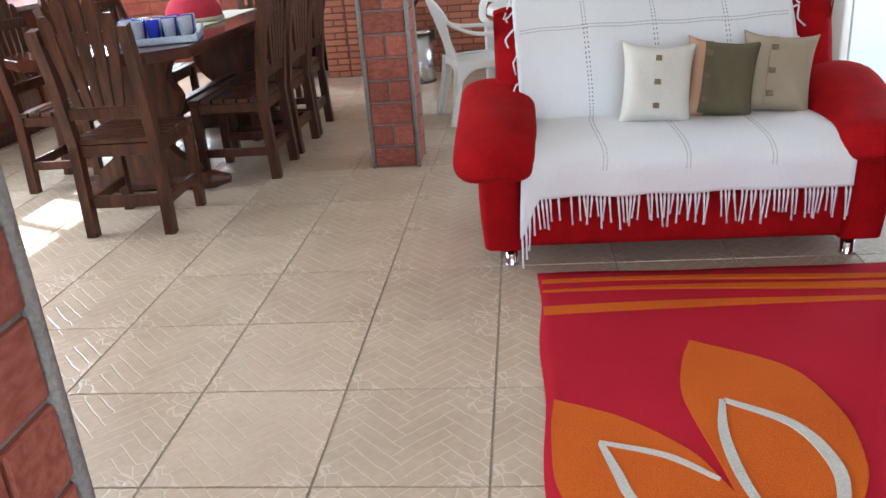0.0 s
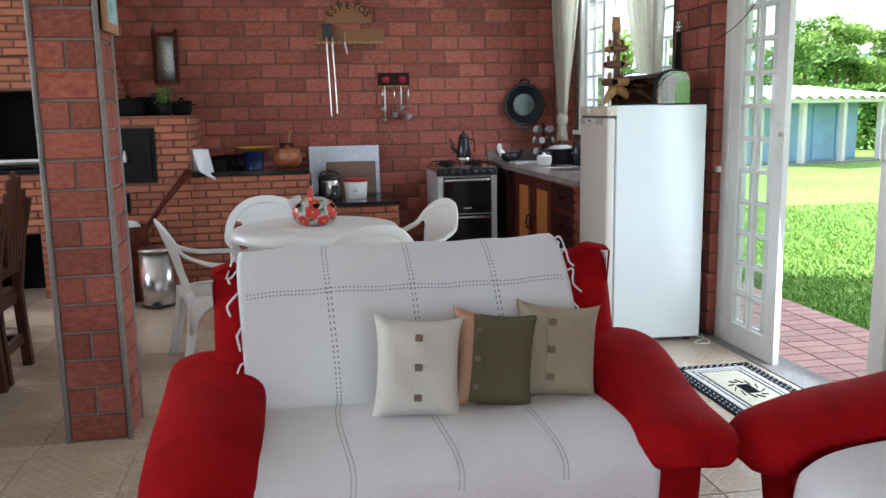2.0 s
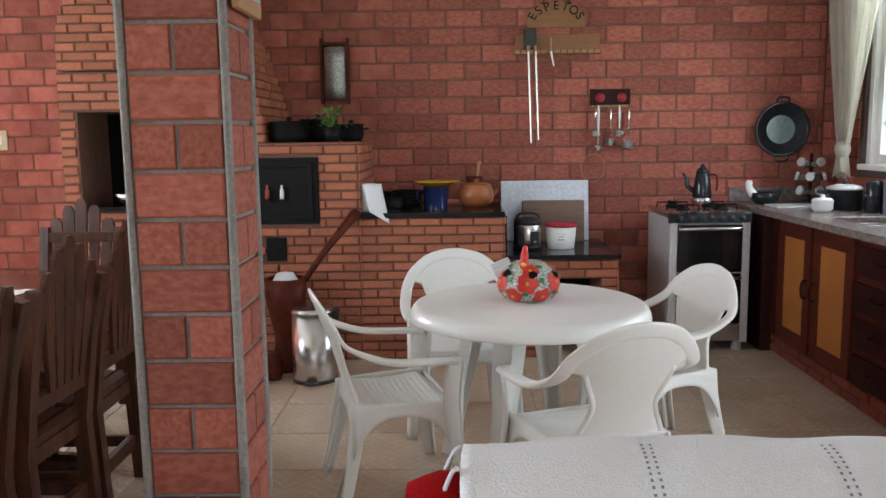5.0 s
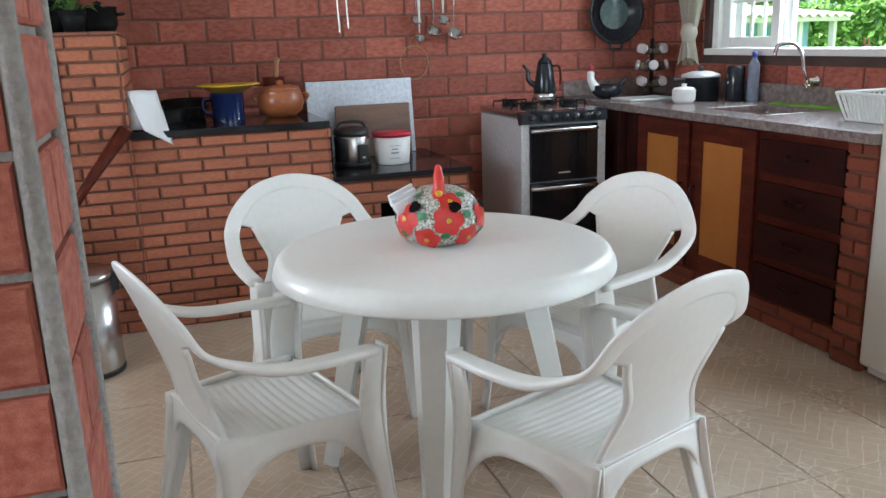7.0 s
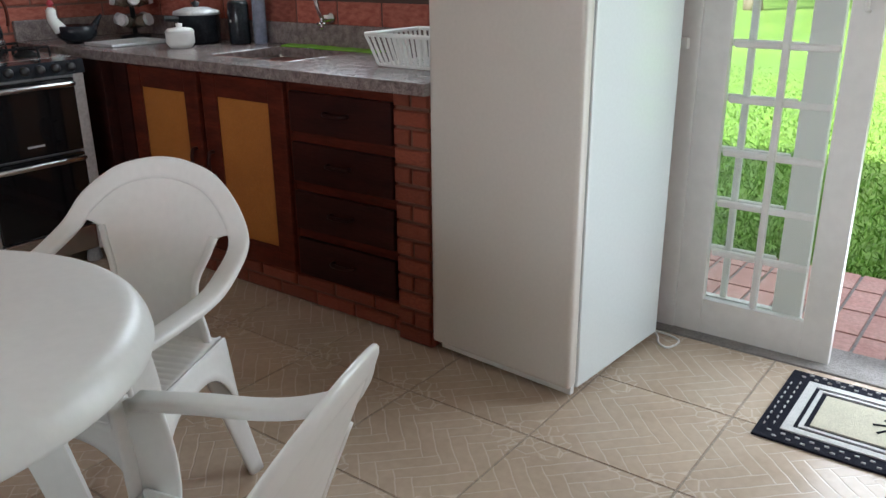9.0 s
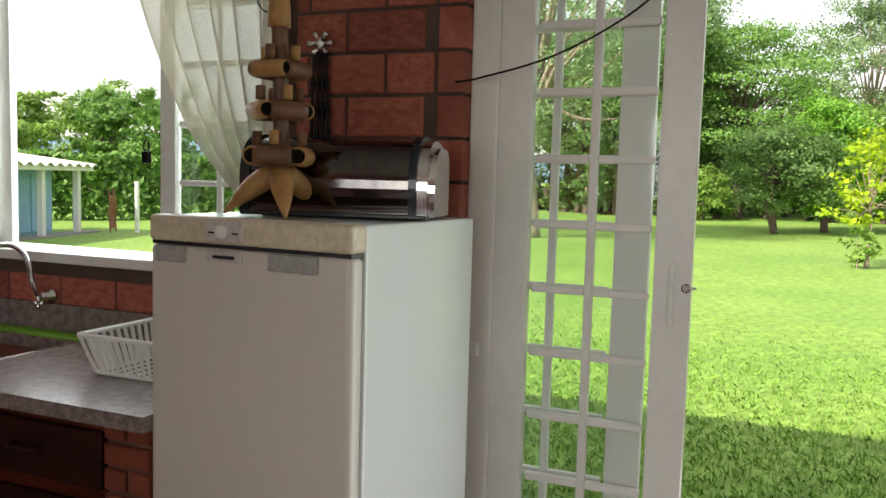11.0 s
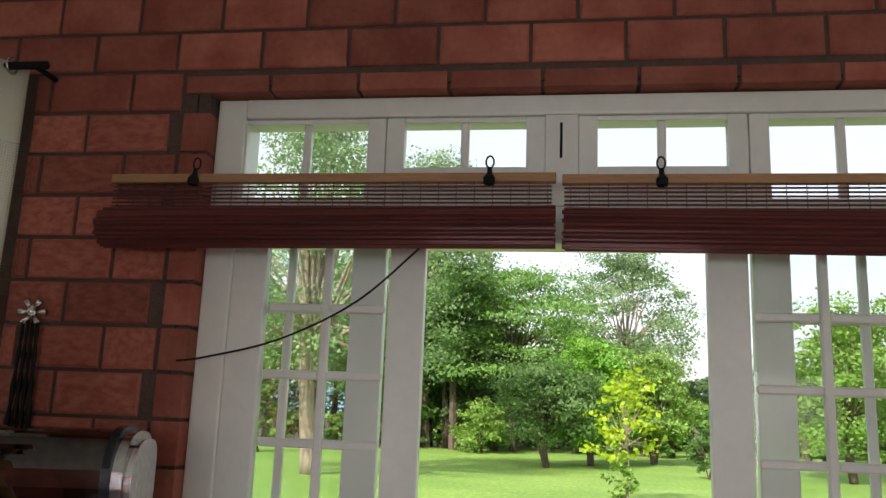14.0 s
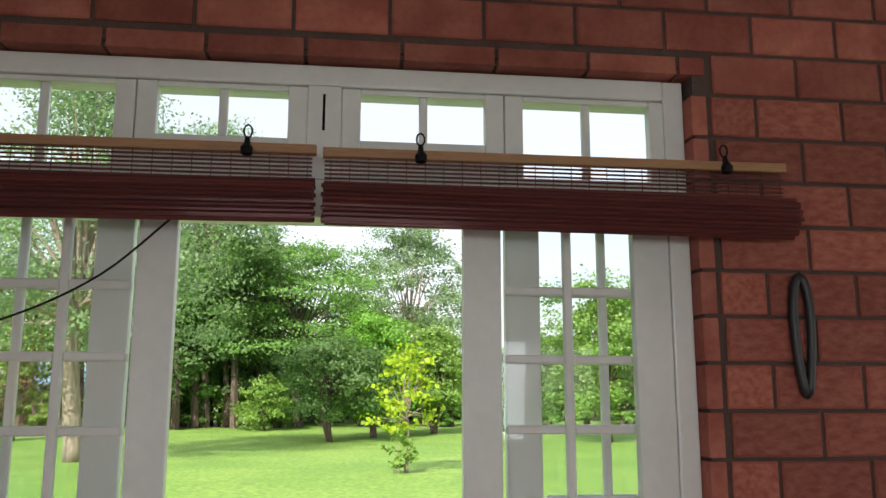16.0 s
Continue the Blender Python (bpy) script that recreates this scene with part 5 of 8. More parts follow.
def food_cover():
    lace = material("cream_lace", (0.62, 0.58, 0.48), 0.9, scale=20, fine=160, bump=0.5)
    run = thing("table_runner", "cream crocheted runner on the dining table", "table runner", pose(-2.42, 4.95, 0.781))
    bm = sheet(bmesh.new(), lambda u, v: Vector((-0.22 + 0.44 * u + 0.01 * math.sin(v * 90), -0.42 + 1.1 * v + 0.01 * math.sin(u * 50), 0.003 + 0.002 * math.sin(u * 17 + v * 23))), 30, 50, 0.003)
    part("cloth", bm, lace, run)
    red = material("red_dotted_cotton", (0.42, 0.02, 0.045), 0.9, second=(0.34, 0.016, 0.035), scale=30, fine=120, bump=0.3)
    cov = thing("hen_food_cover", "red cotton food cover shaped like a white hen", "food cover", pose(-2.38, 4.98, 0.786, 0, 0, 20))
    bm = lathe(bmesh.new(), [(0.165, 0.0), (0.17, 0.02), (0.16, 0.07), (0.13, 0.12), (0.085, 0.155), (0.04, 0.17), (0, 0.172)], 28)
    part("dome", bm, red, cov, smooth=True)
    part("rim", lathe(bmesh.new(), [(0.168, 0.0), (0.176, 0.008), (0.176, 0.022), (0.168, 0.026)], 28, cap=False), lace, cov, smooth=True)
    bm = bmesh.new()
    tube(bm, curve(0, [(-0.03, 0, 0.14), (-0.03, 0, 0.20), (-0.035, 0, 0.25)], 4), [0.05, 0.045, 0.04, 0.036, 0.032, 0.03, 0.03, 0.03, 0.026], 10)
    for s in (-1, 1):
        bm2 = curve(0, [(0.0, s * 0.05, 0.15), (0.02, s * 0.11, 0.18), (0.05, s * 0.12, 0.20)], 4)
        tube(bm, bm2, [0.03, 0.034, 0.036, 0.034, 0.03, 0.026, 0.02, 0.014, 0.006], 8)
    part("plush_neck", bm, THROW, cov, "white plush neck and wings", True)
    bm = bmesh.new()
    for k in range(3):
        lathe(bm, [(0.0, -0.016), (0.016, 0), (0.0, 0.02)], 8, (-0.05 + 0.018 * k, 0, 0.275 + 0.01 * (k == 1)))
    lathe(bm, [(0.0, -0.02), (0.012, 0), (0.0, 0.012)], 8, (-0.065, 0, 0.235))
    part("comb", bm, red, cov, smooth=True)


food_cover()


def sideboard():
    for i in range(3):
        y = 4.1 + 0.86 * i
        s = thing("sideboard", "dark wooden sideboard unit with panelled doors", "cabinet", pose(-4.0, y, 0), group="sideboard units")
        box_part("body", (-0.5, 0, 0.08), (0, 0.85, 0.86), DARK_WOOD, s, 0.006)
        box_part("plinth", (-0.46, 0.02, 0), (-0.05, 0.83, 0.08), DARK_WOOD, s)
        for k in range(2):
            a = 0.02 + 0.41 * k
            d = box_part("door", (0, a, 0.12), (0.02, a + 0.395, 0.64), RED_WOOD, s, 0.004)
            box_part("raised_panel", (0.02, a + 0.06, 0.18), (0.03, a + 0.335, 0.58), DARK_WOOD, d, 0.008)
            dr = box_part("drawer", (0, a, 0.66), (0.02, a + 0.395, 0.84), RED_WOOD, s, 0.004)
            part("knob", lathe(bmesh.new(), [(0.012, 0), (0.016, 0.01), (0.0, 0.02)], 10), STEEL, dr).matrix_local = pose(0.02, a + 0.2, 0.75, 0, 90, 0)
    st = thing("stone_worktop", "pale speckled stone top on the sideboard", "worktop")
    box_part("slab", (-4.52, 4.08, 0.861), (-3.97, 6.7, 0.895), GRANITE, st, 0.005)


sideboard()
plate = thing("switch_plate", "yellowed plastic light switch plate on the brick wall", "light switch", pose(-3.70, NY - 0.001, 1.40))
box_part("plate", (-0.055, -0.012, -0.07), (0.055, 0, 0.07), material("aged_plastic", (0.62, 0.53, 0.32), 0.5, scale=8, fine=60, bump=0.02), plate, 0.006)
box_part("rocker", (-0.018, -0.018, -0.03), (0.018, -0.012, 0.03), PLASTIC, plate, 0.003)

# ---- white plastic garden set in the kitchen ----


def round_table():
    t = thing("round_table", "round white moulded plastic table with four splayed legs", "table", pose(-0.168, 5.665, 0, 0, 0, -25))
    R = 0.492
    top = 0.707
    prof = [(R, 0.0), (0.05, 0.0), (0.034, 0.002), (0.022, 0.007), (0.012, 0.017), (0.004, 0.034), (0.0, 0.052), (0.001, 0.058), (0.006, 0.061), (0.012, 0.058), (0.02, 0.035), (0.04, 0.020), (R, 0.018)]
    bm = lathe(bmesh.new(), [(R - q, top - d) for q, d in prof], 72, cap=False)
    part("tabletop", bm, PLASTIC, t, smooth=True)
    for k in range(4):
        a = radians(45 + 90 * k) + radians(45)
        d = Vector((math.cos(a), math.sin(a), 0))
        bm = bmesh.new()
        q = d.cross(Vector((0, 0, 1)))
        rings = []
        for f in range(9):
            v = f / 8
            c = d * (0.215 + 0.15 * v) + Vector((0, 0, (top - 0.019) * (1 - v)))
            w = 0.075 - 0.04 * v
            dep = 0.05 - 0.015 * v
            sec = [(-w, -dep * 0.4), (-w * 0.55, dep), (w * 0.55, dep), (w, -dep * 0.4), (w * 0.75, -dep * 0.4), (w * 0.42, dep * 0.65), (-w * 0.42, dep * 0.65), (-w * 0.75, -dep * 0.4)]
            rings.append([bm.verts.new(c + q * s + d * e) for s, e in sec])
        for f in range(8):
            for i in range(8):
                bm.faces.new((rings[f][i], rings[f][(i + 1) % 8], rings[f + 1][(i + 1) % 8], rings[f + 1][i]))
        bm.faces.new(rings[0])
        bm.faces.new(rings[-1][::-1])
        bmesh.ops.recalc_face_normals(bm, faces=bm.faces[:])
        part("leg", bm, PLASTIC, t)


round_table()


def band(bm, pts, across, w, t):
    """A flat bar with rounded edges along points: across gives its broad direction at each point."""
    n = len(pts)
    rings = []
    for i, p in enumerate(pts):
        p = Vector(p)
        d = (Vector(pts[min(i + 1, n - 1)]) - Vector(pts[max(i - 1, 0)])).normalized()
        a = Vector(across[i] if isinstance(across, list) else across)
        a = (a - d * a.dot(d)).normalized()
        o = d.cross(a)
        h, q = (w[i] if isinstance(w, list) else w) / 2, (t[i] if isinstance(t, list) else t) / 2
        ring = []
        for k in range(14):
            c, e = math.cos(k * math.tau / 14), math.sin(k * math.tau / 14)
            ring.append(bm.verts.new(p + a * h * math.copysign(abs(c) ** 0.45, c) + o * q * math.copysign(abs(e) ** 0.7, e)))
        rings.append(ring)
    for i in range(n - 1):
        for k in range(14):
            bm.faces.new((rings[i][k], rings[i][(k + 1) % 14], rings[i + 1][(k + 1) % 14], rings[i + 1][k]))
    bm.faces.new(rings[0][::-1])
    bm.faces.new(rings[-1])
    return bm


def garden_chair(m):
    """A moulded plastic armchair facing -y: arms and back rim are one sweep, with an opening on either side of the back panel."""
    c = thing("garden_chair", "white moulded plastic armchair with curved arms", "chair", m, group="white chairs round the plastic table")
    bm = bmesh.new()

    def seat(u, v):
        a = 2 * u - 1
        x = a * (0.225 - 0.05 * v)
        y = -0.215 + 0.41 * v
        dip = 0.026 * math.sin(math.pi * min(1, v * 0.9 + 0.1)) * (1 - a * a * 0.4)
        rib = 0.0045 * abs(math.sin(v * math.pi * 16)) * (0.08 < v < 0.96) * (abs(a) < 0.86)
        return Vector((x, y, 0.408 - dip - 0.022 * smooth_step((0.12 - v) / 0.12) + rib))

    sheet(bm, seat, 18, 96, 0.008)
    part("seat", bm, PLASTIC, c, smooth=True)

    def lean(z):
        return 0.185 + 0.128 * smooth_step((z - 0.36) / 0.62) * 1.35

    rim = [(0.252, -0.228, 0.566), (0.262, -0.10, 0.572), (0.264, 0.03, 0.580), (0.258, 0.125, 0.602), (0.243, lean(0.648) - 0.035, 0.648), (0.205, lean(0.712) - 0.022, 0.712), (0.135, lean(0.768) - 0.008, 0.768), (0.06, lean(0.79), 0.791), (0, lean(0.797) + 0.002, 0.797)]

    def outer(z):
        # half the width between the rim's centre lines at that height
        up = [(q[2], q[0]) for q in rim[3:]]
        for (z0, x0), (z1, x1) in zip(up, up[1:]):
            if z0 <= z <= z1:
                f = (z - z0) / (z1 - z0)
                return x0 + (x1 - x0) * f
        return up[0][1] if z < up[0][0] else 0.02

    def panel(z):
        neck = 0.168 - 0.046 * smooth_step((z - 0.39) / 0.14) + 0.040 * smooth_step((z - 0.53) / 0.12)
        return max(0.015, min(neck + 0.12 * smooth_step((z - 0.645) / 0.05), outer(z)))

    bm = bmesh.new()

    def back(u, v):
        a = 2 * u - 1
        z = 0.385 + 0.411 * v
        half = panel(z)
        return Vector((a * half, lean(z) - 0.036 * (a * half / 0.24) ** 2, z))

    sheet(bm, back, 18, 85, 0.007)
    part("backrest", bm, PLASTIC, c, smooth=True)
    pts = curve(0, [(-x, y, z) for x, y, z in rim[:-1]] + [(x, y, z) for x, y, z in rim[::-1]], 6)
    n = len(pts)
    rise = [max(0.0, p.z - 0.585) for p in pts]
    acr = [Vector((p.x, 0.3 * q, q)) for p, q in zip(pts, rise)]
    ws = [0.050 + 0.006 * math.sin(math.pi * i / (n - 1)) for i in range(n)]
    ts = [0.024 - 0.010 * smooth_step(q / 0.1) for q in rise]
    part("arm_and_back_rim", band(bmesh.new(), pts, acr, ws, ts), PLASTIC, c, smooth=True)
    for s in (-1, 1):
        bm = bmesh.new()
        edge = [Vector((s * (panel(z) - 0.006), lean(z) - 0.036 * (panel(z) / 0.24) ** 2 + 0.004, z)) for z in np.linspace(0.388, 0.652, 16)]
        band(bm, edge, (1, 0.15 * s, 0), 0.020, 0.017)
        part("panel_edge", bm, PLASTIC, c, smooth=True)
        bm = bmesh.new()
        pts = curve(0, [(s * 0.252, -0.222, 0.570), (s * 0.250, -0.208, 0.40), (s * 0.258, -0.228, 0.19), (s * 0.268, -0.252, 0.0)], 5)
        n = len(pts)
        band(bm, pts, (0.25 * s, 1, 0), [0.075 + 0.035 * math.sin(math.pi * min(1, 1.6 * i / (n - 1))) - 0.035 * i / (n - 1) for i in range(n)], 0.014)
        band(bm, [p + Vector((-s * 0.018, -0.034 + 0.012 * i / n, 0)) for i, p in enumerate(pts)], (1, 0, 0), [0.052 - 0.018 * i / (n - 1) for i in range(n)], 0.014)
        part("leg", bm, PLASTIC, c, smooth=True)
        bm = bmesh.new()
        pts = curve(0, [(s * 0.165, 0.165, 0.40), (s * 0.188, 0.198, 0.22), (s * 0.218, 0.250, 0.0)], 6)
        n = len(pts)
        band(bm, pts, (0.35 * s, 1, 0), [0.088 - 0.042 * i / (n - 1) for i in range(n)], 0.014)
        band(bm, [p + Vector((-s * 0.016, 0.012, 0)) for p in pts], (1, 0, 0), [0.055 - 0.02 * i / (n - 1) for i in range(n)], 0.014)
        part("leg", bm, PLASTIC, c, smooth=True)
        bm = bmesh.new()
        sheet(bm, lambda u, v: Vector((s * (0.228 + 0.026 * v - 0.045 * u), -0.215 + 0.42 * u, 0.406 - (0.045 + 0.16 * abs(2 * u - 1) ** 3) * v)), 18, 4, 0.009)
        part("side_apron", bm, PLASTIC, c, smooth=True)
    bm = bmesh.new()
    sheet(bm, lambda u, v: Vector(((2 * u - 1) * 0.245, -0.220 - 0.012 * v, 0.390 - (0.040 + 0.14 * (2 * u - 1) ** 4) * v)), 18, 4, 0.009)
    part("front_apron", bm, PLASTIC, c, smooth=True)
    bm = bmesh.new()
    sheet(bm, lambda u, v: Vector(((2 * u - 1) * 0.18, 0.192 + 0.012 * v, 0.402 - (0.035 + 0.12 * (2 * u - 1) ** 4) * v)), 14, 4, 0.008)
    part("rear_apron", bm, PLASTIC, c, smooth=True)
    for o in c.children:
        o.data.transform(Matrix.Diagonal((1, 0.905, 0.987, 1)))
    return c


gc = garden_chair(pose(-0.735, 5.49, 0, 0, 0, 107))
copy_thing(gc, pose(0.003, 5.082, 0, 0, 0, 200))
copy_thing(gc, pose(-0.45, 6.24, 0, 0, 0, 6))
copy_thing(gc, pose(0.385, 5.83, 0, 0, 0, -72))

# ---- kitchen: masonry ----


def mason(name, label, category, a, b, faces, holes_front=(), top=None, seed=1):
    """A brick-built block between two corners: a joint-coloured core with thin bricks on the faces named."""
    s = thing(name, label, category, pose(*a), kind="structure")
    L, D, H = b[0] - a[0], b[1] - a[1], b[2] - a[2]
    core = bmesh.new()
    us = sorted({0.0, L, *[h[0] for h in holes_front], *[h[1] for h in holes_front]})
    zs = sorted({0.0, H, *[h[2] for h in holes_front], *[h[3] for h in holes_front]})
    deep = 0.45
    for i in range(len(us) - 1):
        for j in range(len(zs) - 1):
            u, z = (us[i] + us[i + 1]) / 2, (zs[j] + zs[j + 1]) / 2
            if any(h[0] < u < h[1] and h[2] < z < h[3] for h in holes_front):
                continue
            bx(core, (us[i], 0.008, zs[j]), (us[i + 1], deep, zs[j + 1]))
    bx(core, (0, deep, 0), (L, D, H))
    part("core", core, DARK_MORTAR, s)
    # black back sheet: soot behind the fire, painted shade in the other openings
    for h in holes_front:
        box_part("hollow", (h[0] - 0.002, deep - 0.006, h[2] - 0.002), (h[1] + 0.002, deep - 0.001, h[3] + 0.002), SOOT_SHADE_BLACK, s)
    if "front" in faces:
        lay_bricks(s, Matrix.Translation((0, 0.008, 0)), L, 0, H, 0.20, 0.056, 0.011, 0.012, THIN_BRICK_MESH, holes_front, near=lambda u, z: True, seed=seed, wobble=0.6)
    if "right" in faces:
        lay_bricks(s, pose(L, 0.0, 0, 0, 0, 90) @ Matrix.Translation((0, 0.002, 0)), D, 0, H, 0.20, 0.056, 0.011, 0.012, THIN_BRICK_MESH, near=None, seed=seed + 1, wobble=0.6)
    return s


FY = 7.36
mason("barbecue", "brick barbecue with a wide sooty fire opening", "barbecue", (-2.88, FY, 0), (-1.97, NY, 1.80), ("front",), [(0.11, 0.83, 0.97, 1.56), (0.16, 0.70, 0.0, 0.50)], seed=51)
mason("brick_oven", "brick wood oven with a black iron door", "oven", (-1.97, FY, 0), (-1.06, NY, 1.36), ("front", "right"), [(0.13, 0.66, 0.865, 1.27), (0.33, 0.45, 0.635, 0.78)], seed=54)
mason("brick_stove", "low brick wood stove with a black stone top", "stove", (-1.06, 7.37, 0), (-0.17, NY, 0.892), ("front", "right"), seed=57)
mason("brick_ledge", "low brick shelf unit with a dark hollow below", "shelf", (-0.17, 7.37, 0), (0.53, NY, 0.628), ("front", "right"), [(0.24, 0.60, 0.0, 0.50)], seed=59)
tagged(box_part("stove_top", (-1.055, 7.345, 0.893), (-0.165, NY - 0.002, 0.925), BLACK_STONE, None, 0.004), "polished black stone top of the wood stove", "worktop")
tagged(box_part("stone_ledge", (-0.165, 7.335, 0.629), (0.545, NY - 0.002, 0.655), BLACK_STONE, None, 0.004), "polished black stone shelf top", "worktop")
box = thing("back_panel", "black stone upstand beside the rice cooker", "panel", pose(0, 0, 0))
box_part("panel", (-0.164, 7.40, 0.656), (-0.150, NY - 0.003, 0.893), BLACK_STONE, box, 0.002)


def hood():
    """Corbelled brick hood that leans in as it rises."""
    s = thing("barbecue_hood", "corbelled brick hood narrowing above the barbecue", "hood", pose(0, 0, 0), kind="structure")
    y0 = FY + 0.004

    def right(z):
        return -1.63 - 0.33 * smooth_step((z - 1.36) / 1.35)

    def left(z):
        return -2.88 + 0.35 * smooth_step((z - 1.95) / 1.2)

    core = bmesh.new()
    z = 1.36
    k = 0
    items = []
    while z < TOP - 0.01:
        t = min(z + 0.056, TOP)
        a, b = (left(z) if z > 1.80 else -1.965), right(z)
        yy = y0 + 0.28 * smooth_step((z - 1.9) / 1.0)
        bx(core, (a, yy + 0.012, z), (b - 0.012, NY - 0.002, t))
        items.append((a, b, yy, z, t, k))
        z = t
        k += 1
    part("core", core, DARK_MORTAR, s)
    rng = random.Random(77)
    n = 0
    vs, fs = [], []
    src = [v.co.copy() for v in THIN_BRICK_MESH.vertices]
    polys = [tuple(p.vertices) for p in THIN_BRICK_MESH.polygons]
    for a, b, yy, z, t, k in items:
        u = b
        first = 0.10 if k % 2 else 0.20
        while u > a + 0.02:
            e = max(a, u - (first if u == b else 0.20))
            m = Matrix.Translation((e + 0.005, yy + 0.012, z + 0.005)) @ Matrix.Diagonal((u - e - 0.010, 0.013 * rng.uniform(0.7, 1.2), t - z - 0.010, 1))
            if n < 230:
                ob = new("brick", THIN_BRICK_MESH)
                ob.parent = s
                ob.matrix_local = m
                n += 1
            else:
                q = len(vs)
                vs += [m @ c for c in src]
                fs += [tuple(q + i for i in p) for p in polys]
            u = e
        v = yy
        first = 0.20 if k % 2 else 0.10
        while v < NY - 0.03:
            e = min(NY - 0.003, v + (first if v == yy else 0.20))
            m = pose(b - 0.012, v + 0.005, z + 0.005, 0, 0, 90) @ Matrix.Diagonal((e - v - 0.010, 0.013 * rng.uniform(0.7, 1.2), t - z - 0.010, 1))
            q = len(vs)
            vs += [m @ c for c in src]
            fs += [tuple(q + i for i in p) for p in polys]
            v = e
    me = bpy.data.meshes.new("brickwork")
    me.from_pydata(vs, [], fs)
    me.materials.append(THIN_BRICK)
    ob = new("brickwork", me)
    ob.parent = s
    ob["kind"] = "stuff"


hood()


def oven_door():
    d = thing("oven_door", "black cast iron oven door with a raised frame", "oven door", pose(-1.84, FY + 0.01, 0.865))
    box_part("plate", (0.0, -0.025, 0.0), (0.53, 0.02, 0.405), BLACK_IRON, d, 0.004)
    bm = bmesh.new()
    for a, b in (((0.03, -0.04, 0.03), (0.50, -0.026, 0.06)), ((0.03, -0.04, 0.345), (0.50, -0.026, 0.375)), ((0.03, -0.04, 0.06), (0.06, -0.026, 0.345)), ((0.47, -0.04, 0.06), (0.50, -0.026, 0.345))):
        bx(bm, a, b, 0.004)
    part("raised_frame", bm, BLACK_IRON, d)
    part("knob", lathe(bmesh.new(), [(0.01, 0), (0.01, 0.02), (0.02, 0.025), (0.02, 0.04), (0, 0.045)], 12), RED_WOOD, d, "turned wooden knob", True).matrix_local = pose(0.045, -0.04, 0.19, 90, 0, 0)
    glassm = material("amber_bottle", (0.30, 0.05, 0.03), 0.2, scale=5, fine=50, bump=0)
    for x, mt in ((0.225, glassm), (0.315, SILVER)):
        b = thing("small_bottle", "small bottle standing against the oven door", "bottle", pose(-1.84 + x, FY - 0.04, 1.02))
        part("body", lathe(bmesh.new(), [(0.012, 0), (0.014, 0.01), (0.013, 0.05), (0.007, 0.065), (0.007, 0.085), (0, 0.087)], 12), mt, b, smooth=True)
        box_part("rest", (-0.02, -0.015, -0.012), (0.02, 0.04, 0.0), BLACK_IRON, b)


oven_door()
vent = thing("ash_door", "small black iron ash door in the brickwork", "ash door", pose(-1.64, FY + 0.01, 0.635))
box_part("plate", (0, -0.02, 0), (0.12, 0.02, 0.145), BLACK_IRON, vent, 0.004)
box_part("handle", (0.05, -0.03, 0.06), (0.07, -0.02, 0.09), BLACK_IRON, vent, 0.003)
grill = thing("barbecue_tray", "shallow aluminium tray on the barbecue ledge", "tray", pose(-2.56, FY - 0.01, 0.985))
bm = sheet(bmesh.new(), lambda u, v: Vector((0.5 * u, 0.30 * v, 0.075 * max(abs(2 * u - 1) ** 10, abs(2 * v - 1) ** 8))), 30, 20, 0.003)
part("pan", bm, STEEL, grill, smooth=True)
ledge = thing("barbecue_ledge", "black stone ledge in front of the barbecue fire", "ledge", pose(-2.78, FY - 0.05, 0.955))
box_part("slab", (0, 0, 0), (0.74, 0.4, 0.028), BLACK_STONE, ledge, 0.004)
nail = thing("white_hook", "small white plastic hook fixed to the brick hood", "hook", pose(-1.93, FY + 0.016, 1.665))
box_part("strip", (0, -0.03, 0), (0.15, 0.0, 0.014), PLASTIC, nail, 0.003)

# ---- kitchen: counter and cabinets ----
CX = 1.508
counter = thing("kitchen_worktop", "speckled grey granite worktop with an inset sink", "worktop")
SINK = (1.63, 1.98, 6.50, 6.92)
bm = bmesh.new()
for a, b in (((1.45, 5.727, 0.872), (SINK[0], NY - 0.004, 0.91)), ((SINK[1], 5.727, 0.872), (EX - 0.004, NY - 0.004, 0.91)), ((SINK[0], 5.727, 0.872), (SINK[1], SINK[2], 0.91)), ((SINK[0], SINK[3], 0.872), (SINK[1], NY - 0.004, 0.91))):
    bx(bm, a, b)
bmesh.ops.remove_doubles(bm, verts=bm.verts[:], dist=0.0005)
part("slab", bm, GRANITE, counter)
box_part("upstand", (EX - 0.026, 5.73, 0.911), (EX - 0.004, NY - 0.03, 1.005), GRANITE, counter, 0.003)
box_part("upstand", (1.46, NY - 0.026, 0.911), (EX - 0.004, NY - 0.004, 1.005), GRANITE, counter, 0.003)
sink = thing("sink", "stainless steel sink set into the granite worktop", "sink", pose(0, 0, 0))
bm = sheet(bmesh.new(), lambda u, v: Vector((SINK[0] - 0.012 + (SINK[1] - SINK[0] + 0.024) * u, SINK[2] - 0.012 + (SINK[3] - SINK[2] + 0.024) * v, 0.912 - 0.16 * smooth_step(min(u, 1 - u, v, 1 - v) / 0.10))), 30, 30, 0.002)
part("bowl", bm, STEEL, sink, smooth=True)
part("drain", lathe(bmesh.new(), [(0.035, 0), (0.03, 0.004), (0, 0.003)], 16, (1.8, 6.71, 0.755)), CHROME, sink, smooth=True)

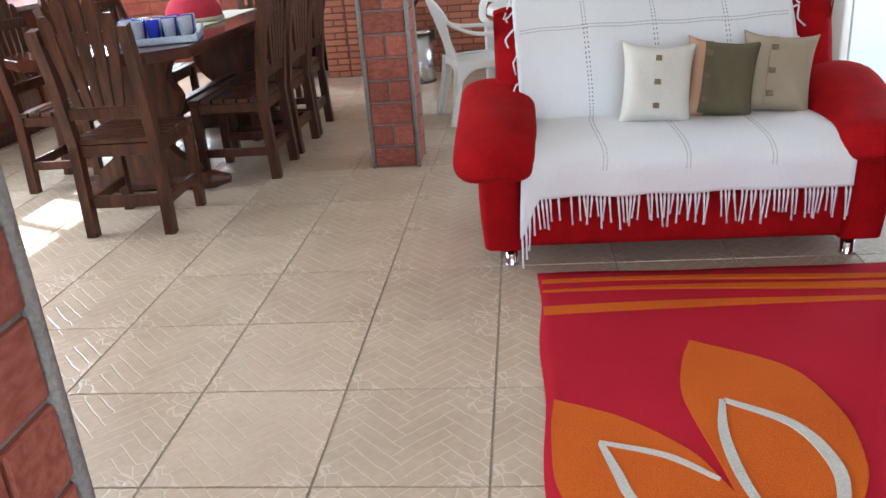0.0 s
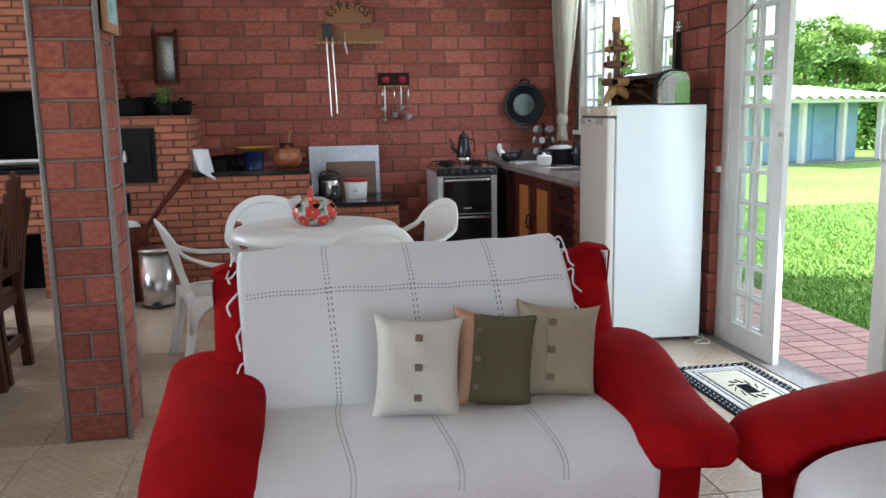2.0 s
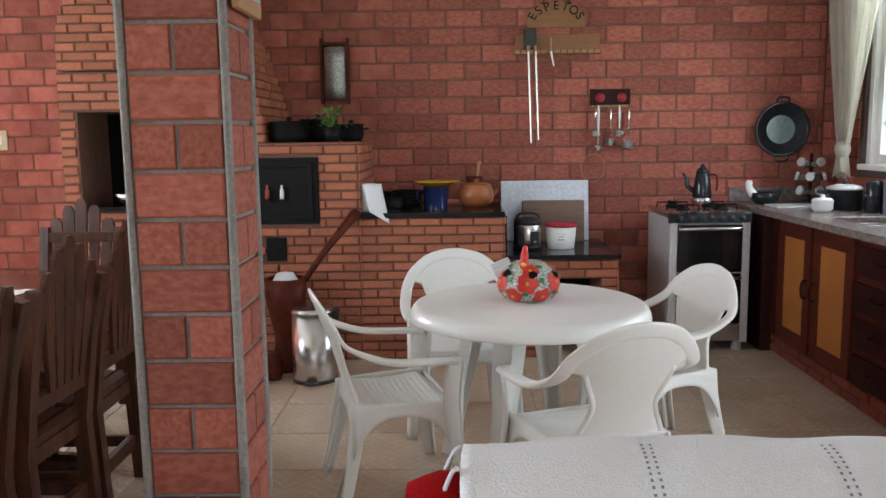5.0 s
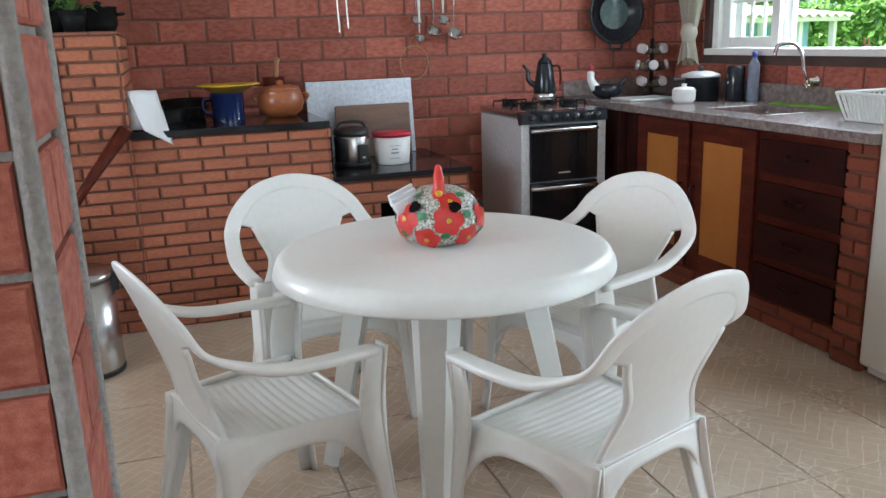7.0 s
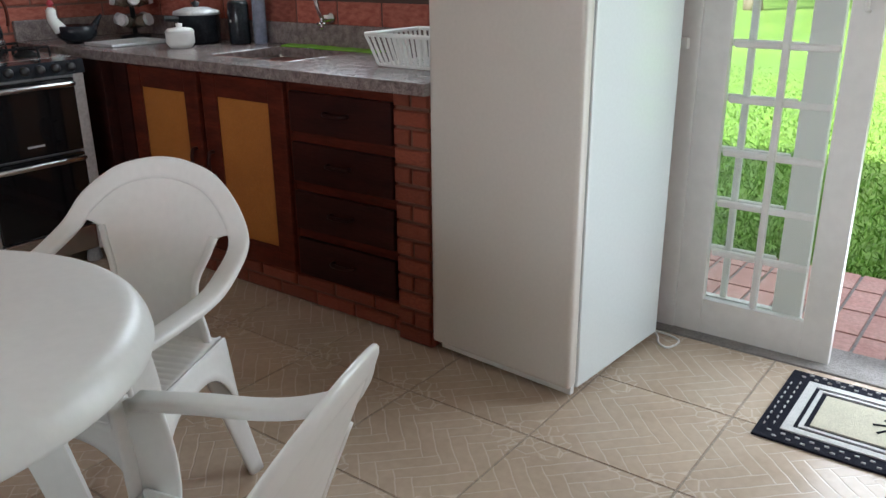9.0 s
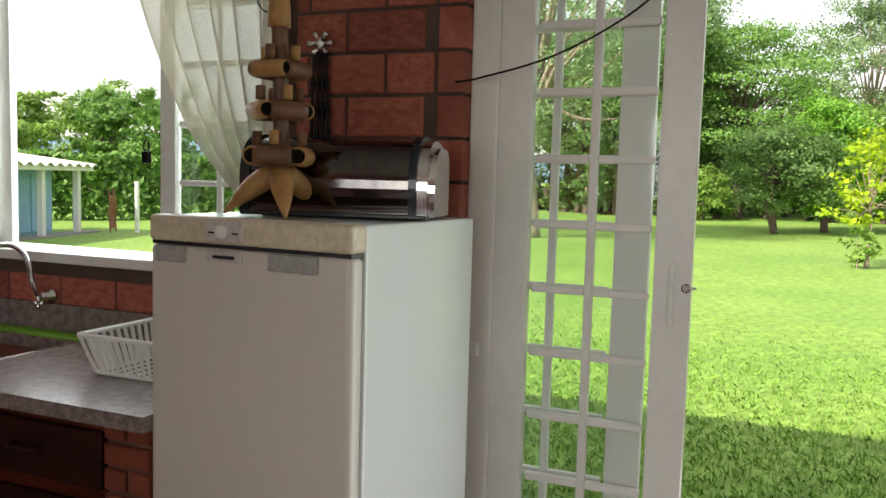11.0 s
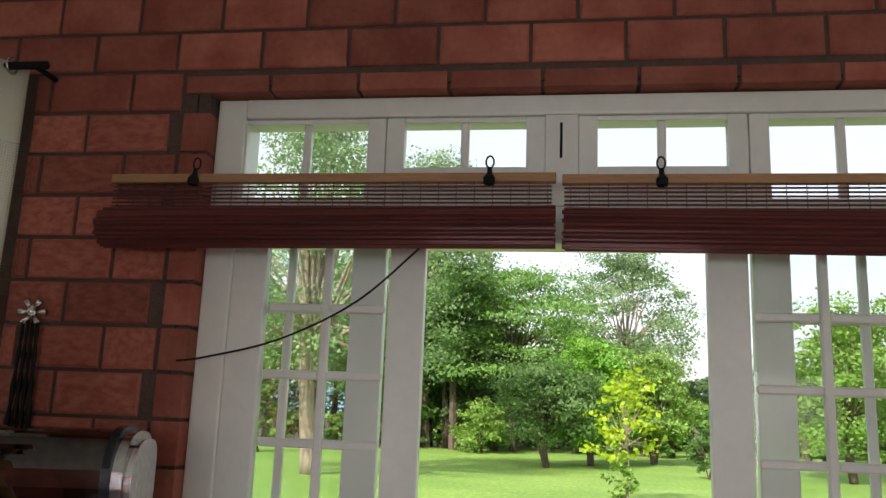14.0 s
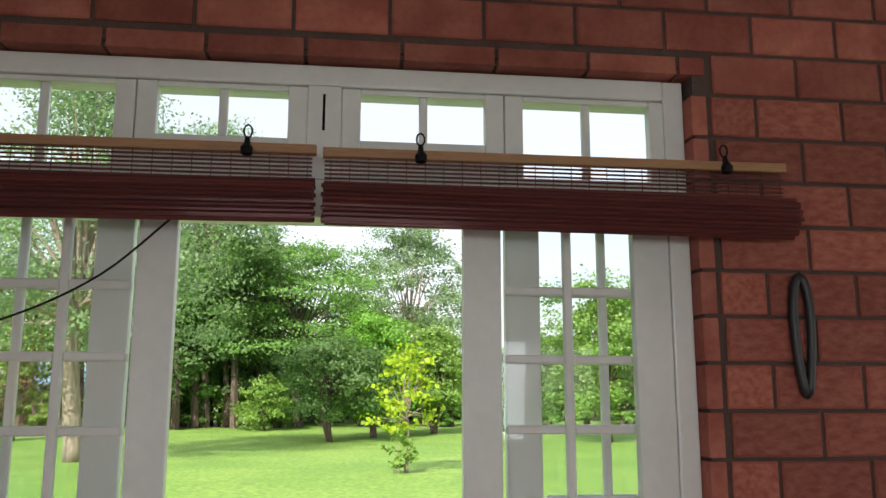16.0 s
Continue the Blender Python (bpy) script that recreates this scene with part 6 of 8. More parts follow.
tap = thing("tap", "chrome wall tap with a curved spout over the sink", "tap", pose(EX - 0.006, 6.72, 1.03))
bm = bmesh.new()
tube(bm, curve(0, [(0, 0, 0), (-0.05, 0.0, 0.0), (-0.075, 0.005, 0.05), (-0.09, 0.02, 0.14), (-0.13, 0.04, 0.18), (-0.19, 0.06, 0.17), (-0.205, 0.065, 0.12)], 5), 0.0095, 10)
part("spout", bm, CHROME, tap, smooth=True)
bm = lathe(bmesh.new(), [(0.024, 0), (0.022, 0.01), (0.014, 0.014), (0.014, 0.05)], 16)
part("body", bm, CHROME, tap, smooth=True).matrix_local = pose(0, 0, 0, 0, -90, 0)
bm = bmesh.new()
for k in range(4):
    a = k * math.pi / 2
    tube(bm, [(0, 0, 0), (0, 0.022 * math.cos(a), 0.022 * math.sin(a))], [0.006, 0.008], 8)
part("cross_handle", bm, CHROME, tap, smooth=True).matrix_local = pose(-0.06, 0, -0.02)

pier = thing("brick_pier", "thin brick pier at the end of the worktop", "pier", pose(1.50, 5.745, 0), kind="structure")
box_part("core", (0.008, 0.008, 0), (0.59, 0.142, 0.870), DARK_MORTAR, pier)
lay_bricks(pier, pose(0.006, 0.15, 0, 0, 0, -90), 0.15, 0, 0.870, 0.15, 0.063, 0.011, 0.012, SHADED_BRICK_MESH, near=lambda u, z: True, seed=61, wobble=0.8)
lay_bricks(pier, Matrix.Translation((0, 0.008, 0)), 0.59, 0, 0.870, 0.2, 0.063, 0.011, 0.012, SHADED_BRICK_MESH, near=lambda u, z: True, seed=62, wobble=0.8)
kick = thing("brick_plinth", "low brick plinth under the kitchen cabinets", "plinth", pose(1.535, 5.90, 0), kind="structure")
box_part("core", (0.012, 0, 0), (0.52, 2.24, 0.118), DARK_MORTAR, kick)
lay_bricks(kick, pose(0.012, 2.24, 0, 0, 0, -90), 2.24, 0, 0.118, 0.2, 0.059, 0.011, 0.012, SHADED_BRICK_MESH, near=lambda u, z: True, seed=63, wobble=0.8)


def bar_handle(parent, p, along_y=True):
    bm = bmesh.new()
    d = Vector((0, 1, 0)) if along_y else Vector((0, 0, 1))
    o = Vector((-1, 0, 0))
    c = Vector(p)
    tube(bm, curve(0, [c - d * 0.05, c - d * 0.045 + o * 0.022, c + o * 0.03, c + d * 0.045 + o * 0.022, c + d * 0.05], 4), 0.0075, 8)
    part("handle", bm, CABINET_WOOD, parent, "dark wooden pull", True)


def cabinets():
    d = thing("drawer_unit", "dark wooden kitchen drawer unit with four drawers", "cabinet")
    box_part("body", (1.53, 5.897, 0.12), (2.05, 6.397, 0.868), RED_WOOD, d, 0.003)
    for i in range(4):
        z0 = 0.135 + 0.183 * i
        w = box_part("drawer", (CX, 5.91, z0), (1.529, 6.385, z0 + 0.145), CABINET_WOOD, d, 0.005)
        bar_handle(w, (CX, 6.15, z0 + 0.08))
    for k, (y0, y1) in enumerate(((6.40, 6.885), (6.89, 7.37), (7.375, 7.47))):
        c = thing("cupboard", "dark wooden kitchen cupboard with a tan panelled door", "cabinet", group="kitchen cupboards")
        box_part("body", (1.53, y0, 0.12), (2.05, y1, 0.868), RED_WOOD, c, 0.003)
        if k == 2:
            box_part("filler", (CX + 0.004, y0, 0.125), (1.529, y1, 0.86), CABINET_WOOD, c, 0.003)
            continue
        bm = bmesh.new()
        a, b, z0, z1, f = y0 + 0.012, y1 - 0.012, 0.13, 0.855, 0.085
        bx(bm, (CX, a, z0), (1.529, a + f, z1), 0.004)
        bx(bm, (CX, b - f, z0), (1.529, b, z1), 0.004)
        bx(bm, (CX + 0.001, a + f, z0), (1.528, b - f, z0 + f), 0.003)
        bx(bm, (CX + 0.001, a + f, z1 - f), (1.528, b - f, z1), 0.003)
        door = part("door", bm, RED_WOOD, c)
        box_part("door_panel", (CX + 0.008, a + f - 0.003, z0 + f - 0.003), (1.527, b - f + 0.003, z1 - f + 0.003), TAN_PANEL, door, 0.0, "tan woven door panel")
        bar_handle(door, (CX, y1 - 0.05 if k == 0 else y0 + 0.05, 0.50), False)
    h = thing("corner_cupboard", "dark kitchen base unit beside the cooker", "cabinet")
    box_part("body", (1.47, 7.49, 0.0), (2.05, NY - 0.01, 0.868), CABINET_WOOD, h, 0.003)


cabinets()

# ---- fridge and what stands on it ----


def fridge():
    f = thing("fridge", "old white single-door fridge with an ivory front", "fridge", pose(1.442, 5.195, 0, 0, 0, -4))
    D, W, H = 0.575, 0.535, 1.37
    box_part("cabinet", (0.055, 0.0, 0.03), (D, W, H - 0.002), FRIDGE_SIDE, f, 0.008, seg=3)
    box_part("gasket", (0.048, 0.006, 0.05), (0.056, W - 0.006, H - 0.075), GREY_PLASTIC, f)
    bm = bmesh.new()
    bx(bm, (0.0, -0.002, 0.045), (0.048, W + 0.002, 1.305), 0.016, 4)
    door = part("door", bm, FRIDGE_FRONT, f, smooth=True)
    bm = bmesh.new()
    bx(bm, (-0.004, -0.003, 1.312), (0.06, W + 0.003, H), 0.012, 3)
    panel = part("top_panel", bm, material("cream_plastic", (0.60, 0.53, 0.40), 0.4, scale=4, amount=0.3, fine=60, bump=0.02), f, "cream plastic control panel", True)
    box_part("seam", (0.004, 0.002, 1.3045), (0.05, W - 0.002, 1.3125), DARK_PLASTIC, f)
    for y0, w in ((0.077, 0.123), (0.428, 0.087)):
        box_part("handle_recess", (-0.008, y0, 1.266), (0.002, y0 + w, 1.303), GREY_PLASTIC, door, 0.006)
        box_part("handle_cap", (-0.006, y0, 1.314), (0.0, y0 + w, 1.345), panel.data.materials[0], panel, 0.005)
    box_part("badge", (-0.007, 0.270, 1.276), (0.0, 0.365, 1.300), SILVER, door, 0.006)
    box_part("badge_mark", (-0.0095, 0.288, 1.283), (-0.0065, 0.345, 1.290), DARK_PLASTIC, door)
    box_part("control_plate", (-0.0075, 0.268, 1.320), (0.0, 0.367, 1.362), SILVER, panel, 0.005)
    part("dial", lathe(bmesh.new(), [(0.016, 0), (0.015, 0.01), (0.0, 0.011)], 18), PLASTIC, panel, smooth=True).matrix_local = pose(-0.007, 0.318, 1.341, 0, -90, 0)
    for y in (0.285, 0.350):
        box_part("print", (-0.0095, y - 0.008, 1.336), (-0.007, y + 0.008, 1.340), DARK_PLASTIC, panel)
    for y in (0.06, W - 0.06):
        for x in (0.09, D - 0.05):
            part("foot", lathe(bmesh.new(), [(0.02, 0), (0.02, 0.02), (0.012, 0.03)], 12, (x, y, 0)), DARK_PLASTIC, f)
    box_part("kick_plate", (0.035, 0.01, 0.012), (0.055, W - 0.01, 0.044), PLASTIC, f, 0.003)
    c = thing("power_cable", "thin white power cable looped beside the fridge", "cable")
    part("cable", tube(bmesh.new(), curve(0, [(2.05, 5.23, 0.006), (2.07, 5.15, 0.006), (2.04, 5.08, 0.006), (1.97, 5.09, 0.006), (1.985, 5.13, 0.006), (2.05, 5.17, 0.008), (2.085, 5.25, 0.01)], 6), 0.004, 6), PLASTIC, c, smooth=True)


fridge()


def bread_bin():
    b = thing("bread_bin", "black and chrome roll-top bread bin on the fridge", "bread bin", pose(1.83, 5.19, 1.371, 0, 0, 13))
    L, D, H = 0.43, 0.22, 0.18
    prof = [(-D / 2, 0.0), (-D / 2, 0.10), (-D / 2 + 0.03, 0.155), (-D / 2 + 0.085, H), (D / 2 - 0.06, H), (D / 2 - 0.015, 0.165), (D / 2, 0.12), (D / 2, 0.0)]

    def shell(x0, x1, grow, mat, name, ends, label=""):
        c = curve(0, [(0, y * grow, 0.006 + z * grow) for y, z in prof], 5)
        bm = bmesh.new()
        a = [bm.verts.new((q.y, x0, q.z)) for q in c]
        d = [bm.verts.new((q.y, x1, q.z)) for q in c]
        for i in range(len(a) - 1):
            bm.faces.new((a[i], a[i + 1], d[i + 1], d[i]))
        bm.faces.new((a[0], d[0], d[-1], a[-1]))
        if ends:
            bm.faces.new(a[::-1])
            bm.faces.new(d)
        bmesh.ops.recalc_face_normals(bm, faces=bm.faces[:])
        part(name, bm, mat, b, label, smooth=False)

    shell(0.035, L - 0.012, 0.985, material("smoked_lid", (0.11, 0.10, 0.095), 0.06, metal=1.0, scale=4, amount=0.3, fine=50, bump=0), "lid", True, "glossy smoked roll-top lid")
    shell(0.02, 0.038, 1.03, BLACK_ENAMEL, "end_band", True)
    shell(-0.004, 0.021, 0.97, material("dark_chrome", (0.66, 0.66, 0.66), 0.1, metal=1.0, scale=4, fine=60, bump=0), "end_cap", True, "polished chrome end cap")
    shell(-0.02, -0.003, 0.88, CHROME, "end_boss", True, "polished chrome end")
    shell(L - 0.014, L + 0.01, 1.02, BLACK_ENAMEL, "end_cap", True)
    box_part("base", (-D / 2 - 0.004, -0.004, 0), (D / 2 + 0.004, L + 0.01, 0.012), BLACK_ENAMEL, b, 0.004)


bread_bin()


def wooden_tree():
    """A little tree of bamboo rings and pegs on three splayed feet."""
    bamboo = material("bamboo", (0.42, 0.235, 0.08), 0.5, second=(0.26, 0.125, 0.04), scale=14, amount=0.8, fine=60, bump=0.1)
    brown = material("stained_bamboo", (0.17, 0.075, 0.035), 0.5, second=(0.09, 0.04, 0.02), scale=14, amount=0.8, fine=60, bump=0.1)
    w = thing("bamboo_tree", "small tree-shaped bamboo ornament on three feet", "ornament", pose(1.60, 5.47, 1.371))
    part("stem", tube(bmesh.new(), curve(0, [(0, 0, 0.06), (0.005, 0, 0.25), (0.0, 0.004, 0.44)], 5), 0.019, 12), brown, w, smooth=True)
    part("cap", tube(bmesh.new(), [(0.0, 0.004, 0.42), (0.0, 0.004, 0.445), (0, 0.004, 0.505)], [0.026, 0.026, 0.021], 12), bamboo, w, smooth=True)
    for k in range(3):
        a = radians(100 + 120 * k)
        d = Vector((math.cos(a), math.sin(a), 0))
        part("foot", tube(bmesh.new(), curve(0, [d * 0.01 + Vector((0, 0, 0.10)), d * 0.07 + Vector((0, 0, 0.06)), d * 0.135 + Vector((0, 0, 0.004))], 4), [0.026, 0.027, 0.027, 0.026, 0.024, 0.02, 0.015, 0.009, 0.003], 10), bamboo, w, smooth=True)
    for i, z in enumerate((0.135, 0.235, 0.325)):
        for k in range(4):
            a = radians(35 * i + 90 * k + 20)
            d = Vector((math.cos(a), math.sin(a), 0))
            t = Vector((-d.y, d.x, 0))
            c = d * (0.052 - 0.006 * i) + Vector((0, 0, z))
            bm = bmesh.new()
            r = 0.023 - 0.002 * i
            tube(bm, [c - t * 0.042, c - t * 0.03, c + t * 0.03, c + t * 0.042], [r * 0.93, r, r, r * 0.93], 12)
            ring = part("bamboo_ring", bm, bamboo if k % 2 else brown, w, smooth=True)
            # black discs on the closed ends give the shade of a hollow
            for q in (-1, 1):
                part("hollow", tube(bmesh.new(), [c + t * 0.0425 * q, c + t * 0.0445 * q], [r * 0.7, r * 0.7], 10), SOOT_SHADE_BLACK, ring)
            bm = bmesh.new()
            tube(bm, [c * 0.98 + Vector((0, 0, 0.028)), c * 0.98 + Vector((0, 0, 0.058))], 0.011, 8)
            part("peg", bm, bamboo if k % 2 == 0 else brown, w, smooth=True)
    part("hanging_loop", tube(bmesh.new(), curve(0, [(0, 0.005, 0.50), (0, 0.04, 0.512), (0, 0.062, 0.48), (0, 0.04, 0.455), (0, 0.02, 0.46)], 5), 0.0018, 6), BLACK_IRON, w, smooth=True)


wooden_tree()

# ---- cooker ----


def cooker():
    c = thing("gas_cooker", "silver double-oven gas cooker with black glass doors", "cooker", pose(0.875, 7.48, 0))
    W, D, H = 0.505, 0.60, 0.885
    box_part("body", (0.004, 0.03, 0.06), (W - 0.004, D, H - 0.03), SILVER, c, 0.006)
    for x in (0.0, W - 0.05):
        box_part("front_column", (x, -0.004, 0.06), (x + 0.05, 0.032, H - 0.055), SILVER, c, 0.008)
    for x in (0.05, W - 0.05):
        for y in (0.05, D - 0.06):
            part("foot", lathe(bmesh.new(), [(0.03, 0), (0.034, 0.01), (0.026, 0.06)], 14, (x, y, 0)), GREY_PLASTIC, c)
    for z0, z1, nm in ((0.515, 0.815, "upper_oven_door"), (0.185, 0.505, "lower_oven_door")):
        d = box_part(nm, (0.052, -0.012, z0), (W - 0.052, 0.03, z1), OVEN_GLASS, c, 0.006)
        bm = bmesh.new()
        tube(bm, curve(0, [(0.06, -0.012, z1 - 0.025), (0.09, -0.04, z1 - 0.022), (W / 2, -0.048, z1 - 0.02), (W - 0.09, -0.04, z1 - 0.022), (W - 0.06, -0.012, z1 - 0.025)], 5), 0.0125, 8)
        part("handle", bm, STEEL, d, "curved steel door handle", True)
    box_part("label_print", (0.215, -0.0135, 0.555), (0.285, -0.0125, 0.563), SILVER, c)
    box_part("bottom_drawer", (0.052, -0.008, 0.07), (W - 0.052, 0.03, 0.178), STEEL, c, 0.006)
    bm = bmesh.new()
    v = [bm.verts.new(p) for p in ((0.0, -0.02, 0.83), (W, -0.02, 0.83), (W, -0.01, 0.885), (0, -0.01, 0.885), (0, 0.03, 0.82), (W, 0.03, 0.82), (W, 0.06, 0.892), (0, 0.06, 0.892))]
    for q in ((0, 1, 2, 3), (5, 4, 7, 6), (3, 2, 6, 7), (1, 0, 4, 5), (0, 3, 7, 4), (2, 1, 5, 6)):
        bm.faces.new([v[i] for i in q])
    part("control_panel", bm, BLACK_ENAMEL, c)
    for i in range(7):
        x = 0.06 + 0.064 * i
        k = lathe(bmesh.new(), [(0.019, 0), (0.017, 0.014), (0.012, 0.02), (0, 0.021)], 16)
        part("knob", k, DARK_PLASTIC, c, "black control knob", True).matrix_local = pose(x, -0.015, 0.858, 80, 0, 0)
    box_part("hob", (0.0, 0.06, 0.868), (W, D, 0.894), STEEL, c, 0.006)
    for gx in (0.13, 0.375):
        for gy in (0.19, 0.45):
            bm = bmesh.new()
            tube(bm, [(gx + 0.034 * math.cos(a), gy + 0.034 * math.sin(a), 0.925) for a in np.linspace(0, math.tau, 17)[:-1]], 0.006, 6, True)
            for dx, dy in ((1, 0), (-1, 0), (0, 1), (0, -1)):
                tube(bm, [(gx + dx * 0.03, gy + dy * 0.03, 0.925), (gx + dx * 0.10, gy + dy * 0.10, 0.925), (gx + dx * 0.105, gy + dy * 0.105, 0.895)], 0.006, 6)
            part("pan_support", bm, BLACK_IRON, c, "black iron pan support")
    for gx in (0.13, 0.375):
        for gy in (0.19, 0.45):
            part("burner", lathe(bmesh.new(), [(0.045, 0.894), (0.045, 0.905), (0.03, 0.912), (0.03, 0.918), (0, 0.92)], 18, (gx, gy, 0)), BLACK_IRON, c, smooth=True)


cooker()


def coffee_pot():
    k = thing("coffee_pot", "black enamel coffee pot with a steel base band", "coffee pot", pose(1.165, 7.80, 0.93, 0, 0, 170))
    part("body", lathe(bmesh.new(), [(0.062, 0.035), (0.064, 0.05), (0.05, 0.15), (0.042, 0.195), (0.04, 0.20)], 24), BLACK_ENAMEL, k, smooth=True)
    part("base_band", lathe(bmesh.new(), [(0.066, 0.0), (0.067, 0.02), (0.063, 0.035)], 24), STEEL, k, "steel base band", True)
    part("lid", lathe(bmesh.new(), [(0.043, 0.198), (0.038, 0.215), (0.015, 0.235), (0.012, 0.24), (0.014, 0.25), (0, 0.258)], 20), BLACK_ENAMEL, k, smooth=True)
    part("spout", tube(bmesh.new(), curve(0, [(0.055, 0, 0.08), (0.095, 0, 0.11), (0.10, 0, 0.16), (0.125, 0, 0.195)], 4), [0.02, 0.018, 0.016, 0.015, 0.014, 0.013, 0.012, 0.011, 0.01, 0.009, 0.009, 0.009, 0.008], 8), BLACK_ENAMEL, k, smooth=True)
    part("handle", tube(bmesh.new(), curve(0, [(-0.045, 0, 0.185), (-0.085, 0, 0.18), (-0.095, 0, 0.12), (-0.09, 0, 0.08)], 4), 0.007, 8), RED_WOOD, k, "slim wooden handle", True)


coffee_pot()

# ---- curtains, blinds and things on the walls ----


def lace_material():
    """Thin white crochet cotton: light shows through it and through its mesh of holes."""
    m = material("lace_cotton", (0.72, 0.68, 0.58), 0.95, second=(0.66, 0.62, 0.52), scale=6, amount=0.4, fine=200, bump=0.3, fine_amount=0.05, spec=0.1)
    nt = m.node_tree
    p = nt.nodes["Principled BSDF"]
    tl = nt.nodes.new("ShaderNodeBsdfTranslucent")
    tl.inputs[0].default_value = (0.46, 0.42, 0.33, 1)
    mx = nt.nodes.new("ShaderNodeMixShader")
    mx.inputs[0].default_value = 0.5
    nt.links.new(p.outputs[0], mx.inputs[1])
    nt.links.new(tl.outputs[0], mx.inputs[2])
    tc = nt.nodes.new("ShaderNodeTexCoord")
    w = []
    for ax in (0, 1):
        s = nt.nodes.new("ShaderNodeSeparateXYZ")
        nt.links.new(tc.outputs["UV"], s.inputs[0])
        mu = nt.nodes.new("ShaderNodeMath")
        mu.operation = "MULTIPLY"
        mu.inputs[1].default_value = (150, 215)[ax]
        nt.links.new(s.outputs[ax], mu.inputs[0])
        fr = nt.nodes.new("ShaderNodeMath")
        fr.operation = "FRACT"
        nt.links.new(mu.outputs[0], fr.inputs[0])
        g = nt.nodes.new("ShaderNodeMath")
        g.operation = "GREATER_THAN"
        g.inputs[1].default_value = 0.42
        nt.links.new(fr.outputs[0], g.inputs[0])
        w.append(g.outputs[0])
    h = nt.nodes.new("ShaderNodeMath")
    h.operation = "MULTIPLY"
    nt.links.new(w[0], h.inputs[0])
    nt.links.new(w[1], h.inputs[1])
    # the closely woven heading has no holes
    head = nt.nodes.new("ShaderNodeMath")
    head.operation = "GREATER_THAN"
    head.inputs[1].default_value = 0.14
    nt.links.new(s.outputs[1], head.inputs[0])
    body = nt.nodes.new("ShaderNodeMath")
    body.operation = "MULTIPLY"
    nt.links.new(h.outputs[0], body.inputs[0])
    nt.links.new(head.outputs[0], body.inputs[1])
    h = body
    hole = nt.nodes.new("ShaderNodeMath")
    hole.operation = "MULTIPLY"
    hole.inputs[1].default_value = 0.62
    nt.links.new(h.outputs[0], hole.inputs[0])
    tr = nt.nodes.new("ShaderNodeBsdfTransparent")
    m2 = nt.nodes.new("ShaderNodeMixShader")
    nt.links.new(hole.outputs[0], m2.inputs[0])
    nt.links.new(mx.outputs[0], m2.inputs[1])
    nt.links.new(tr.outputs[0], m2.inputs[2])
    nt.links.new(m2.outputs[0], nt.nodes["Material Output"].inputs[0])
    return m


LACE = lace_material()


def curtain(label, edge_a, edge_b, folds, depth, knot=None, seed=1):
    """A hanging curtain between two edge lines given as (y, z) from the rod down."""
    c = thing("curtain", label, "curtain", group="kitchen curtains")
    A = curve(0, [(0, y, z) for y, z in edge_a], 10)
    B = curve(0, [(0, y, z) for y, z in edge_b], 10)

    def f(u, v):
        i = v * (len(A) - 1)
        k = min(int(i), len(A) - 2)
        p, q = A[k].lerp(A[k + 1], i - k), B[k].lerp(B[k + 1], i - k)
        r = p.lerp(q, u)
        width = max(0.08, abs(p.y - q.y))
        d = depth * (0.5 + 0.5 * min(1, width / 0.5))
        return Vector((2.0 + d * math.sin(u * folds * math.tau + 1.5 * v) + 0.012 * math.sin(u * 5 + v * 4 + seed), r.y, r.z))

    bm = bmesh.new()
    nu, nv = folds * 12, 50
    sheet(bm, f, nu, nv)
    uv = bm.loops.layers.uv.new("cloth")
    bm.verts.index_update()
    for face in bm.faces:
        for l in face.loops:
            i = l.vert.index
            l[uv].uv = ((i // (nv + 1)) / nu, (i % (nv + 1)) / nv)
    part("cloth", bm, LACE, c, smooth=True)
    for k in range(7):
        u = (k + 0.5) / 7
        p = f(u, 0)
        r = part("eyelet", tube(bmesh.new(), [(2.0 + 0.022 * math.cos(a), p.y, 2.505 + 0.022 * math.sin(a)) for a in np.linspace(0, math.tau, 13)[:-1]], 0.004, 6, True), STEEL, c, smooth=True)
    if knot:
        y, z = knot
        part("knot", lathe(bmesh.new(), [(0.0, -0.06), (0.035, -0.045), (0.05, 0.0), (0.04, 0.045), (0.0, 0.06)], 14, (2.0, y, z)), LACE, c, "knotted end of the lace", True)
        rng = random.Random(seed)
        bm = sheet(bmesh.new(), lambda u, v: Vector((2.0 + 0.03 * math.sin(u * 19), y + (u - 0.5) * (0.05 + 0.11 * v), z - 0.03 - (0.13 + 0.025 * math.sin(u * 22)) * v)), 30, 8)
        part("tail", bm, LACE, c, smooth=True)
    return c


curtain("long white lace curtain drawn aside over the kitchen window", [(5.72, 2.52), (5.72, 2.0), (5.735, 1.6), (5.76, 1.385)], [(6.36, 2.52), (6.28, 2.05), (6.08, 1.62), (5.86, 1.385)], 6, 0.028, seed=2)
curtain("white lace curtain gathered and knotted beside the window", [(7.22, 2.52), (7.31, 2.1), (7.48, 1.6), (7.59, 1.30)], [(7.98, 2.52), (7.90, 2.1), (7.76, 1.6), (7.68, 1.30)], 6, 0.026, knot=(7.64, 1.27), seed=3)
rod = thing("curtain_rod", "dark metal curtain rod over the kitchen window", "curtain rod")
part("rod", tube(bmesh.new(), [(2.0, 5.66, 2.505), (2.0, 8.08, 2.505)], 0.011, 10), BLACK_IRON, rod, smooth=True)
for y in (5.70, 8.04):
    part("bracket", tube(bmesh.new(), [(2.0, y, 2.505), (EX, y, 2.505)], 0.008, 8), BLACK_IRON, rod)

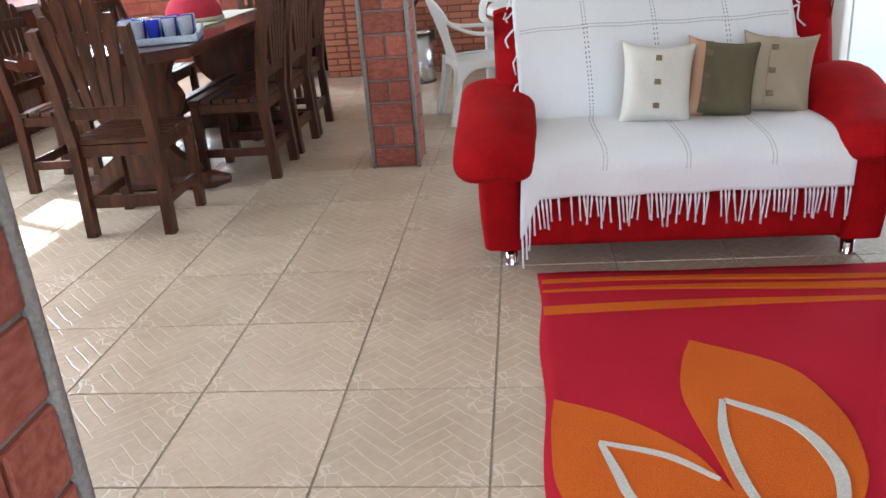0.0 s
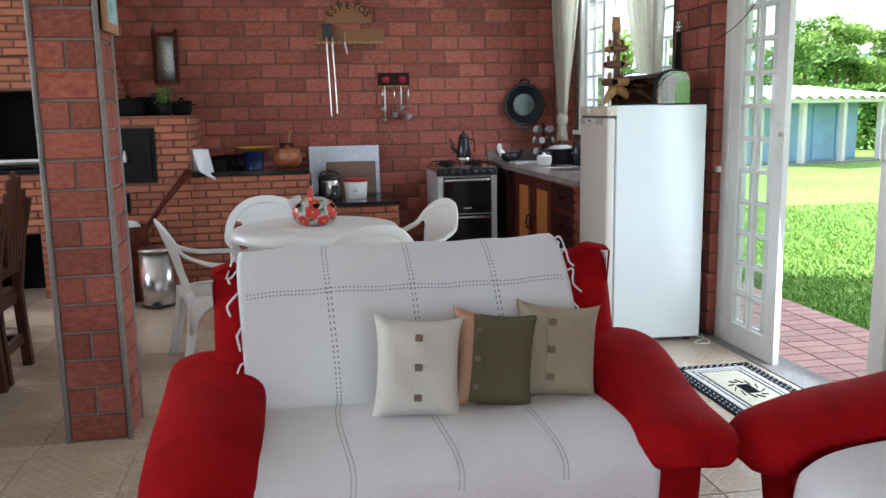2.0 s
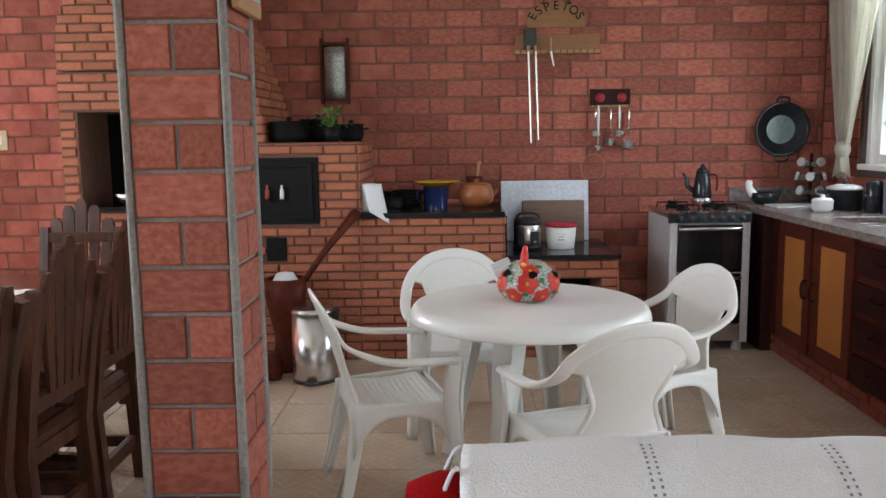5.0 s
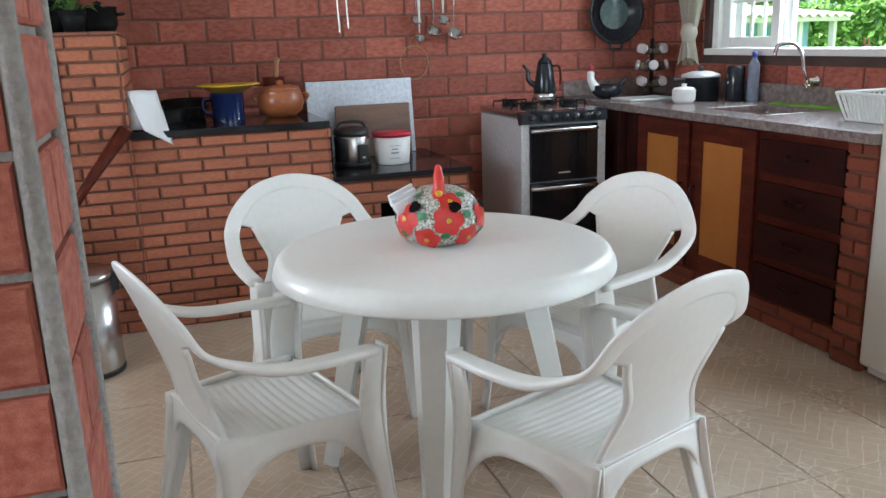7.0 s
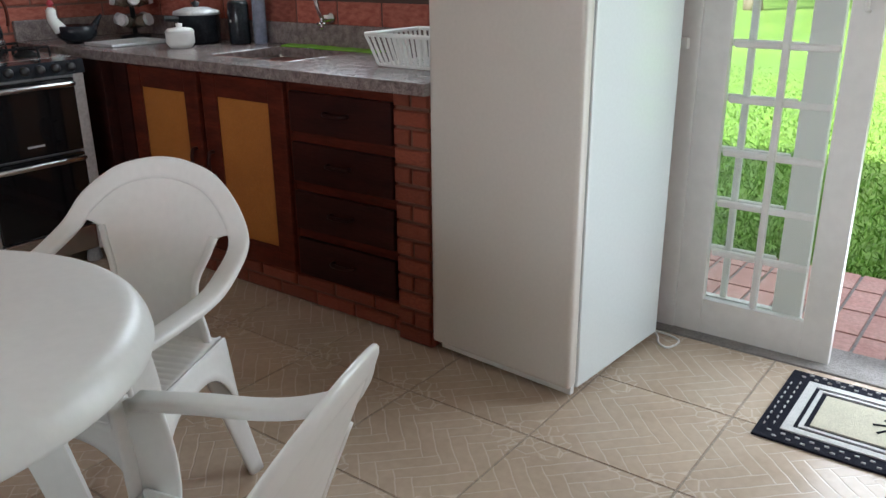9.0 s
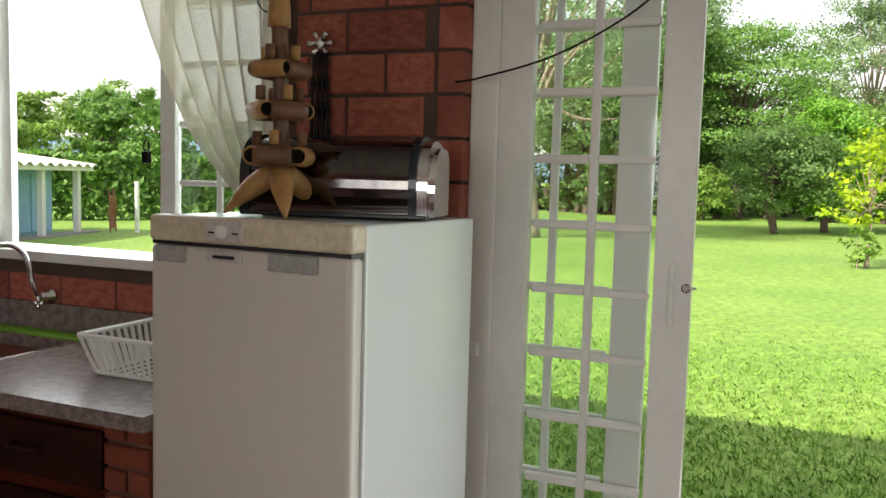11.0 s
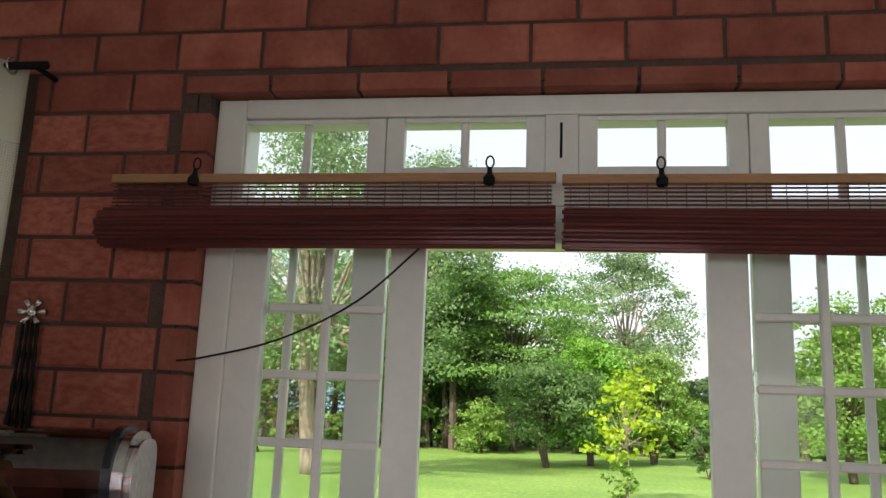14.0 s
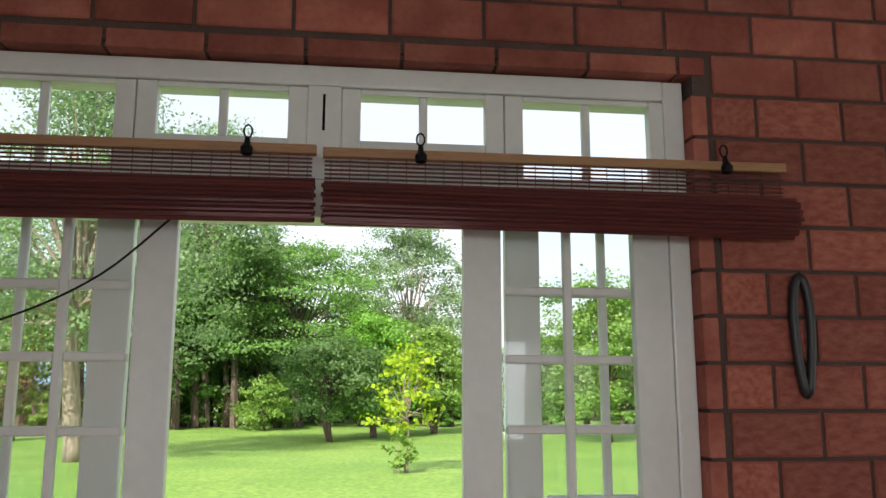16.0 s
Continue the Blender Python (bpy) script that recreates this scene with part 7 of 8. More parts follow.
BAMBOO_SLAT = material("reddish_bamboo", (0.135, 0.026, 0.022), 0.55, second=(0.07, 0.014, 0.014), scale=7, amount=0.8, fine=50, bump=0.15, stretch=(8, 0.5, 8), fine_amount=0.25, piece=0.25)
PALE_SLAT = material("pale_wood_strip", (0.40, 0.21, 0.10), 0.55, second=(0.32, 0.16, 0.075), scale=5, fine=40, bump=0.1, stretch=(6, 0.5, 6))


def roller_blind(label, y0, y1, z, dz):
    """A bamboo roll-up blind, rolled up; z is the height of its wooden top strip."""
    b = thing("bamboo_blind", label, "blind", group="bamboo blinds over the door")
    L = y1 - y0
    s = part("top_strip", bx(bmesh.new(), (2.045, y0, z - 0.012), (2.07, y1, z + 0.012), 0.003), PALE_SLAT, b, "pale wooden top strip")
    for i in range(7):
        zz = z - 0.022 - 0.0105 * i
        box_part("slat", (2.052, y0 + 0.01, zz - 0.0022), (2.057, y1 - 0.005, zz + 0.0022), BAMBOO_SLAT, b)
    bm = bmesh.new()
    n = max(6, int(L / 0.045))
    for i in range(n):
        y = y0 + 0.02 + (L - 0.04) * i / (n - 1)
        tube(bm, [(2.050, y, z - 0.01), (2.050, y, z - 0.10)], 0.0012, 4)
    part("binding_thread", bm, BAMBOO_SLAT, b)
    turns = 26
    cz = z - 0.135
    roll = part("roll", tube(bmesh.new(), [(2.03, y0 + 0.004, cz + dz), (2.03, y1 - 0.004, cz - dz)], 0.040, 16), BAMBOO_SLAT, b, "rolled-up reddish bamboo slats")
    for k in range(turns):
        a = k * math.tau / turns
        r = 0.044 + 0.002 * (k % 3)
        part("slat", tube(bmesh.new(), [(2.03 + r * math.cos(a), y0 + 0.005 * (k % 2), cz + dz + r * math.sin(a)), (2.03 + r * math.cos(a), y1 - 0.004 * (k % 3), cz - dz + r * math.sin(a))], 0.0052, 5), BAMBOO_SLAT, roll)
    for f in (0.14, 0.80):
        y = y0 + L * f
        bm = bmesh.new()
        tube(bm, [(2.05, y + 0.010 * math.sin(a), z + 0.04 + 0.016 * math.cos(a)) for a in np.linspace(0, math.tau, 11)[:-1]], 0.0025, 6, True)
        tube(bm, [(2.045, y, z + 0.024), (2.04, y, z - 0.02)], [0.006, 0.010], 8)
        lathe(bm, [(0.0, 0), (0.014, 0.004), (0.015, 0.02), (0.008, 0.03), (0, 0.03)], 10, (2.036, y, z - 0.025))
        part("hook", bm, BLACK_IRON, b, "black iron hook and pulley")
    return b


roller_blind("rolled-up reddish bamboo blind hanging over the glazed door", 4.287, 5.46, 2.198, 0.004)
roller_blind("second rolled-up bamboo blind hanging over the glazed door", 3.085, 4.272, 2.193, -0.004)
cord = thing("blind_cord", "thin dark cord hanging slack from the blind", "cord")
part("cord", tube(bmesh.new(), curve(0, [(2.06, 4.60, 2.04), (2.07, 4.775, 1.885), (2.08, 4.975, 1.785), (2.09, 5.175, 1.735), (2.095, 5.25, 1.725)], 6), 0.0028, 5), BLACK_IRON, cord, smooth=True)
sling = thing("hanging_strap", "dark leather strap hanging on a wall nail", "strap")
part("strap", tube(bmesh.new(), [(EX - 0.015, 3.05 + 0.022 * math.sin(a) * (1 + 0.3 * math.cos(a)), 1.765 + 0.15 * math.cos(a)) for a in np.linspace(0, math.tau, 25)[:-1]], 0.012, 8, True), DARK_PLASTIC, sling, smooth=True)

keys = thing("iron_key_rack", "small dark iron ornament with hanging keys", "key rack", pose(EX, 5.66, 1.84))
for k in range(6):
    a = k * math.tau / 6
    part("petal", tube(bmesh.new(), [(-0.02, 0.014 * math.cos(a), 0.013 * math.sin(a)), (-0.02, 0.026 * math.cos(a), 0.023 * math.sin(a)), (-0.02, 0.04 * math.cos(a), 0.034 * math.sin(a))], [0.005, 0.007, 0.010], 8), STEEL, keys, smooth=True)
part("rosette", lathe(bmesh.new(), [(0, -0.02), (0.016, 0), (0, 0.02)], 10, (-0.02, 0, 0)), STEEL, keys, smooth=True)
for k in range(4):
    part("key_chain", tube(bmesh.new(), curve(0, [(-0.02, -0.02 + 0.014 * k, -0.02), (-0.022, -0.025 + 0.016 * k, -0.15), (-0.02, -0.03 + 0.02 * k, -0.30 - 0.05 * (k % 2))], 4), [0.004, 0.006, 0.004, 0.007, 0.004, 0.008, 0.005, 0.009, 0.007], 6), BLACK_IRON, keys, smooth=True)

WALL = NY - 0.002


def wall_text(txt, size, m, mat, parent):
    cu = bpy.data.curves.new("lettering", "FONT")
    cu.body, cu.size, cu.extrude, cu.align_x = txt, size, 0.0015, "CENTER"
    cu.materials.append(mat)
    ob = new("lettering", cu)
    ob.parent = parent
    ob.matrix_local = m
    return ob


def skewer_rack():
    wood_m = material("honey_wood", (0.27, 0.115, 0.045), 0.5, second=(0.19, 0.075, 0.028), scale=5, fine=40, bump=0.1, stretch=(1, 6, 6))
    sign = thing("wooden_sign", "arched wooden sign hanging on a cord over the skewers", "sign", pose(0.235, WALL, 2.10))
    bm = bmesh.new()
    pts = [(-0.20, 0.0), (0.20, 0.0), (0.20, 0.05)] + [(0.20 * math.cos(a), 0.05 + 0.125 * math.sin(a)) for a in np.linspace(0.15, math.pi - 0.15, 14)] + [(-0.20, 0.05)]
    f = bm.faces.new([bm.verts.new((x, -0.004, z + 0.02)) for x, z in pts])
    r = bmesh.ops.extrude_face_region(bm, geom=[f])
    for v in [q for q in r["geom"] if isinstance(q, bmesh.types.BMVert)]:
        v.co.y = -0.02
    bmesh.ops.recalc_face_normals(bm, faces=bm.faces[:])
    part("board", bm, wood_m, sign)
    for i, ch in enumerate("ESPETOS"):
        a = radians(152 - 20.7 * i)
        wall_text(ch, 0.085, pose(0.155 * math.cos(a), -0.0225, 0.035 + 0.105 * math.sin(a), 90, 0, 0) @ pose(0, 0, 0, 0, 0, math.degrees(a) - 90), SOOT_SHADE_BLACK, sign)
    part("cord", tube(bmesh.new(), [(-0.10, -0.012, 0.18), (0, -0.008, 0.31), (0.10, -0.012, 0.18)], 0.005, 6), BLACK_IRON, sign)
    rack = thing("skewer_rack", "slotted wooden skewer rack fixed to the brick wall", "rack", pose(0.245, WALL, 1.94))
    box_part("backboard", (-0.29, -0.015, 0.01), (0.295, -0.001, 0.135), wood_m, rack, 0.003)
    box_part("rail", (-0.30, -0.06, 0.0), (0.30, -0.015, 0.028), wood_m, rack, 0.003)
    for i in range(13):
        box_part("tooth", (-0.295 + 0.0455 * i, -0.075, 0.002), (-0.262 + 0.0455 * i, -0.06, 0.026), PALE_SLAT, rack, 0.002)
    block = thing("knife_block", "small black box standing on the skewer rack", "box", pose(0.245 - 0.19, WALL - 0.05, 1.969))
    box_part("box", (-0.04, -0.02, 0), (0.04, 0.025, 0.14), DARK_PLASTIC, block, 0.005)
    for i, (x, l) in enumerate(((-0.205, 0.62), (-0.155, 0.60), (-0.05, 0.10))):
        s = thing("skewer", "long steel barbecue skewer hanging from the rack", "skewer", pose(0.245 + x, WALL - 0.066, 1.955), group="hanging skewers")
        part("blade", tube(bmesh.new(), [(0, -0.013, 0.0), (0.02, -0.013, -l)], [0.009, 0.006], 4), STEEL if i < 2 else PLASTIC, s)
        part("handle", tube(bmesh.new(), [(0, -0.013, 0.0), (0, -0.013, 0.09 if i == 2 else 0.04)], 0.010, 8), PALE_SLAT, s)


skewer_rack()


def ladle_rack():
    r = thing("ladle_rack", "dark wooden utensil rack with painted red apples", "rack", pose(0.615, WALL, 1.575))
    box_part("board", (-0.14, -0.016, 0.015), (0.14, -0.001, 0.125), CABINET_WOOD, r, 0.004)
    box_part("rail", (-0.13, -0.035, 0.0), (0.13, -0.016, 0.014), PALE_SLAT, r, 0.003)
    red = material("apple_red", (0.42, 0.03, 0.05), 0.5, scale=20, fine=60)
    for x in (-0.07, 0.08):
        part("apple", lathe(bmesh.new(), [(0, 0), (0.03, 0.002), (0.034, 0.006), (0, 0.010)], 16), red, r, "painted red apple", True).matrix_local = pose(x, -0.016, 0.065, 90, 0, 0)
        part("apple_stalk", tube(bmesh.new(), [(x, -0.02, 0.095), (x + 0.008, -0.02, 0.118)], 0.003, 5), BLACK_IRON, r)
    for i, (x, l, rr) in enumerate(((-0.105, 0.20, 0.036), (-0.085, 0.30, 0.034), (0.0, 0.26, 0.045), (0.06, 0.20, 0.04), (0.125, 0.28, 0.052))):
        t = thing("ladle", "steel kitchen ladle hanging from the rack", "ladle", pose(0.615 + x, WALL - 0.04, 1.585), group="hanging ladles")
        part("handle", tube(bmesh.new(), [(0, 0, 0.0), (0, -0.012, -0.05), (0, -0.006, -l + rr)], [0.004, 0.009, 0.004], 8), STEEL if i % 2 == 0 else PLASTIC, t, smooth=True)
        bm = lathe(bmesh.new(), [(0.0, -rr * 0.75), (rr * 0.55, -rr * 0.6), (rr * 0.9, -rr * 0.2), (rr, 0.05 * rr), (rr * 0.94, 0.05 * rr), (rr * 0.5, -rr * 0.5), (0, -rr * 0.65)], 18, cap=False)
        part("bowl", bm, STEEL, t, smooth=True).matrix_local = pose(0.0, -0.02, -l + rr * 0.2, 35, 0, 10)
    s = thing("wire_strainer", "round wire strainer ring hanging on the wall", "strainer", pose(0.50, WALL - 0.012, 1.155))
    part("ring", tube(bmesh.new(), [(0.085 * math.cos(a), -0.004, 0.095 * math.sin(a)) for a in np.linspace(0, math.tau, 28)[:-1]], 0.0028, 6, True), PALE_SLAT, s, smooth=True)
    part("wire", tube(bmesh.new(), [(-0.03, -0.004, 0.09), (0.0, -0.006, 0.145), (0.03, -0.004, 0.09)], 0.0022, 5), PALE_SLAT, s)


ladle_rack()


def big_pan():
    p = thing("wok_pan", "large black enamel pan hanging on the brick wall", "pan", pose(1.795, WALL - 0.002, 1.405))
    prof = [(0.0, 0.0), (0.10, 0.0), (0.165, -0.05), (0.185, -0.058), (0.19, -0.053), (0.168, -0.04), (0.102, 0.008), (0.0, 0.008)]
    bm = lathe(bmesh.new(), [(r, z) for r, z in prof], 40, cap=False)
    bmesh.ops.recalc_face_normals(bm, faces=bm.faces[:])
    part("pan_body", bm, BLACK_ENAMEL, p, smooth=True).matrix_local = pose(0, -0.015, 0, -90, 0, 0) @ Matrix.Diagonal((1, 1, 1, 1))
    part("pan_floor", lathe(bmesh.new(), [(0.0, 0.009), (0.098, 0.009)], 36, cap=False), material("speckled_enamel", (0.10, 0.15, 0.15), 0.2, second=(0.04, 0.06, 0.065), scale=50, fine=160, bump=0), p, "speckled grey pan bottom").matrix_local = pose(0, -0.026, 0, 90, 0, 0)
    for s in (-1, 1):
        part("handle", tube(bmesh.new(), curve(0, [(-0.04, -0.06, s * 0.175), (-0.035, -0.065, s * 0.215), (0.035, -0.065, s * 0.215), (0.04, -0.06, s * 0.175)], 4), 0.008, 8), BLACK_ENAMEL, p, smooth=True)


big_pan()


def grater_and_pots():
    g = thing("hand_grater", "large perforated metal grater in a wooden frame", "grater", pose(-1.30, WALL - 0.005, 1.62))
    for x in (-0.10, 0.085):
        box_part("side_bar", (x, -0.03, 0.0), (x + 0.02, -0.002, 0.45), RED_WOOD, g, 0.003)
    box_part("cross_bar", (-0.08, -0.025, 0.40), (0.085, -0.004, 0.425), RED_WOOD, g, 0.003)
    perf = material("perforated_metal", (0.5, 0.5, 0.48), 0.4, metal=0.9, second=(0.2, 0.2, 0.19), scale=90, amount=0.9, fine=120, bump=0.6)
    part("grater_sheet", sheet(bmesh.new(), lambda u, v: Vector((-0.075 + 0.15 * u, -0.03 - 0.035 * math.sin(math.pi * u), 0.03 + 0.36 * v)), 14, 4, 0.002), perf, g, "perforated metal sheet", True)
    for i, (x, y, r, h) in enumerate(((-1.50, 7.50, 0.12, 0.15), (-1.36, 7.76, 0.12, 0.17), (-1.14, 7.70, 0.08, 0.13))):
        p = thing("iron_pot", "black iron cooking pot with a lid on the oven", "pot", pose(x, y, 1.362), group="iron pots on the oven")
        part("pot_body", lathe(bmesh.new(), [(r * 0.8, 0), (r, h * 0.25), (r, h * 0.8), (r * 1.05, h * 0.82), (r * 1.05, h * 0.86), (0, h * 0.9)], 24), BLACK_IRON, p, smooth=True)
        part("lid_knob", lathe(bmesh.new(), [(0.012, h * 0.9), (0.02, h), (0, h + 0.012)], 10), BLACK_IRON, p, smooth=True)
        for s in (-1, 1):
            part("handle", tube(bmesh.new(), curve(0, [(s * r, -0.03, h * 0.6), (s * (r + 0.03), 0, h * 0.62), (s * r, 0.03, h * 0.6)], 4), 0.007, 6), BLACK_IRON, p, smooth=True)
    pl = thing("pot_plant", "small green leafy plant in a dark pot", "plant", pose(-1.23, 7.47, 1.362))
    part("flower_pot", lathe(bmesh.new(), [(0.04, 0), (0.06, 0.09), (0.055, 0.09), (0.0, 0.08)], 16), BLACK_IRON, pl, smooth=True)
    rng = random.Random(9)
    bm = bmesh.new()
    for k in range(34):
        a = rng.random() * math.tau
        d = Vector((math.cos(a), math.sin(a), 0))
        l, hh = rng.uniform(0.03, 0.10), rng.uniform(0.02, 0.16)
        tip = d * l + Vector((0, 0, 0.08 + hh))
        ribbon(bm, curve(0, [(0, 0, 0.08), tip * 0.6 + Vector((0, 0, 0.03)), tip, tip + d * 0.035 - Vector((0, 0, 0.02))], 2), d.cross(Vector((0, 0, 1))), [0.003, 0.003, 0.004, 0.012, 0.022, 0.014, 0.003], 0.0012)
    part("leaves", bm, LEAF_MID, pl)


grater_and_pots()


def bench_things():
    TZ = 0.926
    clay = material("clay_glaze", (0.36, 0.115, 0.04), 0.3, second=(0.26, 0.075, 0.028), scale=9, fine=60, bump=0.05)
    c = thing("clay_pot", "glazed brown clay pot with a lid", "pot", pose(-0.33, 7.78, TZ))
    part("pot_body", lathe(bmesh.new(), [(0.07, 0), (0.105, 0.03), (0.118, 0.07), (0.11, 0.11), (0.10, 0.125), (0.105, 0.13), (0.0, 0.13)], 28), clay, c, smooth=True)
    part("lid", lathe(bmesh.new(), [(0.10, 0.13), (0.095, 0.145), (0.05, 0.155), (0.015, 0.158), (0.02, 0.175), (0, 0.18)], 24), clay, c, smooth=True)
    for s in (-1, 1):
        part("handle", tube(bmesh.new(), curve(0, [(s * 0.112, 0, 0.105), (s * 0.14, 0, 0.10), (s * 0.118, 0, 0.07)], 4), 0.009, 8), clay, c, smooth=True)
    b = thing("wooden_mortar", "small dark wooden mortar with a turned pestle", "mortar", pose(-0.335, 7.98, TZ))
    part("cup", lathe(bmesh.new(), [(0.045, 0), (0.03, 0.04), (0.055, 0.13), (0.06, 0.19), (0.05, 0.19), (0.0, 0.12)], 20), RED_WOOD, b, smooth=True)
    part("pestle", tube(bmesh.new(), curve(0, [(0.01, 0, 0.12), (0.02, 0, 0.22), (0.025, 0, 0.27), (0.027, 0, 0.29)], 3), [0.012, 0.01, 0.01, 0.012, 0.011, 0.011, 0.014, 0.017, 0.017, 0.008], 10), PALE_SLAT, b, smooth=True)
    blue = material("blue_enamel", (0.012, 0.022, 0.09), 0.15, second=(0.02, 0.03, 0.11), scale=40, fine=120, bump=0)
    k = thing("enamel_mug", "dark blue speckled enamel pot with a handle", "pot", pose(-0.60, 7.72, TZ))
    part("cup", lathe(bmesh.new(), [(0.078, 0), (0.08, 0.13), (0.083, 0.133), (0.076, 0.133), (0.074, 0.006), (0, 0.006)], 24, cap=False), blue, k, smooth=True)
    part("handle", tube(bmesh.new(), curve(0, [(-0.08, 0, 0.11), (-0.115, 0, 0.10), (-0.115, 0, 0.05), (-0.08, 0, 0.03)], 4), 0.007, 8), blue, k, smooth=True)
    yel = material("yellow_enamel", (0.62, 0.36, 0.02), 0.3, scale=6, amount=0.3, fine=60, bump=0.02)
    y = thing("yellow_bowl", "shallow yellow enamel bowl resting on the blue pot", "bowl", pose(-0.59, 7.72, TZ + 0.1345))
    part("bowl", lathe(bmesh.new(), [(0.0, 0), (0.07, 0.0), (0.13, 0.03), (0.155, 0.034), (0.155, 0.04), (0.125, 0.036), (0.07, 0.006), (0.0, 0.006)], 32, cap=False), yel, y, smooth=True)
    for x, yy, r, h in ((-0.90, 7.75, 0.10, 0.07), (-0.80, 7.95, 0.11, 0.10), (-1.0, 7.98, 0.09, 0.09)):
        p = thing("iron_pan", "black iron pan on the wood stove top", "pan", pose(x, yy, TZ), group="iron pans on the stove")
        part("pan_body", lathe(bmesh.new(), [(r * 0.85, 0), (r, h), (r * 0.95, h), (r * 0.8, 0.008), (0, 0.008)], 22, cap=False), BLACK_IRON, p, smooth=True)
        part("handle", tube(bmesh.new(), [(r * 0.95, 0, h * 0.85), (r + 0.11, -0.02, h * 1.0)], 0.009, 8), BLACK_IRON, p)
    pr = thing("paper_roll", "white paper towel roll hanging over the edge", "paper towel", pose(-0.985, 7.42, 0.932))
    part("roll", lathe(bmesh.new(), [(0.02, 0), (0.05, 0), (0.05, 0.17), (0.02, 0.17)], 24), THROW, pr, smooth=True).matrix_local = pose(-0.03, 0.02, 0.0)
    bm = sheet(bmesh.new(), lambda u, v: Vector((-0.06 + 0.12 * u + 0.05 * v, -0.035 - 0.045 * v - 0.01 * math.sin(u * 4), 0.17 - 0.21 * v * (0.8 + 0.35 * u))), 8, 10, 0.002)
    part("loose_sheet", bm, THROW, pr, smooth=True)
    LZ = 0.656
    bd = thing("white_board", "large pale plastic chopping board leaning on the wall", "chopping board", pose(0.16, 8.06, LZ, -7, 0, 0))
    bm = bmesh.new()
    bx(bm, (-0.31, -0.012, 0.0), (0.30, 0.0, 0.42), 0.005)
    part("board", bm, material("pale_board", (0.66, 0.70, 0.77), 0.4, scale=5, amount=0.3, fine=60, bump=0.02), bd)
    wb = thing("wooden_board", "worn wooden chopping board leaning on the white one", "chopping board", pose(0.21, 8.0, LZ, -6, 0, 0))
    part("board", bx(bmesh.new(), (-0.22, -0.02, 0.0), (0.21, 0.0, 0.285), 0.012), material("worn_wood", (0.20, 0.12, 0.085), 0.6, second=(0.12, 0.07, 0.05), scale=6, fine=60, bump=0.1, stretch=(1, 6, 6)), wb)
    rc = thing("rice_cooker", "steel and black rice cooker on the stone shelf", "rice cooker", pose(0.0, 7.66, LZ))
    part("body", lathe(bmesh.new(), [(0.085, 0), (0.09, 0.012), (0.092, 0.15), (0.088, 0.16), (0, 0.16)], 28), STEEL, rc, smooth=True)
    part("lid", lathe(bmesh.new(), [(0.09, 0.16), (0.094, 0.17), (0.088, 0.19), (0.05, 0.205), (0, 0.21)], 28), DARK_PLASTIC, rc, "black plastic lid", True)
    part("base_ring", lathe(bmesh.new(), [(0.094, 0.0), (0.095, 0.02), (0.09, 0.03)], 28), DARK_PLASTIC, rc, smooth=True)
    part("handle", tube(bmesh.new(), curve(0, [(-0.08, 0, 0.19), (-0.05, 0, 0.225), (0.05, 0, 0.225), (0.08, 0, 0.19)], 4), 0.008, 8), DARK_PLASTIC, rc, smooth=True)
    box_part("control_panel", (0.01, -0.105, 0.03), (0.065, -0.08, 0.12), DARK_PLASTIC, rc, 0.006)
    box_part("lever", (0.03, -0.112, 0.05), (0.045, -0.104, 0.06), SILVER, rc)
    ib = thing("ice_cream_tub", "white plastic tub with a red lid", "tub", pose(0.215, 7.66, LZ))
    part("tub", lathe(bmesh.new(), [(0.085, 0.0), (0.088, 0.005), (0.10, 0.145)], 28), PLASTIC, ib, smooth=True)
    part("lid", lathe(bmesh.new(), [(0.106, 0.143), (0.106, 0.16), (0.10, 0.165), (0, 0.165)], 28), material("red_plastic", (0.42, 0.015, 0.035), 0.35, scale=5, amount=0.2, fine=60, bump=0), ib, "red plastic lid", True)
    bm = bmesh.new()
    for a, b_ in (((-0.04, -0.0965, 0.035), (0.02, -0.0925, 0.037)), ((-0.04, -0.1, 0.10), (0.02, -0.096, 0.102)), ((-0.03, -0.098, 0.06), (0.01, -0.094, 0.068)), ((-0.025, -0.099, 0.08), (0.005, -0.095, 0.086))):
        bx(bm, a, b_)
    part("label_print", bm, GREY_PLASTIC, ib)


bench_things()


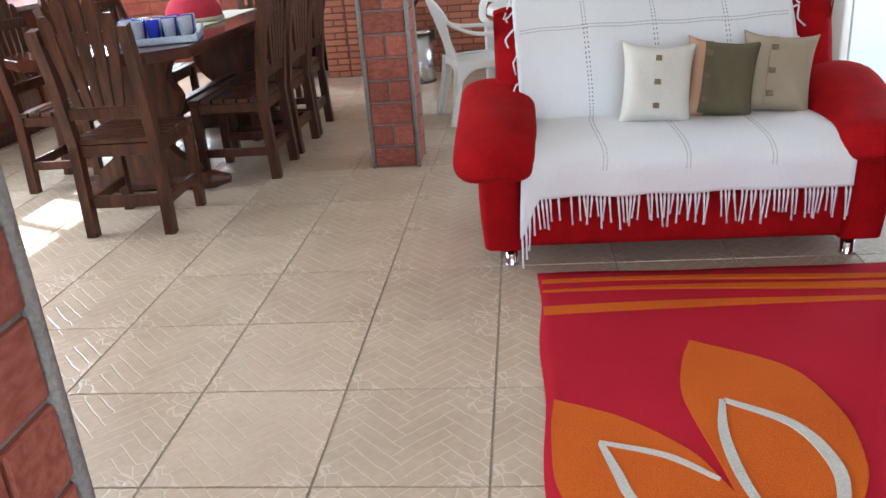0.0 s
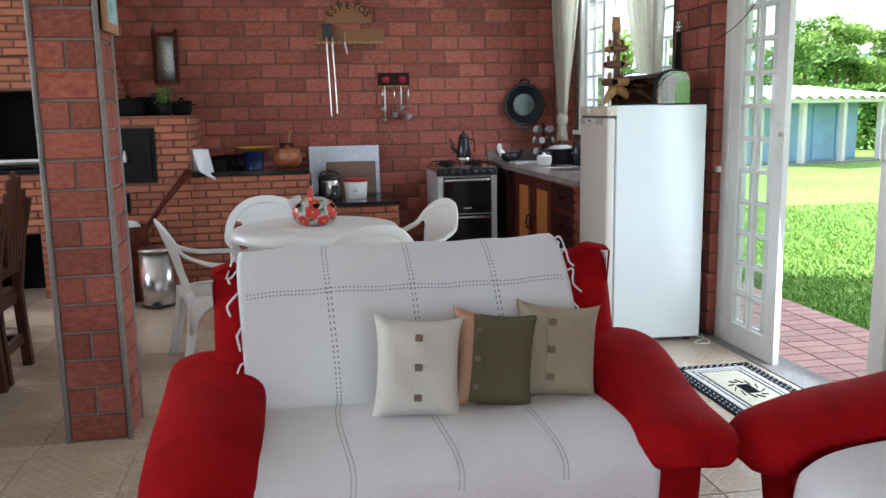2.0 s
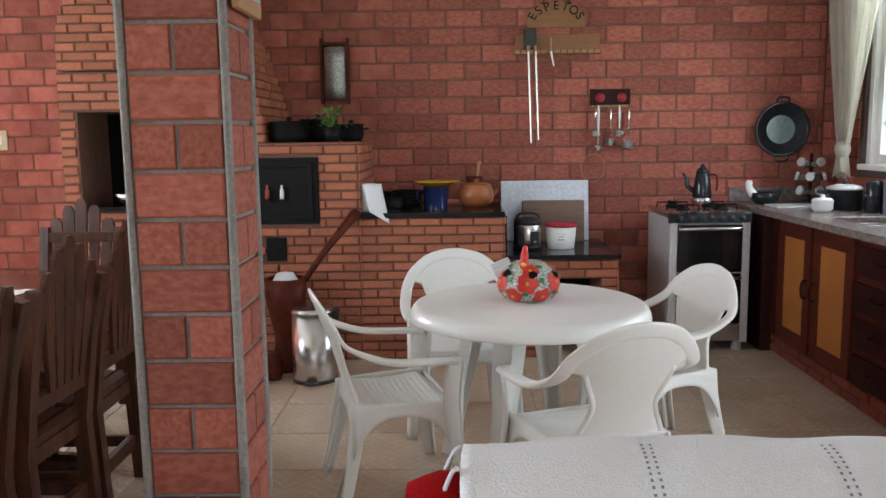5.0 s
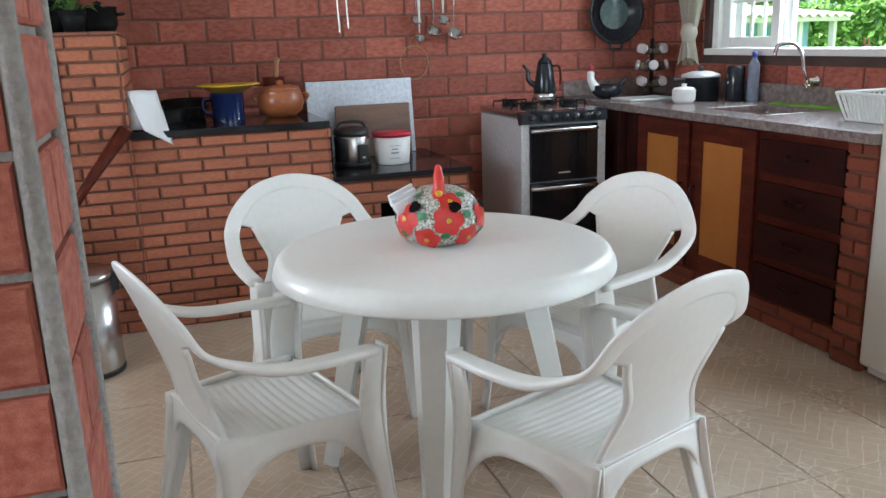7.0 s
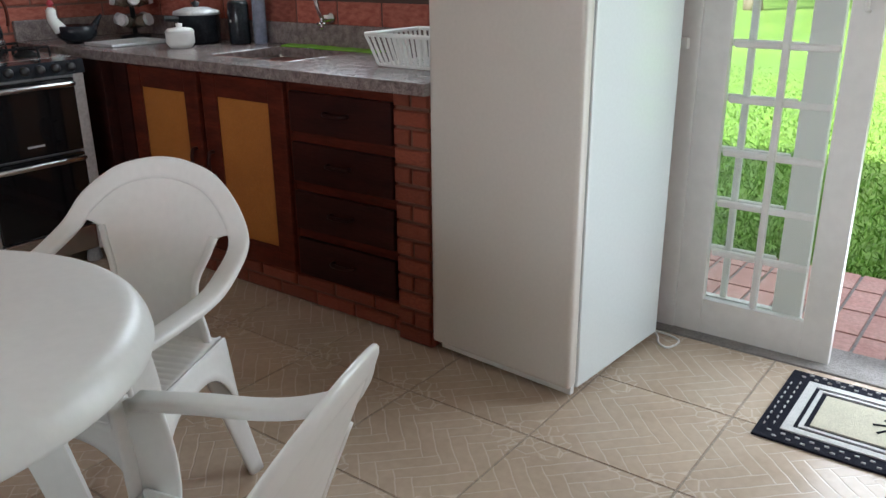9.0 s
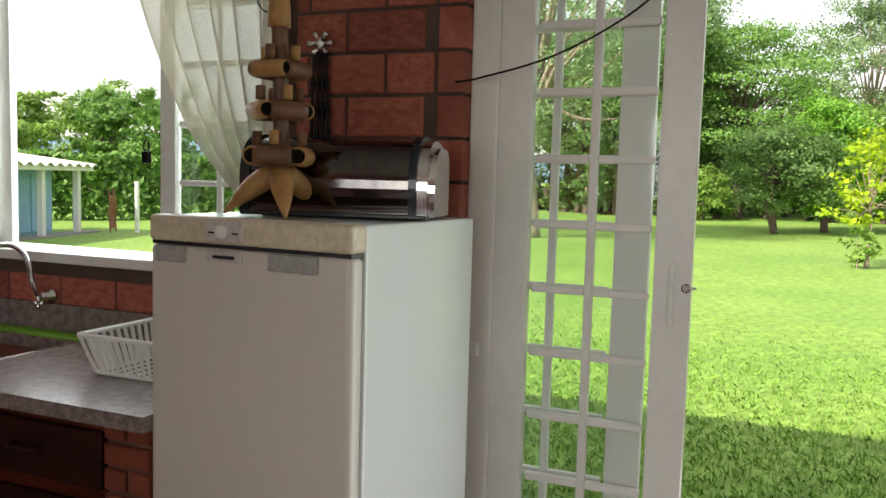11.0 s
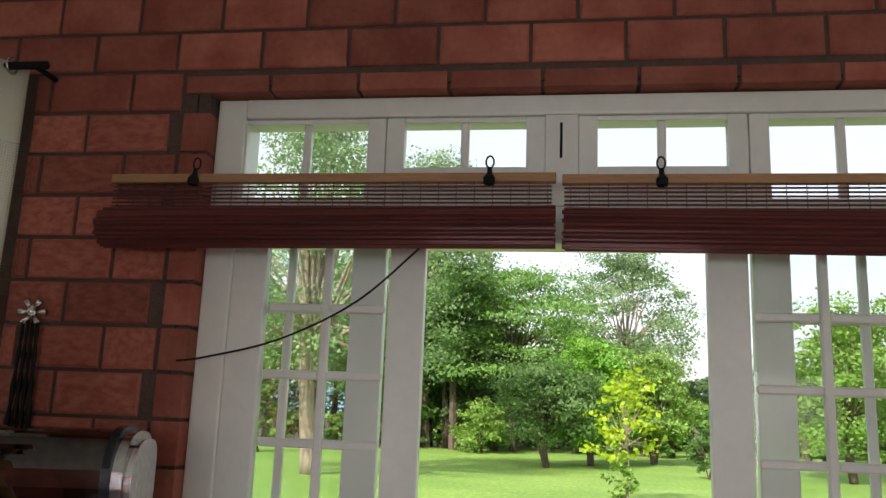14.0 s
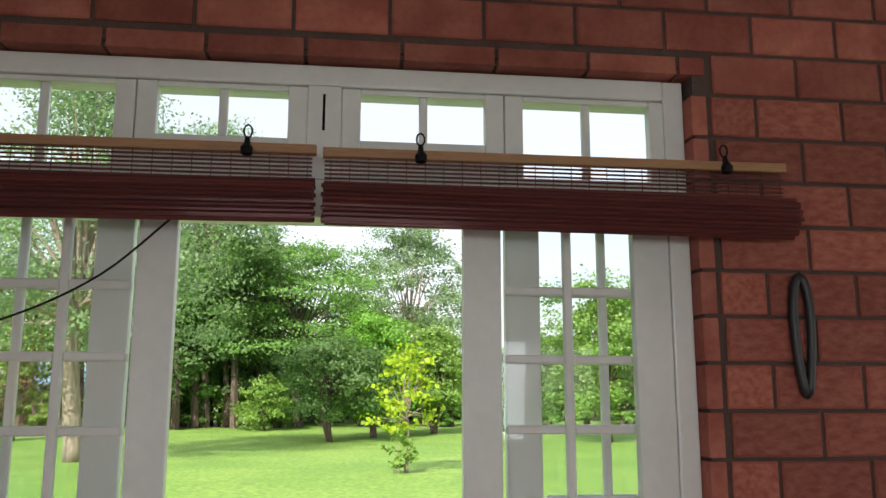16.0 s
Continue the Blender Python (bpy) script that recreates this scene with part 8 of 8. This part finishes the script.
def worktop_things():
    TZ = 0.911
    cr = thing("hen_bowl", "black dotted ceramic bowl shaped like a hen", "bowl", pose(1.60, 7.86, TZ, 0, 0, 170))
    part("bowl", lathe(bmesh.new(), [(0.05, 0), (0.085, 0.03), (0.09, 0.075), (0.082, 0.078), (0.0, 0.05)], 24), BLACK_ENAMEL, cr, smooth=True)
    bm = bmesh.new()
    tube(bm, curve(0, [(0.07, 0, 0.06), (0.10, 0, 0.11), (0.10, 0, 0.16)], 4), [0.03, 0.028, 0.026, 0.024, 0.023, 0.022, 0.022, 0.022, 0.012], 10)
    part("neck", bm, PLASTIC, cr, "white ceramic neck", True)
    part("comb", lathe(bmesh.new(), [(0, -0.015), (0.018, 0), (0, 0.025)], 8, (0.10, 0, 0.175)), bpy.data.materials["apple_red"], cr, smooth=True)
    part("tail", tube(bmesh.new(), [(-0.075, 0, 0.06), (-0.12, 0, 0.12)], [0.02, 0.006], 8), BLACK_ENAMEL, cr, smooth=True)
    sp = thing("spice_rack", "round spice rack holding small glass jars", "spice rack", pose(1.90, 7.86, TZ))
    part("post", lathe(bmesh.new(), [(0.07, 0), (0.07, 0.012), (0.012, 0.016), (0.012, 0.33), (0, 0.335)], 18), BLACK_IRON, sp, smooth=True)
    jar_glass = glass_like("jar_glass", (0.30, 0.24, 0.18))
    for i in range(3):
        for k in range(4):
            a = radians(90 * k + 45 * i + 200)
            d = Vector((math.cos(a), math.sin(a), 0))
            j = part("jar", tube(bmesh.new(), [d * 0.02 + Vector((0, 0, 0.07 + 0.095 * i)), d * 0.075 + Vector((0, 0, 0.085 + 0.095 * i))], 0.026, 14), jar_glass, sp, "small glass spice jar", True)
            part("jar_lid", tube(bmesh.new(), [d * 0.075 + Vector((0, 0, 0.085 + 0.095 * i)), d * 0.093 + Vector((0, 0, 0.09 + 0.095 * i))], 0.028, 14), SILVER, j)
    pc = thing("pressure_cooker", "black pressure cooker with a steel lid", "pot", pose(1.90, 7.37, TZ))
    part("pot_body", lathe(bmesh.new(), [(0.095, 0), (0.10, 0.01), (0.10, 0.12), (0.105, 0.125)], 26), BLACK_ENAMEL, pc, smooth=True)
    part("lid", lathe(bmesh.new(), [(0.105, 0.125), (0.10, 0.14), (0.05, 0.155), (0.0, 0.157)], 26), SILVER, pc, smooth=True)
    part("lid_knob", lathe(bmesh.new(), [(0.01, 0.155), (0.02, 0.175), (0, 0.185)], 12), DARK_PLASTIC, pc, smooth=True)
    part("handle", tube(bmesh.new(), [(-0.1, 0, 0.11), (-0.16, 0.02, 0.115)], 0.012, 8), DARK_PLASTIC, pc)
    wp = thing("sugar_pot", "small white lidded pot on the worktop", "pot", pose(1.72, 7.26, TZ))
    part("pot_body", lathe(bmesh.new(), [(0.045, 0), (0.06, 0.02), (0.06, 0.06), (0.063, 0.065)], 22), PLASTIC, wp, smooth=True)
    part("lid", lathe(bmesh.new(), [(0.063, 0.065), (0.05, 0.08), (0.012, 0.086), (0.015, 0.10), (0, 0.103)], 22), PLASTIC, wp, smooth=True)
    th = thing("thermos", "black thermos flask beside the sink", "flask", pose(1.98, 7.18, TZ))
    part("flask_body", lathe(bmesh.new(), [(0.045, 0), (0.047, 0.005), (0.047, 0.17), (0.04, 0.185), (0, 0.185)], 22), BLACK_ENAMEL, th, smooth=True)
    part("button_print", lathe(bmesh.new(), [(0.006, 0), (0.0, 0.003)], 8), PLASTIC, th).matrix_local = pose(-0.047, 0, 0.1, 0, -90, 0)
    bo = thing("detergent_bottle", "clear bottle with a blue cap beside the tap", "bottle", pose(2.03, 7.10, TZ))
    part("bottle_body", lathe(bmesh.new(), [(0.028, 0), (0.03, 0.005), (0.03, 0.19), (0.012, 0.225), (0.012, 0.23)], 18), glass_like("pale_bottle", (0.45, 0.50, 0.62)), bo, smooth=True)
    part("cap", lathe(bmesh.new(), [(0.014, 0.228), (0.014, 0.255), (0, 0.258)], 14), material("blue_cap", (0.03, 0.05, 0.30), 0.4, scale=5, fine=50, bump=0), bo, smooth=True)
    gr = thing("green_cloth", "bright green drying mat behind the sink", "cloth", pose(0, 0, TZ))
    part("cloth", sheet(bmesh.new(), lambda u, v: Vector((1.988 + 0.085 * u + 0.006 * math.sin(v * 11), 6.40 + 0.52 * v, 0.004 + 0.006 * math.sin(u * 3) * math.sin(v * 14) ** 2)), 8, 24, 0.004), material("green_foam", (0.16, 0.36, 0.02), 0.85, scale=9, fine=160, bump=0.4), gr)
    dr = thing("dish_rack", "white plastic dish drainer basket on the worktop", "dish rack", pose(1.82, 5.96, TZ))
    bm = bmesh.new()
    L, W, H = 0.19, 0.15, 0.11

    def rect(z, g):
        return [(sx * W * g, sy * L * g, z) for sx, sy in ((-1, -1), (1, -1), (1, 1), (-1, 1))]

    for z, g, r in ((0.006, 0.82, 0.005), (H, 1.0, 0.008)):
        q = rect(z, g)
        for i in range(4):
            tube(bm, [q[i], q[(i + 1) % 4]], r, 6)
    part("rim", bm, PLASTIC, dr)
    bm = bmesh.new()
    lo, hi = rect(0.006, 0.82), rect(H, 1.0)
    for i in range(4):
        n = 15 if i % 2 else 11
        for k in range(n):
            f = k / n
            a = Vector(lo[i]).lerp(Vector(lo[(i + 1) % 4]), f)
            b = Vector(hi[i]).lerp(Vector(hi[(i + 1) % 4]), f)
            ribbon(bm, [a, b], Vector(lo[(i + 1) % 4]) - Vector(lo[i]), 0.011, 0.004)
    for k in range(9):
        y = -L * 0.8 + 2 * L * 0.8 * k / 8
        ribbon(bm, [(-W * 0.82, y, 0.006), (W * 0.82, y, 0.006)], (0, 1, 0), 0.010, 0.004)
    ob = part("basket", bm, PLASTIC, dr)
    ob["kind"] = "stuff"
    tk = thing("kitchen_tray", "worn chopping tray lying on the worktop corner", "tray", pose(1.70, 7.62, TZ))
    box_part("tray_body", (-0.15, -0.11, 0), (0.15, 0.11, 0.012), SILVER, tk, 0.004)


worktop_things()


def pedal_bin():
    b = thing("pedal_bin", "cylindrical steel pedal bin beside the brick stove", "bin", pose(-1.29, 6.94, 0) @ Matrix.Diagonal((1.26, 1.26, 1.0, 1)))
    part("drum", lathe(bmesh.new(), [(0.098, 0.0), (0.10, 0.004), (0.10, 0.40)], 32), STEEL, b, smooth=True)
    part("base", lathe(bmesh.new(), [(0.102, 0), (0.103, 0.018), (0.098, 0.022)], 32), DARK_PLASTIC, b, smooth=True)
    part("lid", lathe(bmesh.new(), [(0.103, 0.40), (0.103, 0.415), (0.09, 0.43), (0, 0.437)], 32), STEEL, b, smooth=True)
    box_part("hinge", (0.085, -0.03, 0.34), (0.115, 0.03, 0.425), DARK_PLASTIC, b, 0.008)
    box_part("pedal", (-0.03, -0.135, 0.012), (0.03, -0.095, 0.02), DARK_PLASTIC, b, 0.003)
    u = thing("wooden_urn", "tall dark wooden mortar trunk beside the bin", "mortar", pose(-1.49, 7.16, 0))
    part("trunk", lathe(bmesh.new(), [(0.10, 0), (0.11, 0.02), (0.075, 0.16), (0.08, 0.24), (0.12, 0.42), (0.125, 0.56), (0.105, 0.56), (0.08, 0.45), (0, 0.42)], 24, cap=False), RED_WOOD, u, smooth=True)
    c = thing("white_bag", "small white bundle resting in the mortar", "bag", pose(-1.49, 7.16, 0.50))
    part("bundle", lathe(bmesh.new(), [(0.0, -0.02), (0.07, 0.0), (0.075, 0.05), (0.05, 0.09), (0, 0.10)], 14), THROW, c, smooth=True)
    p = thing("wooden_paddle", "long wooden pole leaning against the brick stove", "pole", pose(0, 0, 0))
    part("pole", tube(bmesh.new(), [(-1.42, 7.15, 0.48), (-1.25, 7.20, 0.72), (-1.07, 7.33, 0.94)], [0.016, 0.02, 0.032], 10), RED_WOOD, p, smooth=True)
    b2 = thing("clay_jar", "small dark clay jar on the floor by the bin", "jar", pose(-1.53, 6.95, 0))
    part("jar_body", lathe(bmesh.new(), [(0.04, 0), (0.055, 0.05), (0.05, 0.11), (0.035, 0.13), (0.04, 0.15), (0, 0.15)], 16), RED_WOOD, b2, smooth=True)


pedal_bin()


def hen_vase():
    """A round painted gourd with flowers, on the plastic table."""
    red = material("painted_red", (0.56, 0.03, 0.022), 0.35, second=(0.44, 0.02, 0.018), scale=9, fine=60, bump=0.02)
    green = material("painted_green", (0.02, 0.17, 0.05), 0.4, scale=9, fine=60, bump=0.02)
    dots = material("painted_dots", (0.05, 0.07, 0.05), 0.4, second=(0.72, 0.70, 0.62), scale=150, amount=1.0, fine=200, bump=0.02)
    yel = bpy.data.materials["yellow_enamel"]
    v = thing("painted_gourd", "round painted gourd ornament with red flowers", "ornament", pose(-0.168, 5.694, 0.7075, 0, 0, -18) @ Matrix.Diagonal((1.09, 1.09, 1.04, 1)))
    prof = [(0.055, 0.0), (0.095, 0.02), (0.118, 0.06), (0.112, 0.10), (0.085, 0.135), (0.05, 0.155), (0.0, 0.16)]
    part("gourd", lathe(bmesh.new(), prof, 36), dots, v, smooth=True)

    def on(a, z):
        for i in range(len(prof) - 1):
            if prof[i][1] <= z <= prof[i + 1][1]:
                f = (z - prof[i][1]) / (prof[i + 1][1] - prof[i][1])
                r = prof[i][0] + f * (prof[i + 1][0] - prof[i][0])
                dr, dz = prof[i + 1][0] - prof[i][0], prof[i + 1][1] - prof[i][1]
                n = Vector((math.cos(a) * dz, math.sin(a) * dz, -dr)).normalized()
                return Vector((r * math.cos(a), r * math.sin(a), z)), n
        return Vector((0, 0, 0.16)), Vector((0, 0, 1))

    def blob(a, z, r, mat, name, lobes, h=0.004):
        p, n = on(a, z)
        bm = bmesh.new()
        t = Vector((-math.sin(a), math.cos(a), 0))
        b = n.cross(t)
        c = bm.verts.new(p + n * (h + 0.002))
        ring = []
        for k in range(lobes * 4):
            q = k * math.tau / (lobes * 4)
            rr = r * (0.80 + 0.2 * abs(math.cos(q * lobes / 2)))
            ring.append(bm.verts.new(p + (t * math.cos(q) + b * math.sin(q)) * rr + n * (h - rr * rr * 4.5)))
        for k in range(len(ring)):
            bm.faces.new((c, ring[k], ring[(k + 1) % len(ring)]))
        part(name, bm, mat, v, smooth=True)

    rng = random.Random(12)
    for z, n, off, r in ((0.035, 6, 0.2, 0.037), (0.085, 6, 0.72, 0.043), (0.128, 4, 0.3, 0.032)):
        for k in range(n):
            a = off + k * math.tau / n
            blob(a, z, r, red, "painted_flower", 5)
            blob(a, z, 0.008, yel, "flower_centre", 3, 0.0075)
            blob(a + 0.45, z + 0.012, 0.013, green, "painted_leaf", 2, 0.006)
    # openings as black patches on the uncut gourd, their inner shade painted
    for a, z in ((-1.2, 0.115), (-2.2, 0.115), (-0.25, 0.11), (2.4, 0.11)):
        blob(a, z, 0.019, SOOT_SHADE_BLACK, "hole", 3, 0.009)
    bm = bmesh.new()
    tube(bm, curve(0, [(0, -0.055, 0.12), (0, -0.07, 0.165), (0, -0.055, 0.21), (0, -0.05, 0.225)], 4), [0.02, 0.02, 0.018, 0.017, 0.016, 0.015, 0.014, 0.012, 0.010, 0.009, 0.008, 0.007, 0.003], 10)
    part("head", bm, red, v, "red pointed head", True)
    part("beak", tube(bmesh.new(), [(0, -0.075, 0.155), (0, -0.10, 0.15)], [0.013, 0.003], 8), yel, v, "yellow beak", True)
    pap = thing("folded_papers", "folded white papers tucked into the gourd", "paper", pose(-0.262, 5.68, 0.8265, 10, -20, 10))
    for k in range(3):
        box_part("sheet", (-0.05, -0.02 + 0.012 * k, 0.01 * k), (0.03, -0.012 + 0.012 * k, 0.035 + 0.01 * k), THROW, pap, 0.001)


hen_vase()

pic = thing("framed_picture", "small framed flower picture on the brick column", "picture", pose(-0.992, 4.47, 1.90, 0, 0, 90))
box_part("picture_frame", (-0.115, -0.02, -0.21), (0.115, 0.0, 0.21), PALE_SLAT, pic, 0.006)
box_part("print", (-0.078, -0.023, -0.172), (0.078, -0.0195, 0.172), material("pale_print", (0.45, 0.62, 0.60), 0.5, second=(0.08, 0.30, 0.38), scale=14, amount=0.9, fine=60, bump=0), pic)
lampw = thing("ceiling_lamp", "white boxy ceiling lamp shade over the kitchen", "lamp", pose(-0.80, 5.9, 2.30))
box_part("shade", (-0.10, -0.35, 0.0), (0.10, 0.35, 0.06), PLASTIC, lampw, 0.006)
for y in (-0.25, 0.25):
    part("rod", tube(bmesh.new(), [(0, y, 0.06), (0, y, TOP - 2.30)], 0.006, 6), PLASTIC, lampw)

# ---- bricks and tiles, the nearest as parts ----
BW, BH, BJ = 0.246, 0.1185, 0.0095
COLS = ((-1.265, 4.34), (-1.265, 0.64))
CW = 0.26
for cx, cy in COLS:
    col = thing("column", "square red brick column with grey mortar joints", "column", pose(cx, cy, 0), group="brick columns", kind="structure")
    box_part("core", (0.012, 0.012, 0), (CW - 0.012, CW - 0.012, TOP), GREY_MORTAR, col, 0.003)
    bm = bmesh.new()
    for a, b in ((0.006, 0.006), (CW - 0.006, 0.006), (CW - 0.006, CW - 0.006), (0.006, CW - 0.006)):
        lathe(bm, [(0.011, 0), (0.0125, 0.6), (0.0105, 1.3), (0.0125, 2.1), (0.011, TOP)], 8, (a, b, 0))
    part("corner_joint", bm, GREY_MORTAR, col, "rounded grey mortar corner", True)
    for k, rz in enumerate((0, 90, 180, 270)):
        m = pose(CW / 2, CW / 2, 0, 0, 0, rz) @ Matrix.Translation((-CW / 2 + 0.014, -CW / 2 + 0.012, 0))
        lay_bricks(col, m, CW - 0.028, 0.0, TOP, CW - 0.028, BH, BJ, 0.011, BRICK_MESH, near=lambda u, z: z < 2.4, seed=7 + k)

FACE = Matrix.Translation((0, 0.0, 0))
lay_bricks(wall_north, FACE, EX - WX, 0.0, TOP, BW, BH, BJ, 0.008, BRICK_MESH, N_HOLES, near=lambda u, z: 4.0 < u + WX + 5.0 < 7.1 and 0.85 < z < 2.75, seed=2)
DR = [(h[0] - 0.042, h[1] + 0.042, h[2], h[3] + 0.035) for h in E_HOLES]
lay_bricks(wall_east, FACE, NY - SY, 0.035, TOP, BW * 1.0, BH, BJ, 0.008, BRICK_MESH, DR, near=lambda u, z: u < 6.4, seed=3)
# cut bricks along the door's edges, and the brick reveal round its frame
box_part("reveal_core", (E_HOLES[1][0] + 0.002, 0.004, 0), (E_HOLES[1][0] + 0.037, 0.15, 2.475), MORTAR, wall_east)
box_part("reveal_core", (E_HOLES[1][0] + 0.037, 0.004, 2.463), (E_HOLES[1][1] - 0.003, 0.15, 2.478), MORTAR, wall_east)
for u0, u1 in ((E_HOLES[1][0] - 0.034, E_HOLES[1][0] + 0.043), (E_HOLES[1][1] - 0.009, E_HOLES[1][1] + 0.034)):
    for k in range(21):
        z0 = 0.035 + k * BH + BJ / 2
        if z0 < 2.40:
            box_part("brick", (u0, -0.007, z0), (u1, 0.155, min(z0 + BH - BJ, 2.453)), BRICK, wall_east, 0.003)
for k in range(9):
    u0 = E_HOLES[1][0] - 0.034 + k * BW
    u1 = min(u0 + BW - BJ, E_HOLES[1][1] + 0.034)
    if u1 > u0 + 0.02:
        box_part("brick", (u0, -0.007, 2.459), (u1, 0.155, 2.508), BRICK, wall_east, 0.003)
lay_bricks(wall_west, FACE, NY - SY, 0.0, TOP, BW, BH, BJ, 0.008, BRICK_MESH, W_HOLES, seed=4)
# the kitchen's field of tiles starts anew behind the sofa
SEAM = 4.217
lay_tiles(floor, WX, EX, SY, SEAM, 0.4265, 0.4325, 0.0, TILE, lambda x, y: -2.6 < x < 2.1 and y > 0.6, ox=-0.532, oy=2.0515)
lay_tiles(floor, WX, EX, SEAM, NY, 0.433, 0.4315, 0.0, TILE, lambda x, y: -2.6 < x < 2.1, ox=0.797, oy=4.77)
lay_tiles(patio, 2.30, 3.25, -4, 12, 0.235, 0.115, -0.055, PATIO, lambda x, y: 2.5 < y < 6.5, joint=0.012, rise=0.008, name="paver")
